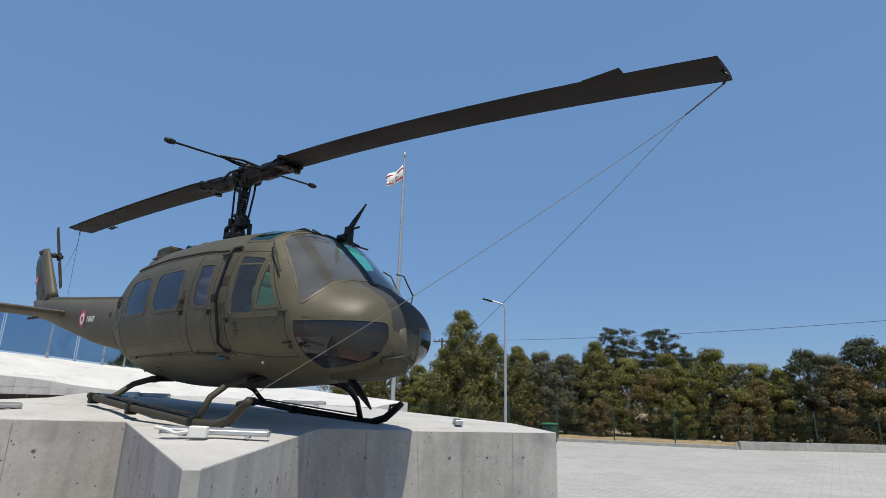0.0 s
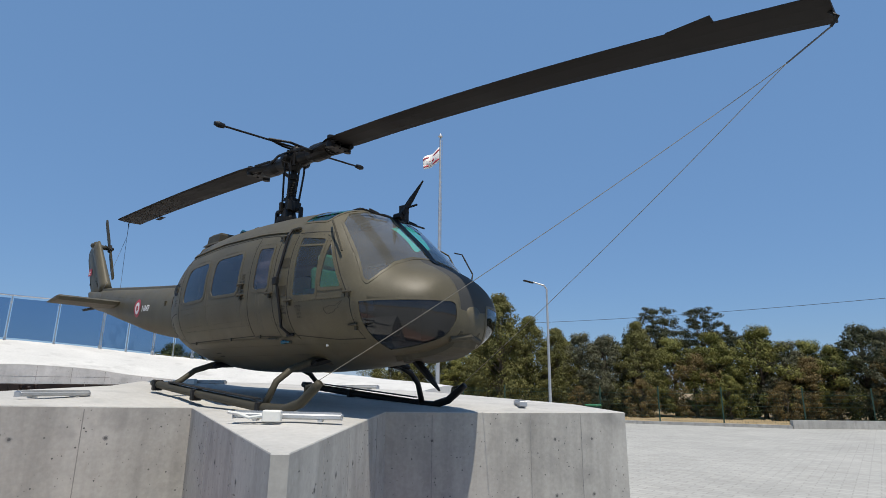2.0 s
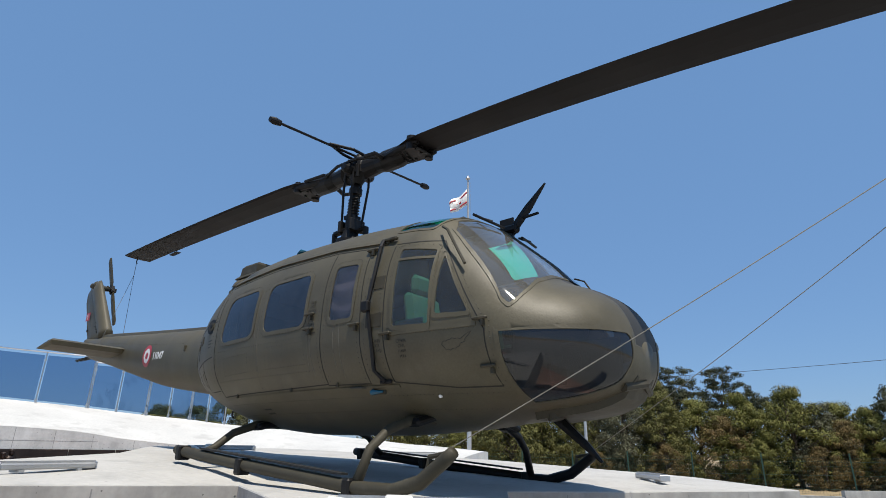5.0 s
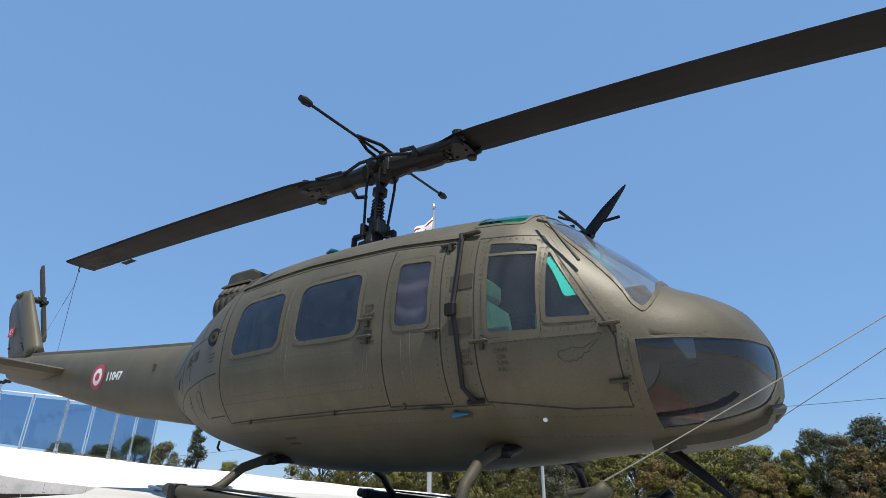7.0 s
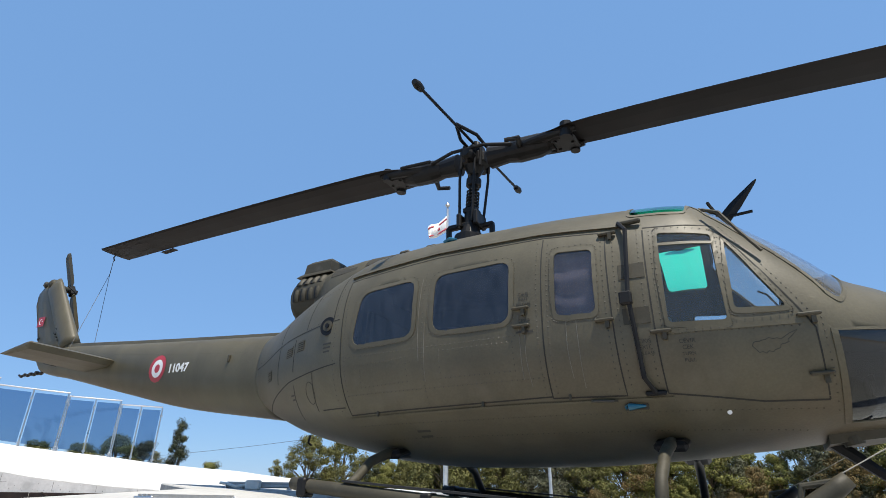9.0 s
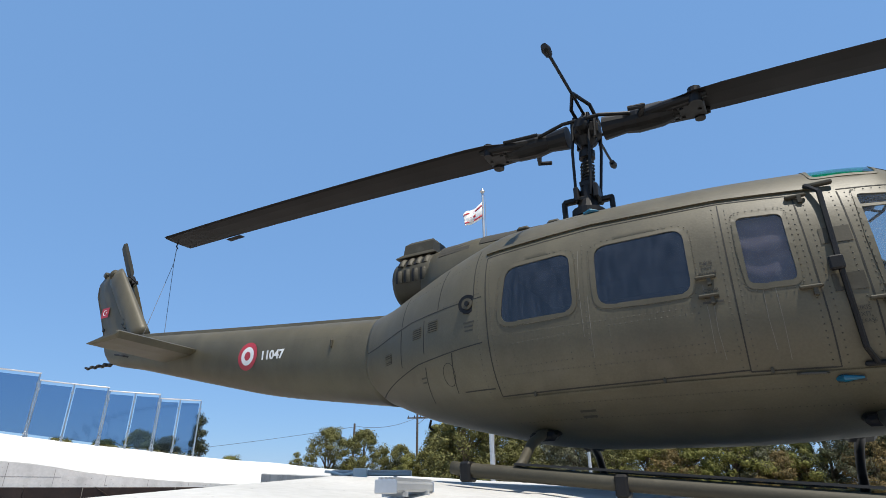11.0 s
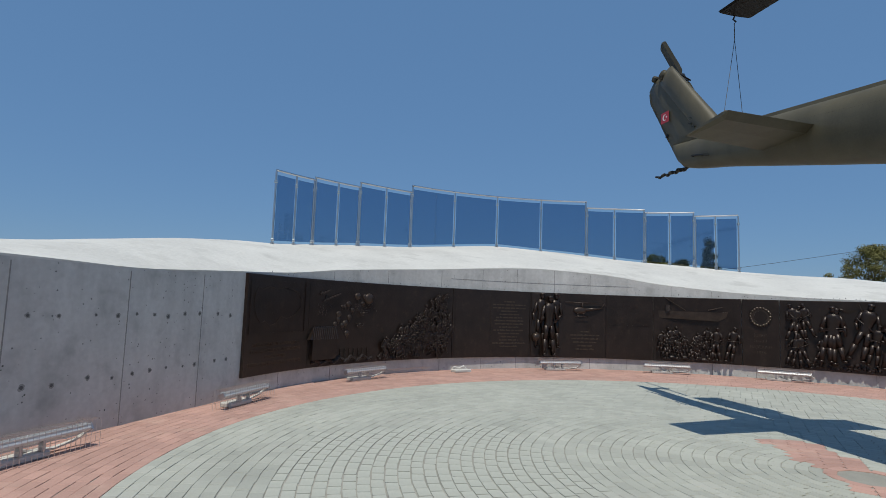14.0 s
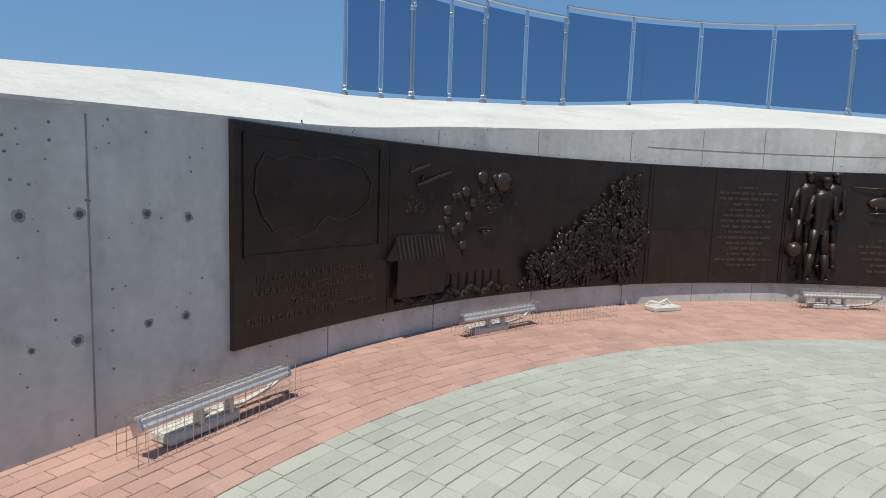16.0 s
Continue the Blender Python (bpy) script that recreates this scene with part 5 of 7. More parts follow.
for u in (-95, -91, -87.5, -85.5, -82, -79.5, -76.5, -74.4, -72.4, -70.3, -68.5, -66.35, -64.5, -61.7, -59.6, 63, 65.5, 68.5, 71, 74, 77, 80, 83, 86):
    for z in (0.69, 1.32):
        p = face_pt(u + random.uniform(-0.15, 0.15), z + random.uniform(-0.02, 0.02))
        n = (front(u, z, 0.1) - front(u, z)).normalized()
        hole(p, n, random.uniform(0.013, 0.022), wall)
bm = bmesh.new()
for k in range(420):
    u = random.choice((random.uniform(-100, -58), random.uniform(62, 100), random.uniform(-57, 61)))
    z = random.uniform(0.1, 1.8) if abs(u - 2) > 60 else random.choice((random.uniform(0.14, 0.39), random.uniform(1.95, 2.0)))
    p = face_pt(u, z)
    n = (front(u, z, 0.1) - front(u, z)).normalized()
    add_rivet(bm, p - n * 0.001, n, random.uniform(0.004, 0.012))
tagged(part("air_holes", bm, HOLE, wall), kind="stuff")

frieze = thing("bronze_frieze", Matrix(), "dark bronze relief frieze along the curved wall", "relief")


def panel(u0, u1, z0=0.41, z1=1.92, proud=0.05, name="panel", parent=None, mat=BRONZE):
    bm = bmesh.new()
    k = max(2, round(abs(u1 - u0) / 1.0))
    rings = []
    for i in range(k + 1):
        u = u0 + (u1 - u0) * i / k
        rings.append([face_pt(u, z0, -0.02), face_pt(u, z0, proud - 0.008), face_pt(u, z0 + 0.008, proud), face_pt(u, z1 - 0.008, proud), face_pt(u, z1, proud - 0.008), face_pt(u, z1, -0.02)])
    add_loft(bm, rings)
    return part(name, bm, mat, parent or frieze)


def lift(z):
    """Heights on the frieze, from a drawing of 0.31 to 1.95 to its place."""
    return 0.41 + (z - 0.31) * 0.92


def relief_m(u, z, proud=0.05):
    """A frame on the wall: x along it to the visitor's right, y up, z towards the visitor."""
    z = lift(z)
    p = face_pt(u, z, proud)
    zax = (front(u, z, 0.1) - front(u, z)).normalized()
    yax = Vector((0, 0, 1))
    xax = yax.cross(zax)
    m = Matrix((xax, yax, zax)).transposed().to_4x4()
    m.translation = p
    return m


def blob(bm, c, r, seg=8):
    ret = bmesh.ops.create_uvsphere(bm, u_segments=seg, v_segments=max(4, seg - 3), radius=1.0)
    bmesh.ops.transform(bm, matrix=Matrix.Translation(c) @ Matrix.Diagonal((*r, 1)), verts=ret["verts"])


def limb(bm, a, b, r0, r1):
    add_tube(bm, [a, b], [r0, r1], 7)


def figure(u, z, h, proud, parent, rnd, gear=True, tilt=0.0, slim=1.0):
    """A plain cast figure of height h with its feet at z."""
    bm = bmesh.new()
    s = h / 1.0
    lean = rnd.uniform(-0.06, 0.06)
    d = 0.05
    blob(bm, (lean, 0.90 * s, d), (0.045 * s, 0.06 * s, 0.05 * s))
    blob(bm, (lean, 0.935 * s, d), (0.056 * s, 0.035 * s, 0.056 * s))
    blob(bm, (lean * 0.8, 0.82 * s, d * 0.7), (0.10 * s, 0.035 * s, 0.045 * s))
    rings = []
    for hh, w in ((0.44, 0.085), (0.50, 0.088), (0.56, 0.078), (0.66, 0.095), (0.76, 0.118), (0.81, 0.105), (0.845, 0.045)):
        rings.append([(lean * hh * 0.8 + w * s * math.cos(t), hh * s, d * 0.8 + 0.55 * w * s * math.sin(t)) for t in [2 * math.pi * q / 10 for q in range(10)]])
    add_loft(bm, rings)
    for sg in (-1, 1):
        f = rnd.uniform(0.02, 0.07) * s
        limb(bm, (sg * 0.045 * s, 0.48 * s, d * 0.7), (sg * (0.05 * s + f * 0.5), 0.26 * s, d * 0.9), 0.056 * s, 0.042 * s)
        limb(bm, (sg * (0.05 * s + f * 0.5), 0.26 * s, d * 0.9), (sg * (0.05 * s + f), 0.03 * s, d * 0.7), 0.048 * s, 0.036 * s)
        blob(bm, (sg * (0.05 * s + f) + 0.015 * s, 0.02 * s, d), (0.05 * s, 0.025 * s, 0.04 * s), 6)
        ex, ey = rnd.uniform(0.15, 0.185) * s, rnd.uniform(0.56, 0.63) * s
        limb(bm, (sg * 0.10 * s + lean * 0.6, 0.79 * s, d * 0.7), (sg * ex, ey, d), 0.036 * s, 0.03 * s)
        limb(bm, (sg * ex, ey, d), (sg * rnd.uniform(0.05, 0.19) * s, rnd.uniform(0.44, 0.62) * s, d * 1.5), 0.03 * s, 0.022 * s)
    if gear:
        a = rnd.uniform(-0.6, 0.6)
        limb(bm, (-0.2 * s * math.cos(a), (0.58 - 0.2 * math.sin(a)) * s, d * 1.6), (0.22 * s * math.cos(a), (0.58 + 0.22 * math.sin(a)) * s, d * 1.6), 0.014 * s, 0.01 * s)
    return part("relief_figure", bm, BRONZE, parent, smooth=True, m=relief_m(u, z, proud - 0.02) @ Matrix.Rotation(tilt, 4, "Z") @ Matrix.Diagonal((slim, 1, slim, 1)))


def letters(u, z, body, size, parent, proud=0.052, mat=None):
    z = lift(z)
    b = text_mesh(body, size * 0.92, 0.004)
    # bend the line to the wall
    k = 180 / math.pi / WALL_R
    for v in b.verts:
        x, y, zz = v.co
        v.co = face_pt(u + x * k, z + y, proud + zz)
    return part("lettering", b, mat or BRONZE_LIT, parent)


def bars(u, z, widths, size, parent, gap):
    k = 180 / math.pi / WALL_R
    for i, w in enumerate(widths):
        zz = lift(z - i * gap)
        x = -w / 2
        j = 0
        while x < w / 2 - 0.02:
            ln = min(0.05 + 0.03 * ((i * 5 + j * 3) % 4), w / 2 - x)
            wall_strip([(u + x * k, zz), (u + (x + ln) * k, zz)], size, 0.056, BRONZE_LIT, "text_bar", parent)
            x += ln + 0.022
            j += 1


# brighter copy of BRONZE: the sunlit letter edges put into the colour
BRONZE_LIT = material("lit_bronze", (0.075, 0.052, 0.038), 0.34, 0.5, vary=0.3, scale=8, fine=60)
# bronze a step paler than the panels, for relief set on them
BRONZE_MID = material("mid_bronze", (0.055, 0.038, 0.029), 0.34, 0.4, vary=0.35, scale=8, fine=60)
rnd = random.Random(7)
def drawn_pt(u, z, proud=0.0):
    return front(u, lift(z), proud)


p1 = panel(-57.2, -45.15)
for a, b in (((-56.6, 0.98), (-46.0, 0.98)), ((-56.6, 1.87), (-46.0, 1.87))):
    frieze_strip([(a[0] + (b[0] - a[0]) * i / 8, a[1]) for i in range(9)], 0.02, 0.062, BRONZE, "map_border", p1)
for u in (-56.6, -46.0):
    frieze_strip([(u, 0.98), (u, 1.87)], 0.02, 0.062, BRONZE, "map_border", p1)
coast = [(-55.8, 1.62), (-55.2, 1.74), (-54.3, 1.70), (-53.0, 1.76), (-51.5, 1.72), (-50.0, 1.76), (-48.6, 1.73), (-47.5, 1.68), (-46.8, 1.56), (-46.9, 1.40), (-48.0, 1.28), (-49.5, 1.22), (-50.6, 1.26), (-51.5, 1.15), (-52.6, 1.10), (-53.6, 1.18), (-54.6, 1.16), (-55.4, 1.28), (-55.9, 1.45), (-55.8, 1.62)]
frieze_strip(coast, 0.012, 0.06, BRONZE_MID, "coast_line", p1)
for i, line in enumerate(("HAREKAT EMRİNİN ALINMASIYLA", "KARA HAVACILIK BİRLİKLERİNDEN", "72 HELİKOPTER", "SİLİFKE OVACIK'A İNTİKAL ETMİŞTİR.")):
    letters(-51.3, 0.80 - 0.105 * i, line, 0.082, p1)

p2 = panel(-45.1, -15.85)
for u, z, r in ((-33.2, 1.62, 0.07), (-35.5, 1.66, 0.045), (-37.3, 1.50, 0.035), (-38.0, 1.46, 0.02), (-38.5, 1.45, 0.02), (-36.5, 1.38, 0.03), (-37.0, 1.24, 0.03), (-37.8, 1.12, 0.035), (-39.2, 1.20, 0.03), (-38.4, 1.08, 0.03), (-39.8, 1.10, 0.03), (-39.9, 0.98, 0.03), (-37.4, 0.92, 0.035), (-34.4, 1.52, 0.025), (-34.0, 1.66, 0.03), (-39.2, 1.30, 0.035)):
    r *= 1.7
    bm = bmesh.new()
    blob(bm, (0, 0, 0.0), (r, r * 0.9, r * 0.5), 12)
    for q in range(4):
        limb(bm, (-r * 0.8 + q * r * 0.53, -r * 0.3, r * 0.2), (0, -r * 1.7, 0.01), 0.003, 0.003)
    part("relief_parachute", bm, BRONZE_MID, p2, smooth=True, m=relief_m(u, z))
bm = bmesh.new()
for k in range(60):
    u, z = rnd.uniform(-36, -31.5), rnd.uniform(1.36, 1.56)
    if k > 30:
        u, z = rnd.uniform(-43.5, -40.5), rnd.uniform(1.28, 1.48)
    blob(bm, drawn_pt(u, z, 0.05), (0.012, 0.012, 0.012), 5)
tagged(part("far_parachutes", bm, BRONZE_MID, p2), kind="stuff")
for u, z, s in ((-42.3, 1.70, 0.12), (-40.8, 1.60, 0.22)):
    bm = bmesh.new()
    limb(bm, (-s * 0.6, -s * 0.12, 0.015), (s * 0.6, s * 0.3, 0.015), 0.018, 0.01)
    limb(bm, (-s, -s * 0.22, 0.02), (s, s * 0.42, 0.02), 0.012, 0.012)
    limb(bm, (-s * 0.7, 0, 0.012), (-s * 0.62, s * 0.25, 0.012), 0.012, 0.008)
    part("relief_aeroplane", bm, BRONZE_MID, p2, m=relief_m(u, z))


def relief_helicopter(u, z, s, parent):
    bm = bmesh.new()
    blob(bm, (-0.25 * s, 0, 0.02), (0.34 * s, 0.17 * s, 0.09 * s), 12)
    limb(bm, (0, 0.04 * s, 0.03), (0.85 * s, 0.14 * s, 0.02), 0.09 * s, 0.03 * s)
    limb(bm, (0.8 * s, 0.12 * s, 0.02), (0.95 * s, 0.36 * s, 0.02), 0.03 * s, 0.02 * s)
    limb(bm, (-0.15 * s, 0.1 * s, 0.03), (-0.13 * s, 0.36 * s, 0.03), 0.03 * s, 0.02 * s)
    limb(bm, (-1.0 * s, 0.40 * s, 0.035), (0.8 * s, 0.36 * s, 0.035), 0.016 * s, 0.016 * s)
    limb(bm, (-0.55 * s, -0.28 * s, 0.05), (0.1 * s, -0.26 * s, 0.05), 0.018 * s, 0.018 * s)
    for x in (-0.4, -0.1):
        limb(bm, (x * s, -0.1 * s, 0.05), (x * s, -0.27 * s, 0.05), 0.014 * s, 0.014 * s)
    part("relief_helicopter", bm, BRONZE_MID, parent, smooth=True, m=relief_m(u, z))


relief_helicopter(-34.4, 1.32, 0.14, p2)
relief_helicopter(-35.0, 1.06, 0.12, p2)
# farmhouse
hm = relief_m(-42.2, 0.46) @ Matrix.Diagonal((1.3, 1.2, 1, 1))
bm = box((0, 0.14, 0.03), (0.46, 0.30, 0.07))
house = part("relief_house", bm, BRONZE, p2, m=hm)
bm = bmesh.new()
add_loft(bm, [[(-0.30, 0.28, 0.0), (-0.30, 0.28, 0.085), (-0.18, 0.46, 0.03), (-0.18, 0.46, 0.0)], [(0.26, 0.28, 0.0), (0.26, 0.28, 0.085), (0.24, 0.46, 0.03), (0.24, 0.46, 0.0)]])
part("relief_roof", bm, BRONZE, house)
for k in range(12):
    part("roof_tile", box((-0.22 + 0.04 * k, 0.365, 0.062), (0.014, 0.17, 0.02), Matrix.Rotation(-0.3, 4, "X")), BRONZE_MID, house)
bm = bmesh.new()
for k in range(46):
    u = -44 + 12 * k / 46
    blob(bm, drawn_pt(u, 0.40 + 0.04 * math.sin(k * 0.7) + 0.01 * (k % 3), 0.05), (0.05, 0.05, 0.035), 6)
tagged(part("relief_ground", bm, BRONZE, p2), kind="stuff")
for k in range(8):
    part("relief_post", tube([drawn_pt(-39.5 + 0.9 * k, 0.42, 0.06), drawn_pt(-39.5 + 0.9 * k, 0.62, 0.06)], 0.01, 6), BRONZE, p2)
# a dense crowd in rising rows
for k in range(120):
    t = rnd.random() ** 0.7
    u = -30.5 + 13.4 * t
    top_ = 0.5 + 1.25 * min(1.0, (t * 1.15) ** 1.15)
    z = 0.33 + (top_ - 0.5) * rnd.random()
    h = rnd.uniform(0.24, 0.34) if z > 0.8 else rnd.uniform(0.3, 0.46)
    figure(u, z, h, 0.055 + 0.02 * (1.8 - z) + rnd.uniform(0, 0.012), p2, rnd, rnd.random() < 0.6, rnd.uniform(-0.55, 0.45))
bm = bmesh.new()
for k in range(150):
    t = rnd.random()
    u = -31 + 14 * t
    z = 0.36 + rnd.random() ** 1.5 * 1.35 * min(1, t * 1.2 + 0.05)
    blob(bm, drawn_pt(u, z, 0.055), (rnd.uniform(0.015, 0.05), rnd.uniform(0.015, 0.05), rnd.uniform(0.02, 0.045)), 6)
tagged(part("relief_ground", bm, BRONZE, p2), kind="stuff")

p3 = panel(-15.75, -0.05)
frieze_strip([(-15.2 + i, 1.09) for i in range(8)], 0.012, 0.056, BRONZE, "panel_seam", p3)
for u in (-15.3, -7.9):
    frieze_strip([(u, 0.36), (u, 1.90)], 0.014, 0.056, BRONZE, "panel_seam", p3)
bars(-4.2, 1.68, [0.28, 0.85, 0.85, 0.42, 0.5, 0.68, 0.76, 0.72, 0.5, 0.82, 0.54, 0.42, 0.5, 0.84, 0.46], 0.03, p3, 0.079)
p4 = panel(0.05, 14.9)
panel(0.3, 6.6, 0.43, 1.90, 0.062, "statue_ground", p4)
figure(2.1, 0.55, 1.33, 0.055, p4, rnd, False, 0, 0.82)
figure(4.9, 0.55, 1.33, 0.055, p4, rnd, False, 0, 0.82)
figure(3.5, 0.36, 1.44, 0.13, p4, rnd, False, 0, 0.86)
part("relief_helmet", (lambda b: (blob(b, (0, 0, 0.08), (0.10, 0.10, 0.09), 12), b)[1])(bmesh.new()), BRONZE_MID, p4, smooth=True, m=relief_m(1.0, 0.82))
relief_helicopter(10.9, 1.52, 0.50, p4)
bars(10.9, 0.98, [0.2, 0.72, 0.66, 0.58, 0.34, 0.44], 0.032, p4, 0.09)
p5 = panel(15.0, 23.65)
frieze_strip([(15.3 + i, 1.18) for i in range(9)], 0.014, 0.056, BRONZE, "panel_seam", p5)
p6 = panel(23.75, 38.75)
bm = bmesh.new()
add_loft(bm, [[(-0.95, 0.16, 0), (-0.95, 0.16, 0.03), (-0.85, 0.0, 0.03), (-0.85, 0, 0)], [(0.7, 0.16, 0), (0.7, 0.16, 0.06), (0.6, -0.05, 0.06), (0.6, -0.05, 0)], [(1.0, 0.24, 0), (1.0, 0.24, 0.03), (0.9, 0.1, 0.03), (0.9, 0.1, 0)]])
limb(bm, (-0.5, 0.16, 0.03), (-0.5, 0.3, 0.03), 0.06, 0.05)
limb(bm, (-0.1, 0.18, 0.03), (-0.6, 0.5, 0.03), 0.012, 0.008)
limb(bm, (0.4, 0.2, 0.03), (0.7, 0.28, 0.03), 0.015, 0.01)
part("relief_ship", bm, BRONZE_MID, p6, m=relief_m(30.2, 1.42))
for k in range(16):
    figure(24.8 + k * 0.62 + rnd.uniform(-0.2, 0.2), rnd.uniform(0.36, 0.62), rnd.uniform(0.42, 0.66), rnd.uniform(0.055, 0.075), p6, rnd, True, rnd.uniform(-0.35, 0.35))
for k in range(9):
    blob_m = relief_m(26 + k * 1.1, 0.38 + 0.03 * (k % 2), 0.05)
    b = bmesh.new()
    blob(b, (0, 0, 0), (0.12, 0.05, 0.05), 8)
    part("relief_rock", b, BRONZE, p6, smooth=True, m=blob_m)
figure(34.4, 0.37, 0.80, 0.10, p6, rnd)
figure(36.4, 0.37, 0.84, 0.09, p6, rnd, True, -0.25)
p7 = panel(38.85, 44.65, proud=0.056)
em = part("emblem", tube([drawn_pt(41.75, 1.52, 0.04), drawn_pt(41.75, 1.52, 0.085)], 0.22, 28), BRONZE_MID, p7)
for k in range(20):
    a = 2 * math.pi * k / 20
    part("emblem_bead", box(drawn_pt(41.75, 1.52, 0.075) + Vector((0, 0, 0.2 * math.sin(a))) + (front(42.75, 1.5) - front(41.75, 1.5)).normalized() * 0.2 * math.cos(a), (0.05, 0.05, 0.05), bevel=0.012), BRONZE_MID, em)
part("emblem_disc", tube([drawn_pt(41.75, 1.52, 0.08), drawn_pt(41.75, 1.52, 0.10)], 0.13, 24), BRONZE, em)
for i, line in enumerate(("KIBRIS", "BARIŞ", "HAREKATI", "-1974-")):
    letters(41.75, 1.06 - 0.14 * i, line, 0.105, p7, 0.058)
p8 = panel(44.75, 61.7)
for k, (u, z, h) in enumerate(((46.2, 0.95, 0.85), (47.9, 1.0, 0.85), (49.3, 1.05, 0.8), (46.0, 0.36, 0.75), (48.4, 0.33, 0.8), (51.3, 0.50, 1.25), (53.0, 0.52, 1.25), (55.4, 0.60, 1.28), (57.6, 0.5, 0.9), (60.0, 0.42, 1.36), (50.0, 0.40, 0.7))):
    figure(u, z, h, 0.08, p8, rnd, True, rnd.uniform(-0.3, 0.3))
bm = bmesh.new()
rings = []
for i in range(13):
    t = i / 12
    rings.append([drawn_pt(53.2 + 5.6 * t, 1.78 - 0.05 * t - 0.45 * t * s2, 0.055 + 0.02 * math.sin(7 * t + 2 * s2)) for s2 in (0, 0.4, 0.8, 1.2)])
add_loft(bm, rings, closed=False)
part("relief_flag", bm, BRONZE, p8, smooth=True)
part("relief_flagpole", tube([drawn_pt(56.0, 1.9, 0.09), drawn_pt(59.0, 0.8, 0.09)], 0.012, 6), BRONZE_MID, p8)
bm = bmesh.new()
for k in range(60):
    blob(bm, drawn_pt(rnd.uniform(45.5, 61), rnd.uniform(0.34, 0.5), 0.055), (rnd.uniform(0.03, 0.08), rnd.uniform(0.02, 0.05), 0.035), 6)
tagged(part("relief_ground", bm, BRONZE, p8), kind="stuff")

# ---- glass screens on the back edge ----
GU = [-48.2, -44.1, -40.4, -35.6, -31.2, -25.7, -20.4, -11.3, -2.4, 6.6, 15.7, 21.1, 26.8, 31.3, 35.7, 39.3, 43.1]
GROUPS = [(0, 2, 4.37, 4.42), (2, 4, 4.48, 4.53), (4, 6, 4.65, 4.68), (6, 10, 4.87, 4.95), (10, 12, 4.76, 4.74), (12, 14, 4.65, 4.65), (14, 16, 4.53, 4.53)]


def screen_pt(u, z):
    return back(u, z, -0.10)


for i0, i1, za, zb in GROUPS:
    scr = thing("glass_screen", Matrix(), "blue tinted glass screen between steel posts", "glass screen", "glass screens along the wall")

    def top(u):
        t = (u - GU[i0]) / (GU[i1] - GU[i0])
        return za + (zb - za) * t

    for j in range(i0, i1 + 1):
        u = GU[j] + (0.16 if j == i0 and i0 else 0) - (0.16 if j == i1 and i1 < 16 else 0)
        b, t = screen_pt(u, BACK_Z(u) - 0.06), screen_pt(u, top(u) - 0.03)
        bm = bmesh.new()
        add_tube(bm, [b, t], 0.022, 8)
        post = part("post", bm, STEEL, scr)
        for f in (0.08, 0.86):
            q = b.lerp(t, f)
            part("clamp", box(q, (0.07, 0.07, 0.06), bevel=0.01), STEEL, post)
        part("foot", tube([b + Vector((0, 0, 0.04)), b + Vector((0, 0, 0.075))], 0.045, 10), STEEL, post)
    ends = [GU[i0] + (GU[i1] - GU[i0]) * k / 8 for k in range(9)]
    part("rail", tube([screen_pt(u, top(u)) for u in ends], 0.024, 8), STEEL, scr)
    for j in range(i0, i1):
        a, b = GU[j] + 0.3, GU[j + 1] - 0.3
        bm = bmesh.new()
        rings = []
        for k in range(5):
            u = a + (b - a) * k / 4
            p = screen_pt(u, 0)
            n = (back(u, 0, 1) - back(u, 0)).normalized() * 0.005
            z0, z1 = BACK_Z(u) + 0.05, top(u) - 0.10
            rings.append([(p.x - n.x, p.y - n.y, z0), (p.x + n.x, p.y + n.y, z0), (p.x + n.x, p.y + n.y, z1), (p.x - n.x, p.y - n.y, z1)])
        add_loft(bm, rings)
        pane = part("pane", bm, BLUE_GLASS, scr)
        pane.visible_shadow = False


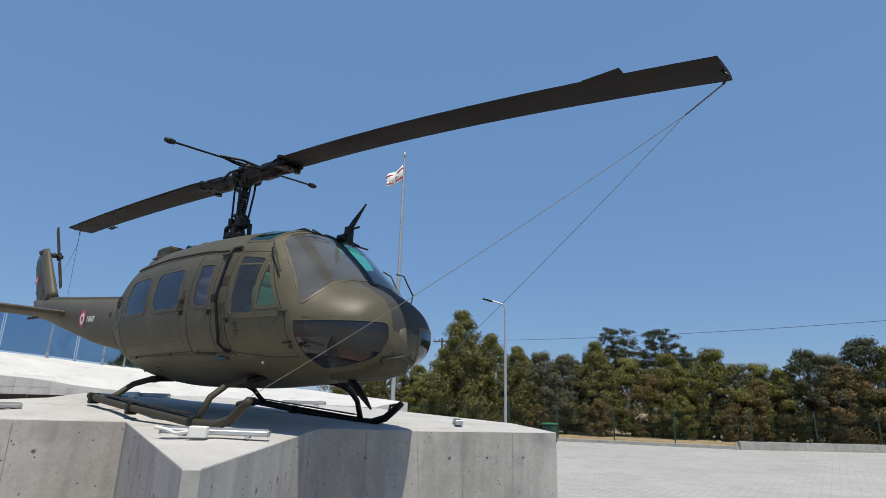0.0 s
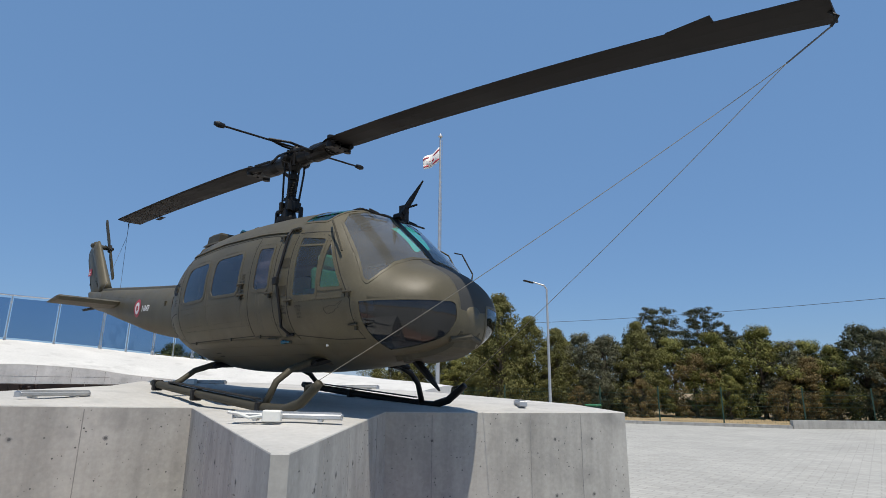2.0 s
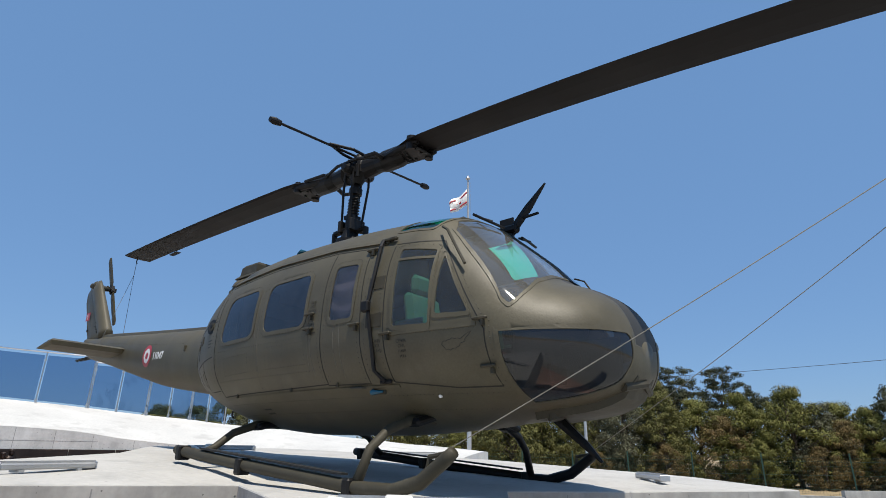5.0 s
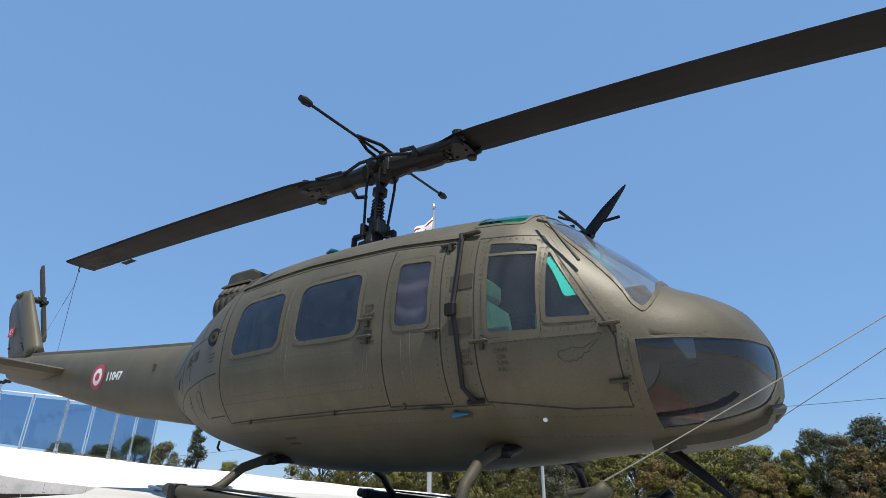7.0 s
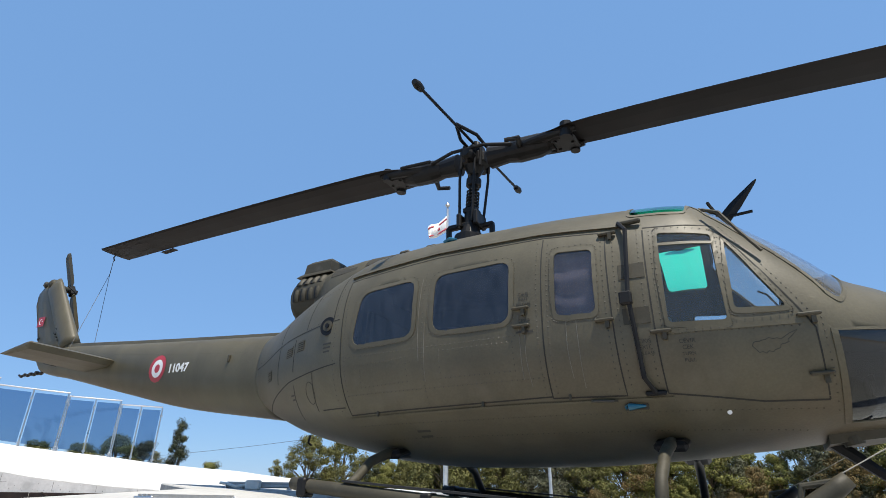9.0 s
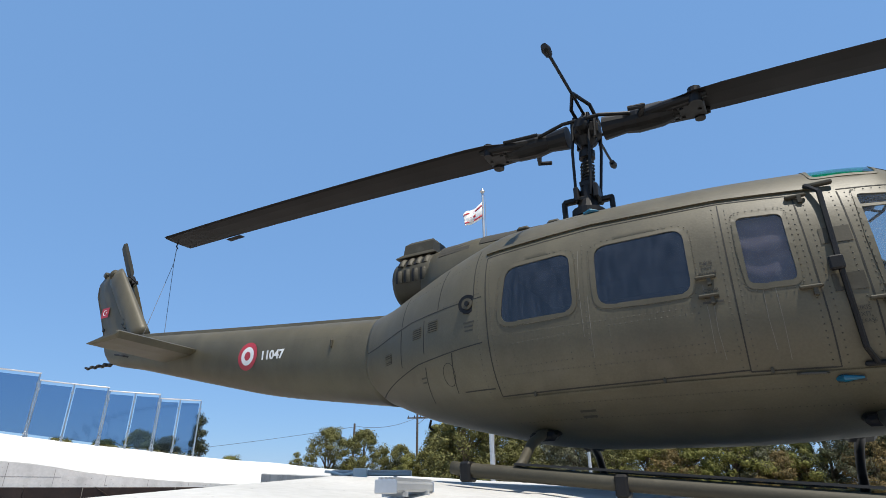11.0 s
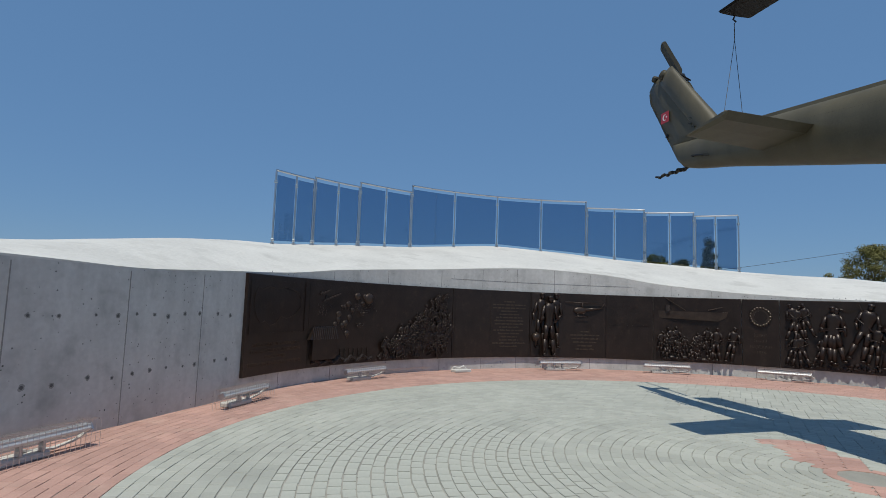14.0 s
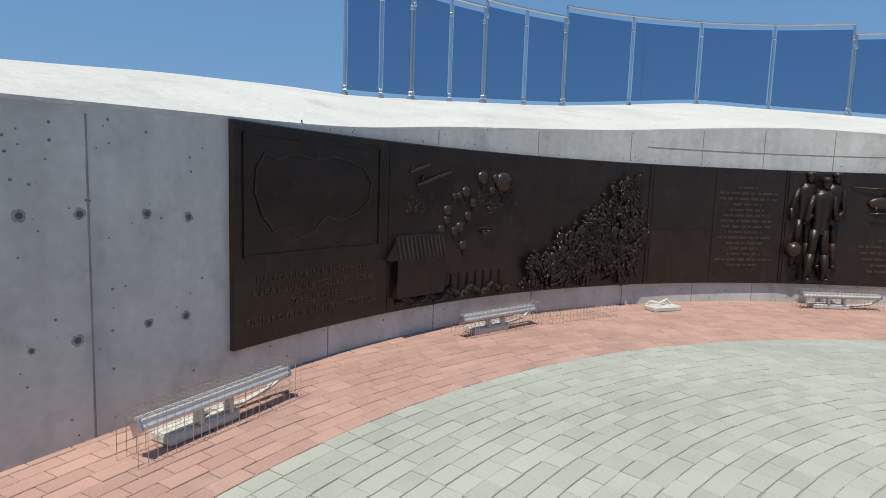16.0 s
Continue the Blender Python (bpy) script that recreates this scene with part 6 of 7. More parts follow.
# ---- lamps in cages along the wall, lamps on the pedestal ----
def bar_lamp(m, label, cage=True, length=1.0, cable=True):
    t = thing("bar_lamp", m, label, "floodlight", "bar lamps")
    L = length
    bm = box((0, 0, 0.17), (L, 0.075, 0.055), Matrix.Rotation(0.5, 4, "X"), bevel=0.012)
    body = part("lamp_body", bm, ALU, t)
    for k in range(3):
        part("lamp_fin", box((0, -0.028 + 0.028 * k, 0.205), (L * 0.98, 0.008, 0.015)), ALU, body)
    for sg in (-1, 1):
        part("end_cap", box((sg * L / 2, 0, 0.17), (0.014, 0.09, 0.07), Matrix.Rotation(0.5, 4, "X"), bevel=0.004), STEEL, body)
    part("foot_block", box((0.1, -0.07, 0.03), (0.46, 0.17, 0.06), bevel=0.012), TOPWHITE, t)
    for sg in (-1, 1):
        part("bracket", box((0.05 + sg * 0.1, 0, 0.12), (0.03, 0.05, 0.11)), GALV, t)
    if cable:
        part("cable", tube([(-L / 2 + 0.02, -0.05, 0.16), (-L / 2 - 0.05, -0.07, 0.12), (-L / 2 + 0.05, -0.1, 0.06), (-0.25, -0.11, 0.03), (0.0, -0.1, 0.06), (0.1, -0.06, 0.1)], 0.016, 7), PVC, t)
    if cage:
        bm = bmesh.new()
        W, H = 0.085, 0.25
        n = round(L * 1.1 / 0.05)
        for k in range(n + 1):
            x = -L * 0.55 + L * 1.1 * k / n
            for a, b in (((x, -W, 0.0), (x, -W, H)), ((x, -W, H), (x, W, H)), ((x, W, H), (x, W, 0.0))):
                add_tube(bm, [a, b], 0.002, 3, False)
        for y, z in ((-W, H), (-W, H * 0.66), (-W, H * 0.33), (W, H), (W, H * 0.5), (0, H), (-W * 0.5, H), (W * 0.5, H)):
            add_tube(bm, [(-L * 0.55, y, z), (L * 0.55, y, z)], 0.002, 3, False)
        tagged(part("wire_cage", bm, STEEL, t), kind="stuff")
    return t


def on_wall_floor(u, gap):
    p, q = front(u, 0.0, gap), front(u + 1, 0.0, gap)
    d = (q - p).normalized()
    return Matrix.Translation((p.x, p.y, GZ + 0.03)) @ Matrix.Rotation(math.atan2(d.y, d.x) + math.pi, 4, "Z")


for u, full in ((-83, True), (-60.5, True), (-36, True), (4.9, True), (25.4, True), (45.0, True), (66, True)):
    bar_lamp(on_wall_floor(u, 0.42), "galvanised bar lamp in a wire cage on the paving")
empty_cage = thing("wire_cage", on_wall_floor(-26.5, 0.4), "empty wire cage lying on the paving", "cage")
bm = bmesh.new()
for k in range(21):
    x = -0.5 + 0.05 * k
    for a, b in (((x, -0.13, 0), (x, -0.13, 0.13)), ((x, -0.13, 0.13), (x, 0.13, 0.13)), ((x, 0.13, 0.13), (x, 0.13, 0))):
        add_tube(bm, [a, b], 0.002, 3, False)
for y, z in ((-0.13, 0.13), (-0.13, 0.06), (0, 0.13), (0.13, 0.13), (0.13, 0.06)):
    add_tube(bm, [(-0.5, y, z), (0.5, y, z)], 0.002, 3, False)
part("wire_mesh", bm, STEEL, empty_cage)
blk = thing("lamp_block", on_wall_floor(-15.6, 0.4), "concrete foot with loose cable and no lamp", "block")
part("foot_block", box((0, 0, 0.03), (0.4, 0.2, 0.06), bevel=0.012), TOPWHITE, blk)
part("loose_cable", tube([(-0.15, -0.04, 0.07), (-0.1, -0.05, 0.12), (0.05, 0.0, 0.09), (0.16, -0.03, 0.11), (0.18, -0.08, 0.06)], 0.014, 7), PVC, blk)


def on_ped(x, y, deg):
    return pose(x, y, ped_z(x, y) + 0.002, 0, 0, deg)


def flat_lamp(m, label, L=0.9, boxed=True):
    t = thing("bar_lamp", m, label, "floodlight", "bar lamps on the pedestal")
    body = part("lamp_body", box((0, 0, 0.045), (L, 0.10, 0.05), bevel=0.012), GALV, t)
    for k in range(4):
        part("lamp_fin", box((0, -0.036 + 0.024 * k, 0.077), (L * 0.98, 0.006, 0.016)), GALV, body)
    for sg in (-1, 1):
        part("end_cap", box((sg * L / 2, 0, 0.045), (0.012, 0.105, 0.06), bevel=0.004), STEEL, body)
        part("bracket", box((sg * L * 0.3, 0.0, 0.012), (0.04, 0.12, 0.022)), GALV, t)
    if boxed:
        part("junction_box", box((-0.12, -0.13, 0.05), (0.16, 0.10, 0.10), bevel=0.01), PVC, t)
        part("cable", tube([(-0.2, -0.13, 0.05), (-0.32, -0.12, 0.03), (-0.42, -0.08, 0.06), (-0.52, -0.05, 0.07)], 0.016, 7), PVC, t)
    return t


flat_lamp(on_ped(-4.46, 3.33, 42) @ pose(0, 0, 0.008, 0, 1.0, 0), "galvanised bar lamp with junction box on the white pedestal top", 0.96)
flat_lamp(on_ped(-4.3, 7.25, -54), "galvanised bar lamp standing near the pedestal edge", 0.8, False)
flat_lamp(on_ped(-7.7, 2.55, 105), "galvanised bar lamp lying on the white pedestal top", 0.8, False)
flat_lamp(on_ped(-9.9, 5.6, 30), "galvanised bar lamp near the pedestal corner", 0.9, True)
flat_lamp(on_ped(-8.4, 8.0, 10), "white bar lamp on the far side of the pedestal", 1.0, False)
for k, (a, b) in enumerate(zip(PED, PED[1:] + PED[:1])):
    A, B = Vector(a), Vector(b)
    L = (B - A).length
    if L < 0.5:
        continue
    d = (B - A).normalized()
    nrm = Vector((d.y, -d.x, 0)).normalized()
    for f in ((0.25, 0.5, 0.75) if L > 1.4 else (0.5,)):
        for dz in (0.33, 1.0):
            p = A.lerp(B, f)
            p.z -= dz
            hole(p, nrm, 0.02, ped)
    for f in ((0.34, 0.68) if L > 2 else (0.5,)):
        p = A.lerp(B, f)
        bm = bmesh.new()
        add_loft(bm, [[p + d * 0.005 + nrm * 0.002 - Vector((0, 0, 0.03)), p - d * 0.005 + nrm * 0.002 - Vector((0, 0, 0.03)), p - d * 0.005 - nrm * 0.01 - Vector((0, 0, 0.03)), p + d * 0.005 - nrm * 0.01 - Vector((0, 0, 0.03))],
                      [Vector((q.x, q.y, 0)) for q in (p + d * 0.005 + nrm * 0.002, p - d * 0.005 + nrm * 0.002, p - d * 0.005 - nrm * 0.01, p + d * 0.005 - nrm * 0.01)]])
        part("form_joint", bm, JOINTLINE, ped)
    bm = bmesh.new()
    for q in range(int(L * 45)):
        p = A.lerp(B, random.random())
        p.z -= random.uniform(0.06, 1.3)
        add_rivet(bm, p - nrm * 0.001, nrm, random.choice((0.004, 0.006, 0.006, 0.011)))
    tagged(part("air_holes", bm, HOLE, ped), kind="stuff")


# ---- flagpole, street lamp, poles, fence ----
fp = thing("flagpole", pose(-12.43, 15.8, 0), "tall grey steel flagpole", "flagpole")
part("pole", tube([(0, 0, 0), (0, 0, 6), (0, 0, 11.3)], [0.075, 0.06, 0.035], 12), GALV, fp)
part("finial", tube([(0, 0, 11.3), (0, 0, 11.36), (0, 0, 11.42), (0, 0, 11.5)], [0.05, 0.09, 0.06, 0.01], 12), STEEL, fp)
part("halyard", tube([(0.09, 0, 1.2), (0.09, 0, 11.2)], 0.006, 5), ROPE, fp)
flag = thing("flag", pose(-12.43, 15.8, 10.35, 0, 0, 200) @ Matrix.Diagonal((0.8, 0.8, 0.8, 1)), "white flag with red stripes and red crescent", "flag")


def cloth(x0, x1, z0, z1, off, mat, nm):
    bm = bmesh.new()
    rings = []
    for i in range(15):
        x = x0 + (x1 - x0) * i / 14
        f = x / 1.1
        rings.append([(x * (0.78 - 0.10 * f) + 0.10 * f * z, 0.10 * math.sin(6.5 * x + 1.6 * z) * (0.3 + f) + o * 0.003, z * (1 - 0.25 * f) - 0.42 * f - 0.05 * math.sin(5 * x)) for z, o in ((z0, off), ((z0 + z1) / 2, off), (z1, off), (z1, -off), ((z0 + z1) / 2, -off), (z0, -off))])
    add_loft(bm, rings)
    return part(nm, bm, mat, flag, smooth=True)


cloth(0.05, 1.15, 0.0, 0.76, 1, WHITE, "cloth")
cloth(0.05, 1.15, 0.10, 0.19, 2.2, RED, "stripe")
cloth(0.05, 1.15, 0.57, 0.66, 2.2, RED, "stripe")
cloth(0.42, 0.58, 0.30, 0.46, 2.2, RED, "crescent")
cloth(0.68, 0.76, 0.34, 0.42, 2.2, RED, "star")

sl = thing("street_lamp", pose(-10.85, 21.2, 0, 0, 0, 213), "slim grey street lamp with short arm", "street lamp")
part("pole", tube([(0, 0, 0), (0, 0, 3), (0, 0, 6.0), (0.1, 0, 6.15), (0.55, 0, 6.3)], [0.07, 0.055, 0.04, 0.035, 0.03], 10), GALV, sl)
part("lamp_head", box((0.75, 0, 6.32), (0.45, 0.16, 0.06), Matrix.Rotation(-0.25, 4, "Y"), bevel=0.02), BLACK, sl)
part("base_plate", box((0, 0, 0.02), (0.3, 0.3, 0.04)), GALV, sl)


def utility_pole(x, y, h, arm):
    t = thing("utility_pole", pose(x, y, 0, 0, 0, 25), "weathered dark timber utility pole", "utility pole", "utility poles")
    part("pole", tube([(0, 0, 0), (0, 0, h)], [0.15, 0.10], 9), WOOD, t)
    if arm:
        part("crossarm", box((0, 0.12, h - 0.35), (2.0, 0.1, 0.12)), WOOD, t)
        for k in (-0.9, -0.3, 0.3, 0.9):
            part("insulator", tube([(k, 0.12, h - 0.3), (k, 0.12, h - 0.12)], 0.04, 8), BLACK, t)
        part("brace", tube([(0, 0.12, h - 1.0), (0.7, 0.12, h - 0.4)], 0.02, 5), WOOD, t)
    return t


utility_pole(-33.6, 50.0, 8.7, True)
utility_pole(-38.9, 47.0, 7.8, False)
utility_pole(12.0, 47.0, 8.6, False)
for a, b in (((-33.6, 50, 8.4), (-38.9, 47, 7.6)), ((-33.6, 50, 8.4), (12, 47, 8.4)), ((12, 47, 8.4), (40, 40, 12.0)), ((-38.9, 47, 7.5), (-80, 40, 5.0))):
    w = link("overhead_wire", tube([Vector(a).lerp(Vector(b), k / 12) - Vector((0, 0, 0.5 * 4 * (k / 12) * (1 - k / 12))) for k in range(13)], 0.02, 4), WIRE)
    tagged(w, "thin dark overhead wire between poles", "wire")

FLINE = [(-58, 27.5), (-42, 29.0), (-28, 30.4), (-13, 31.7), (-6.9, 33.0), (-3.4, 34.4), (2.2, 38.9), (20, 48.6), (32, 55)]
fence = thing("fence", Matrix(), "dark green welded mesh fence with posts", "fence")
for (ax_, ay), (bx, by) in zip(FLINE, FLINE[1:]):
    L = math.hypot(bx - ax_, by - ay)
    k = max(1, round(L / 2.9))
    for i in range(k):
        p, q = Vector((ax_, ay, 0)).lerp(Vector((bx, by, 0)), i / k), Vector((ax_, ay, 0)).lerp(Vector((bx, by, 0)), (i + 1) / k)
        part("post", box(p + Vector((0, 0, 1.05)), (0.06, 0.06, 2.1)), FENCE, fence)
        bm = bmesh.new()
        d = (q - p)
        for j in range(30):
            a = p + d * (j / 30)
            add_tube(bm, [a + Vector((0, 0, 0.12)), a + Vector((0, 0, 1.9))], 0.0035, 3, False)
        for z in (0.12, 0.32, 0.52, 0.72, 0.92, 1.12, 1.32, 1.52, 1.72, 1.9):
            add_tube(bm, [p + Vector((0, 0, z)), q + Vector((0, 0, z))], 0.004 if z not in (0.52, 1.12, 1.72) else 0.008, 3, False)
        part("mesh_panel", bm, FENCE, fence)
bm = bmesh.new()
for (a, b), h in ((((-3.9, 33.2), (2.4, 38.2)), 0.52), (((2.4, 38.2), (32, 54)), 0.56), (((-37, 28.5), (-13, 30.8)), 0.28), (((-13, 30.8), (-3.9, 33.2)), 0.28)):
    A, B = Vector((*a, 0)), Vector((*b, 0))
    n = Vector((-(B - A).y, (B - A).x, 0)).normalized() * 0.12
    add_prism(bm, [((A - n).x, (A - n).y), ((B - n).x, (B - n).y), ((B + n).x, (B + n).y), ((A + n).x, (A + n).y)], -0.02, h)
tagged(link("kerb", bm, CONCRETE), "low pale concrete kerb wall before the fence", "kerb", kind="structure")
bin_ = thing("waste_bin", pose(-12.4, 29.2, 0.125), "green plastic waste bin by the fence", "bin")
part("bin_body", box((0, 0, 0.45), (0.6, 0.6, 0.9), bevel=0.05), FENCE, bin_)
part("bin_lid", box((0, 0, 0.95), (0.68, 0.7, 0.10), bevel=0.04), material("green_plastic", (0.03, 0.16, 0.07), 0.4), bin_)


# ---- trees ----
def tree(name, h, spread, low, style, mat, seed, label, leaf=0.2, clumps=70, per=60):
    """A tapered trunk with limbs and a crown of leaf clumps with gaps and an uneven outline."""
    r = random.Random(seed)
    t = thing(name, Matrix(), label, "tree")
    top = Vector((r.uniform(-0.3, 0.3), r.uniform(-0.3, 0.3), h * 0.85))
    bm = tube([(0, 0, -0.1), top * 0.4 + Vector((r.uniform(-0.2, 0.2), 0, 0)), top], [0.035 * h ** 0.9, 0.022 * h ** 0.9, 0.02], 8)
    centres = []
    for k in range(clumps):
        f = r.random()
        if style == "cone":
            z = low + (h - low) * f
            rad = spread * (1 - f) ** 0.8 * r.uniform(0.35, 1.0) + 0.1
        elif style == "spire":
            z = low + (h - low) * f
            rad = spread * (min(1, f * 5 + 0.55) * (1 - f ** 1.6) + 0.08) * math.sqrt(r.uniform(0.2, 1.0))
        elif style == "layer":
            z = low + (h - low) * (round(f * 6) / 6) + r.uniform(-0.5, 0.5)
            rad = spread * (0.35 + 0.65 * math.sin(math.pi * min(1, 0.25 + 0.7 * f))) * math.sqrt(r.random())
        else:
            z = low + (h - low) * f
            rad = spread * math.sqrt(max(0.05, 1 - (2 * f - 0.85) ** 2)) * math.sqrt(r.uniform(0.15, 1.0))
        a = r.uniform(0, 2 * math.pi)
        centres.append(Vector((rad * math.cos(a), rad * math.sin(a), z)))
    for c in centres[::4]:
        s = Vector((0, 0, max(0.3, c.z * 0.65)))
        add_tube(bm, [s, s.lerp(c, 0.6) + Vector((0, 0, 0.1)), c], [0.05, 0.03, 0.012], 5)
    part("trunk", bm, BARK, t)
    vs, fs = [], []
    for c in centres:
        cs = r.uniform(0.45, 1.0) * (0.13 * spread + 0.25)
        flat = 0.45 if style == "layer" else 0.8
        for q in range(per):
            d = Vector((r.gauss(0, 1), r.gauss(0, 1), r.gauss(0, 1))).normalized() * cs * r.uniform(0.55, 1.15)
            p = c + Vector((d.x, d.y, d.z * flat))
            n = (d.normalized() * 1.5 + Vector((r.uniform(-0.8, 0.8), r.uniform(-0.8, 0.8), r.uniform(-0.3, 0.8)))).normalized()
            u = n.orthogonal().normalized()
            a = r.uniform(0, math.pi)
            u = (u * math.cos(a) + n.cross(u) * math.sin(a))
            v = n.cross(u)
            L, W = leaf * r.uniform(0.6, 1.3), leaf * r.uniform(0.25, 0.5)
            i = len(vs)
            vs += [p - u * L * 0.5, p + v * W * 0.5, p + u * L * 0.5 + n * L * 0.1, p - v * W * 0.5]
            fs.append((i, i + 1, i + 2, i + 3))
    me = bpy.data.meshes.new("crown")
    me.from_pydata([tuple(x) for x in vs], [], fs)
    me.materials.append(mat)
    cr = new("crown", me)
    cr.parent = t
    return t


PROTO = {
    "pine": tree("pine_tree", 9.0, 3.1, 0.6, "spire", LEAF_PINE, 1, "broad olive green conifer behind the fence", 0.21, 240, 100),
    "shrub": tree("shrub", 5.4, 2.3, 0.3, "round", LEAF_OAK, 2, "dense yellow-green shrub behind the fence", 0.18, 130, 130),
    "shrub2": tree("shrub", 6.0, 2.4, 0.3, "round", LEAF_DARK, 3, "dark green bushy tree behind the fence", 0.19, 130, 125),
    "olive": tree("olive_tree", 6.0, 2.3, 0.4, "round", LEAF_OLIVE, 14, "feathery grey-green olive tree behind the fence", 0.17, 150, 115),
    "dry": tree("shrub", 4.6, 2.2, 0.2, "round", LEAF_DRY, 4, "brownish dry shrub behind the fence", 0.17, 120, 115),
    "cedar": tree("cedar_tree", 9.6, 2.9, 4.5, "layer", LEAF_DARK, 5, "dark flat-topped cedar rising over the shrubs", 0.20, 150, 100),
    "cypress": tree("cypress_tree", 7.5, 1.25, 0.3, "cone", LEAF_DARK, 6, "slender dark cypress tree", 0.18, 110, 70),
    "round": tree("pine_tree", 7.0, 3.2, 0.9, "round", LEAF_PINE, 8, "rounded stone pine in the distance", 0.20, 150, 125),
}
PLACES = [("pine", -22.6, 36.6, 0.96, 10), ("pine", -24.6, 38.0, 0.68, 230), ("pine", -20.7, 37.6, 0.80, 120), ("pine", -19.0, 38.6, 0.70, 300), ("round", -24.5, 39.5, 0.78, 40), ("olive", -17.6, 38.6, 1.0, 0), ("olive", -15.9, 38.8, 1.03, 80), ("shrub2", -15.0, 42.5, 1.05, 170),
          ("pine", -13.6, 40.5, 0.74, 60), ("cedar", -14.9, 50.0, 0.86, 30), ("cedar", -11.4, 50.6, 0.97, 140), ("shrub", -11.6, 40.6, 1.02, 10), ("dry", -10.2, 40.2, 0.95, 40), ("shrub", -9.2, 41.5, 1.12, 100), ("shrub2", -8.0, 44.0, 1.0, 200),
          ("shrub", -6.4, 42.0, 1.18, 200), ("olive", -5.0, 42.6, 0.92, 20), ("dry", -3.6, 42.4, 0.98, 150), ("shrub", -2.4, 43.0, 0.92, 60), ("shrub2", -0.9, 43.4, 1.05, 240), ("olive", 0.4, 43.2, 1.02, 300), ("dry", 1.2, 42.6, 1.2, 80), ("shrub2", 2.3, 44.4, 1.18, 100), ("shrub", 3.8, 44.4, 1.2, 10), ("dry", 5.0, 44.6, 1.3, 50), ("shrub2", 6.8, 45.5, 1.2, 180),
          ("dry", -13.0, 37.6, 0.62, 10), ("dry", -17.0, 36.6, 0.5, 70), ("shrub", -8.0, 39.6, 0.55, 70), ("dry", -5.0, 40.4, 0.6, 130), ("shrub", -28.5, 38.0, 0.80, 50), ("pine", -26.5, 40.0, 0.72, 75), ("round", -27.5, 43.0, 1.0, 0), ("round", -31.0, 42.5, 0.92, 20), ("round", -35.4, 38.6, 1.14, 90), ("round", -33.2, 40.2, 1.12, 200), ("shrub2", -30.5, 40, 0.72, 10),
          ("shrub", -38.9, 39.0, 0.6, 10), ("cypress", -44.6, 33.6, 1.0, 0), ("shrub", -43.0, 34.6, 0.86, 0), ("dry", -41.8, 35.4, 0.78, 60), ("round", -43.9, 27.9, 1.02, 30), ("round", -45.4, 26.2, 0.9, 160), ("olive", -43.3, 28.4, 1.0, 120), ("round", -46.4, 23.9, 0.9, 0), ("shrub2", -38.6, 43, 0.6, 0), ("shrub", -4.0, 47, 1.05, 0), ("shrub2", -17.5, 44, 1.0, 0), ("shrub", -21.0, 43, 1.15, 77)]
used = set()
for kind_, x, y, s, deg in PLACES:
    if kind_ in ("shrub", "shrub2", "dry", "olive"):
        s, y = s * 0.94, y + 1.2
    m = pose(x, y, 0.08, 0, 0, deg) @ Matrix.Diagonal((s, s, s, 1))
    if kind_ not in used:
        used.add(kind_)
        PROTO[kind_].matrix_basis = m
    else:
        copy_thing(PROTO[kind_], m)
rb = random.Random(12)
for k in range(9):
    x = rb.uniform(-9, 12)
    y = 38.5 + (x + 9) * 0.36 + rb.uniform(0.8, 2)
    bm = bmesh.new()
    bmesh.ops.create_icosphere(bm, subdivisions=2, radius=rb.uniform(0.15, 0.32))
    for v in bm.verts:
        v.co *= 1 + 0.3 * noise.noise(v.co * 5 + Vector((k, 0, 0)))
        v.co.z *= 0.7
    tagged(link("boulder", bm, EARTH, m=pose(x, y, 0.05)), "pale brown stone on the dry bank", "stone", "stones on the bank")

# ---- courtyard paving ----
RING_C = (-11.9, 4.92)
bm = bmesh.new()
k = 72
add_prism(bm, [(RING_C[0] + 8.9 * math.cos(2 * math.pi * i / k), RING_C[1] + 8.9 * math.sin(2 * math.pi * i / k)) for i in range(k)], -0.05, GZ + 0.023)
yard = tagged(link("courtyard_floor", bm, JOINT), "sand bed under the round paved courtyard", "floor", kind="structure")


def in_yard(x, y):
    dx, dy = x - WALL_C[0], y - WALL_C[1]
    ang = math.degrees(math.atan2(dy, dx))
    u = (180 - ang + 180) % 360 - 180
    if -57 <= u <= 108:
        if math.hypot(dx, dy) > WALL_R + 0.05:
            return False
    elif (x + 16.79) * -0.545 - (y + 0.60) * 0.839 > 0.05 and x < -8.0:
        return False
    return not inside([p[:2] for p in PED], x, y)


def in_red(x, y):
    dx, dy = x + 14.06, y - 5.74
    s = dx * 0.93 - dy * 0.37
    w = dx * 0.37 + dy * 0.93
    return 0.9 < s < 4.5 and abs(w) < 0.30


random.seed(9)
shared = {}


def paver_mesh(L, W, mat, key):
    if key not in shared:
        b = bmesh.new()
        add_box(b, (0, 0, -0.006), (W, L, 0.05))
        tops = [v for v in b.verts if v.co.z > 0]
        for v in tops:
            v.co.x *= 1 - 0.008 / W
            v.co.y *= 1 - 0.008 / L
        add_ = [f for f in b.faces if f.normal.z < -0.9]
        bmesh.ops.delete(b, geom=add_, context="FACES")
        me = bpy.data.meshes.new("paver")
        b.to_mesh(me)
        b.free()
        me.materials.append(mat)
        shared[key] = me
    return shared[key]


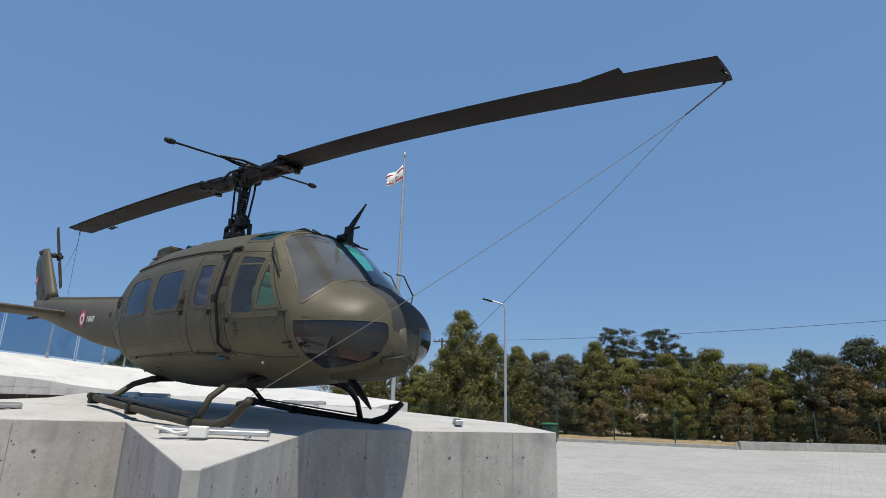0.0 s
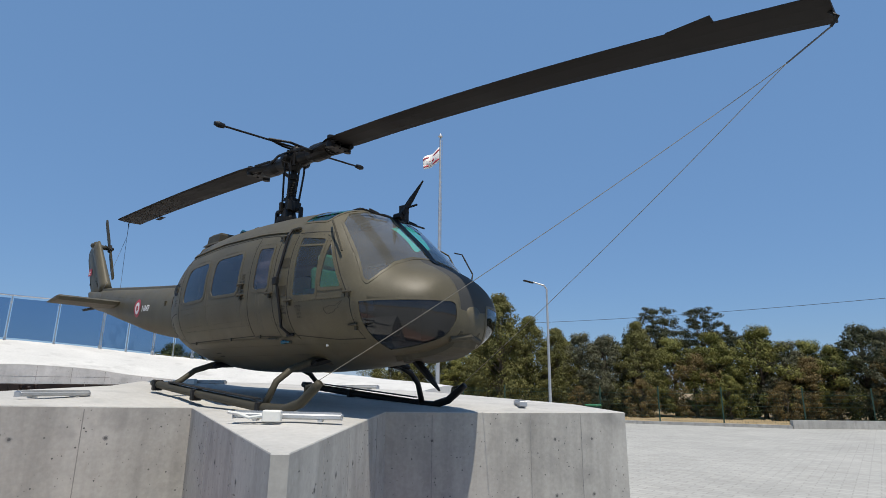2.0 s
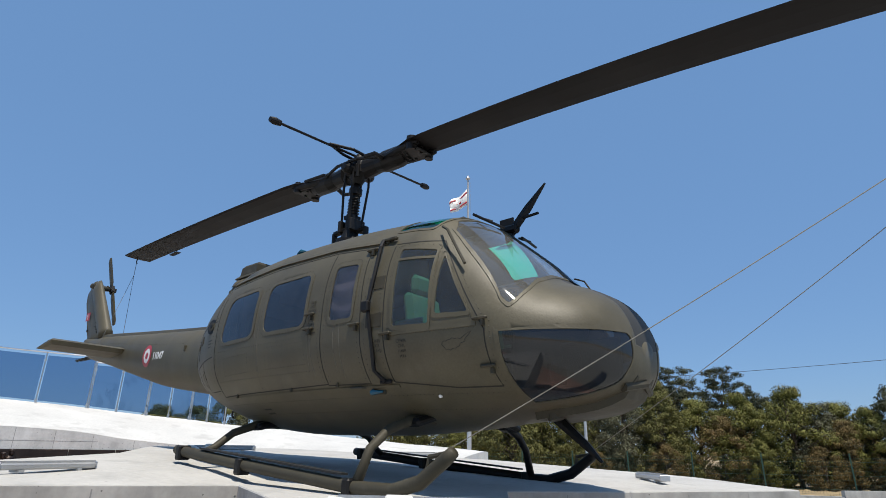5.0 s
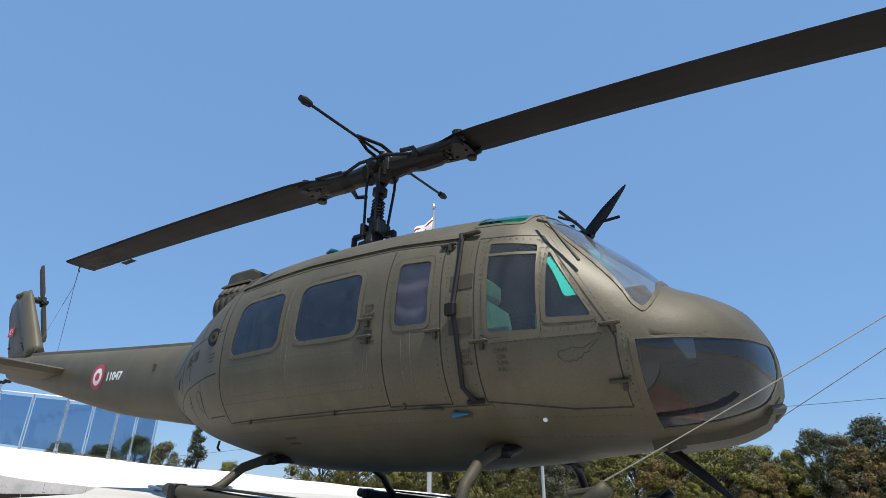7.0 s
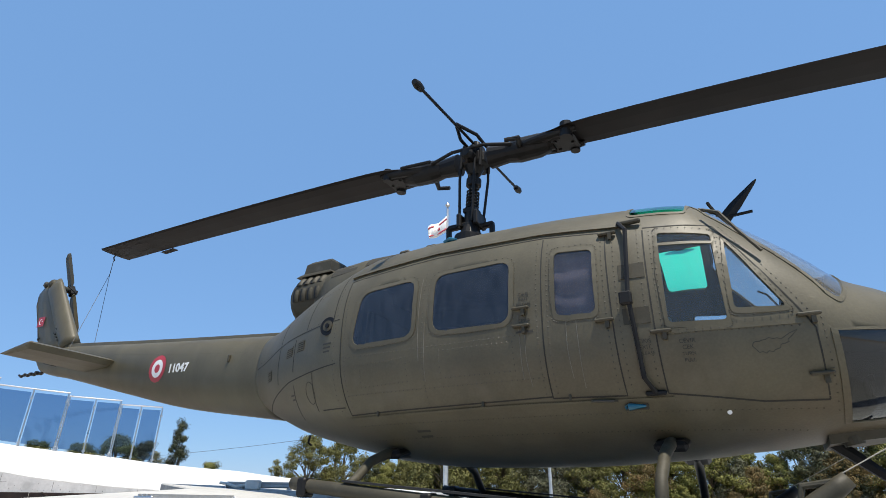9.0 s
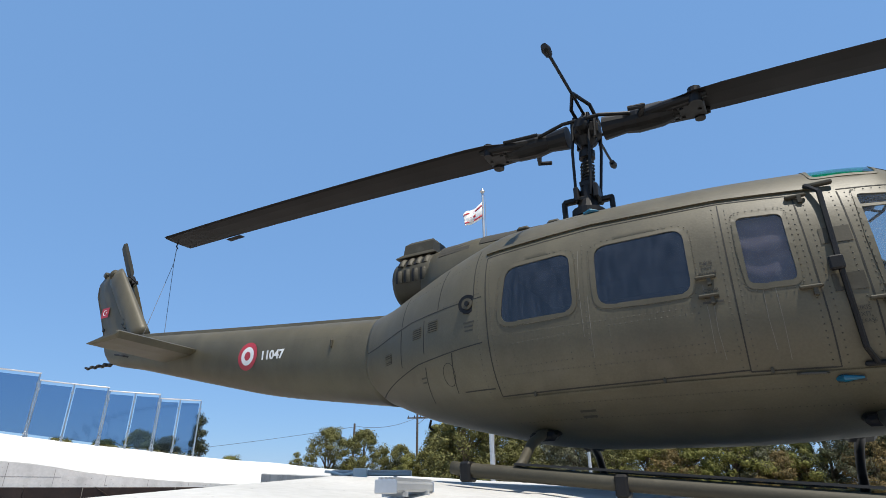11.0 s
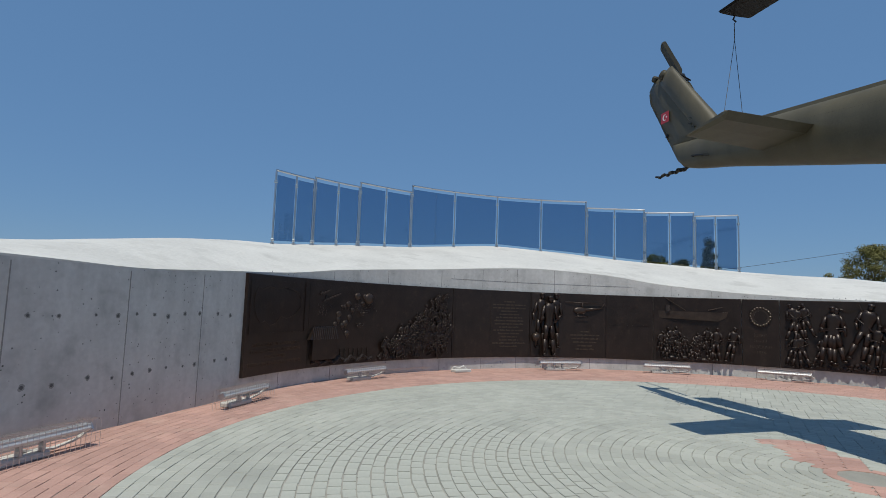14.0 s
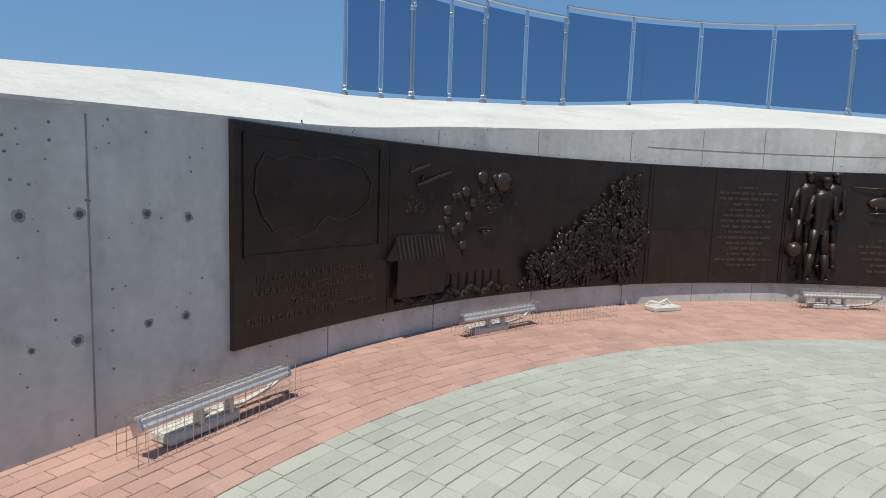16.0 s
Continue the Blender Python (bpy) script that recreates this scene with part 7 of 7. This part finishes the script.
joined = {0: ([], []), 1: ([], [])}
count = 0
RW_G, LEN_G, RW_R, LEN_R = 0.11, 0.178, 0.105, 0.205
rad = 0.25
ring_no = 0
while rad < 8.4:
    red_ring = rad >= 6.3
    rw, ln = (RW_R, LEN_R) if red_ring else (RW_G, LEN_G)
    rc = rad + rw / 2
    n = max(6, int(2 * math.pi * rc / ln))
    for i in range(n):
        a = 2 * math.pi * (i + 0.5 * (ring_no % 2)) / n + random.uniform(-0.004, 0.004) / rc
        off = rc + random.uniform(-0.004, 0.004)
        x, y = RING_C[0] + off * math.cos(a), RING_C[1] + off * math.sin(a)
        if not in_yard(x, y):
            continue
        red = 1 if red_ring or in_red(x, y) else 0
        L, W = 2 * math.pi * rc / n - 0.005, rw - 0.005
        z = GZ + 0.012 + random.uniform(-0.0008, 0.0008)
        if -14.4 < x < -12.0 and -1.0 < y < 2.4 and count < 300 and not red:
            ob = new("paver", paver_mesh(LEN_G - 0.006, W, PAVER, "g"))
            ob.parent = yard
            ob.matrix_basis = pose(x, y, z, random.uniform(-0.2, 0.2), random.uniform(-0.2, 0.2), math.degrees(a) + random.uniform(-0.9, 0.9)) @ Matrix.Diagonal((1, L / (LEN_G - 0.006), 1, 1))
            count += 1
            continue
        vs, fs = joined[red]
        turn = a + random.uniform(-0.015, 0.015)
        ca, sa = math.cos(turn), math.sin(turn)
        b0 = len(vs)
        for zz, sh in ((-0.02, 0.0), (0.0155, 0.0), (0.019, 0.0035)):
            for ex, ey in ((-1, -1), (1, -1), (1, 1), (-1, 1)):
                px, py = ex * (W / 2 - sh), ey * (L / 2 - sh)
                vs.append((x + px * ca - py * sa, y + px * sa + py * ca, z + zz))
        fs.append((b0 + 8, b0 + 9, b0 + 10, b0 + 11))
        for o in (0, 4):
            for q in range(4):
                fs.append((b0 + o + q, b0 + o + (q + 1) % 4, b0 + o + 4 + (q + 1) % 4, b0 + o + 4 + q))
    rad += rw
    ring_no += 1
for red, mat, nm in ((0, PAVER, "grey_pavers"), (1, PAVER_RED, "red_pavers")):
    me = bpy.data.meshes.new(nm)
    me.from_pydata(joined[red][0], [], joined[red][1])
    me.materials.append(mat)
    ob = new(nm, me)
    ob.parent = yard
    tagged(ob, "concentric rings of grey concrete pavers" if not red else "border of red concrete pavers", kind="stuff")
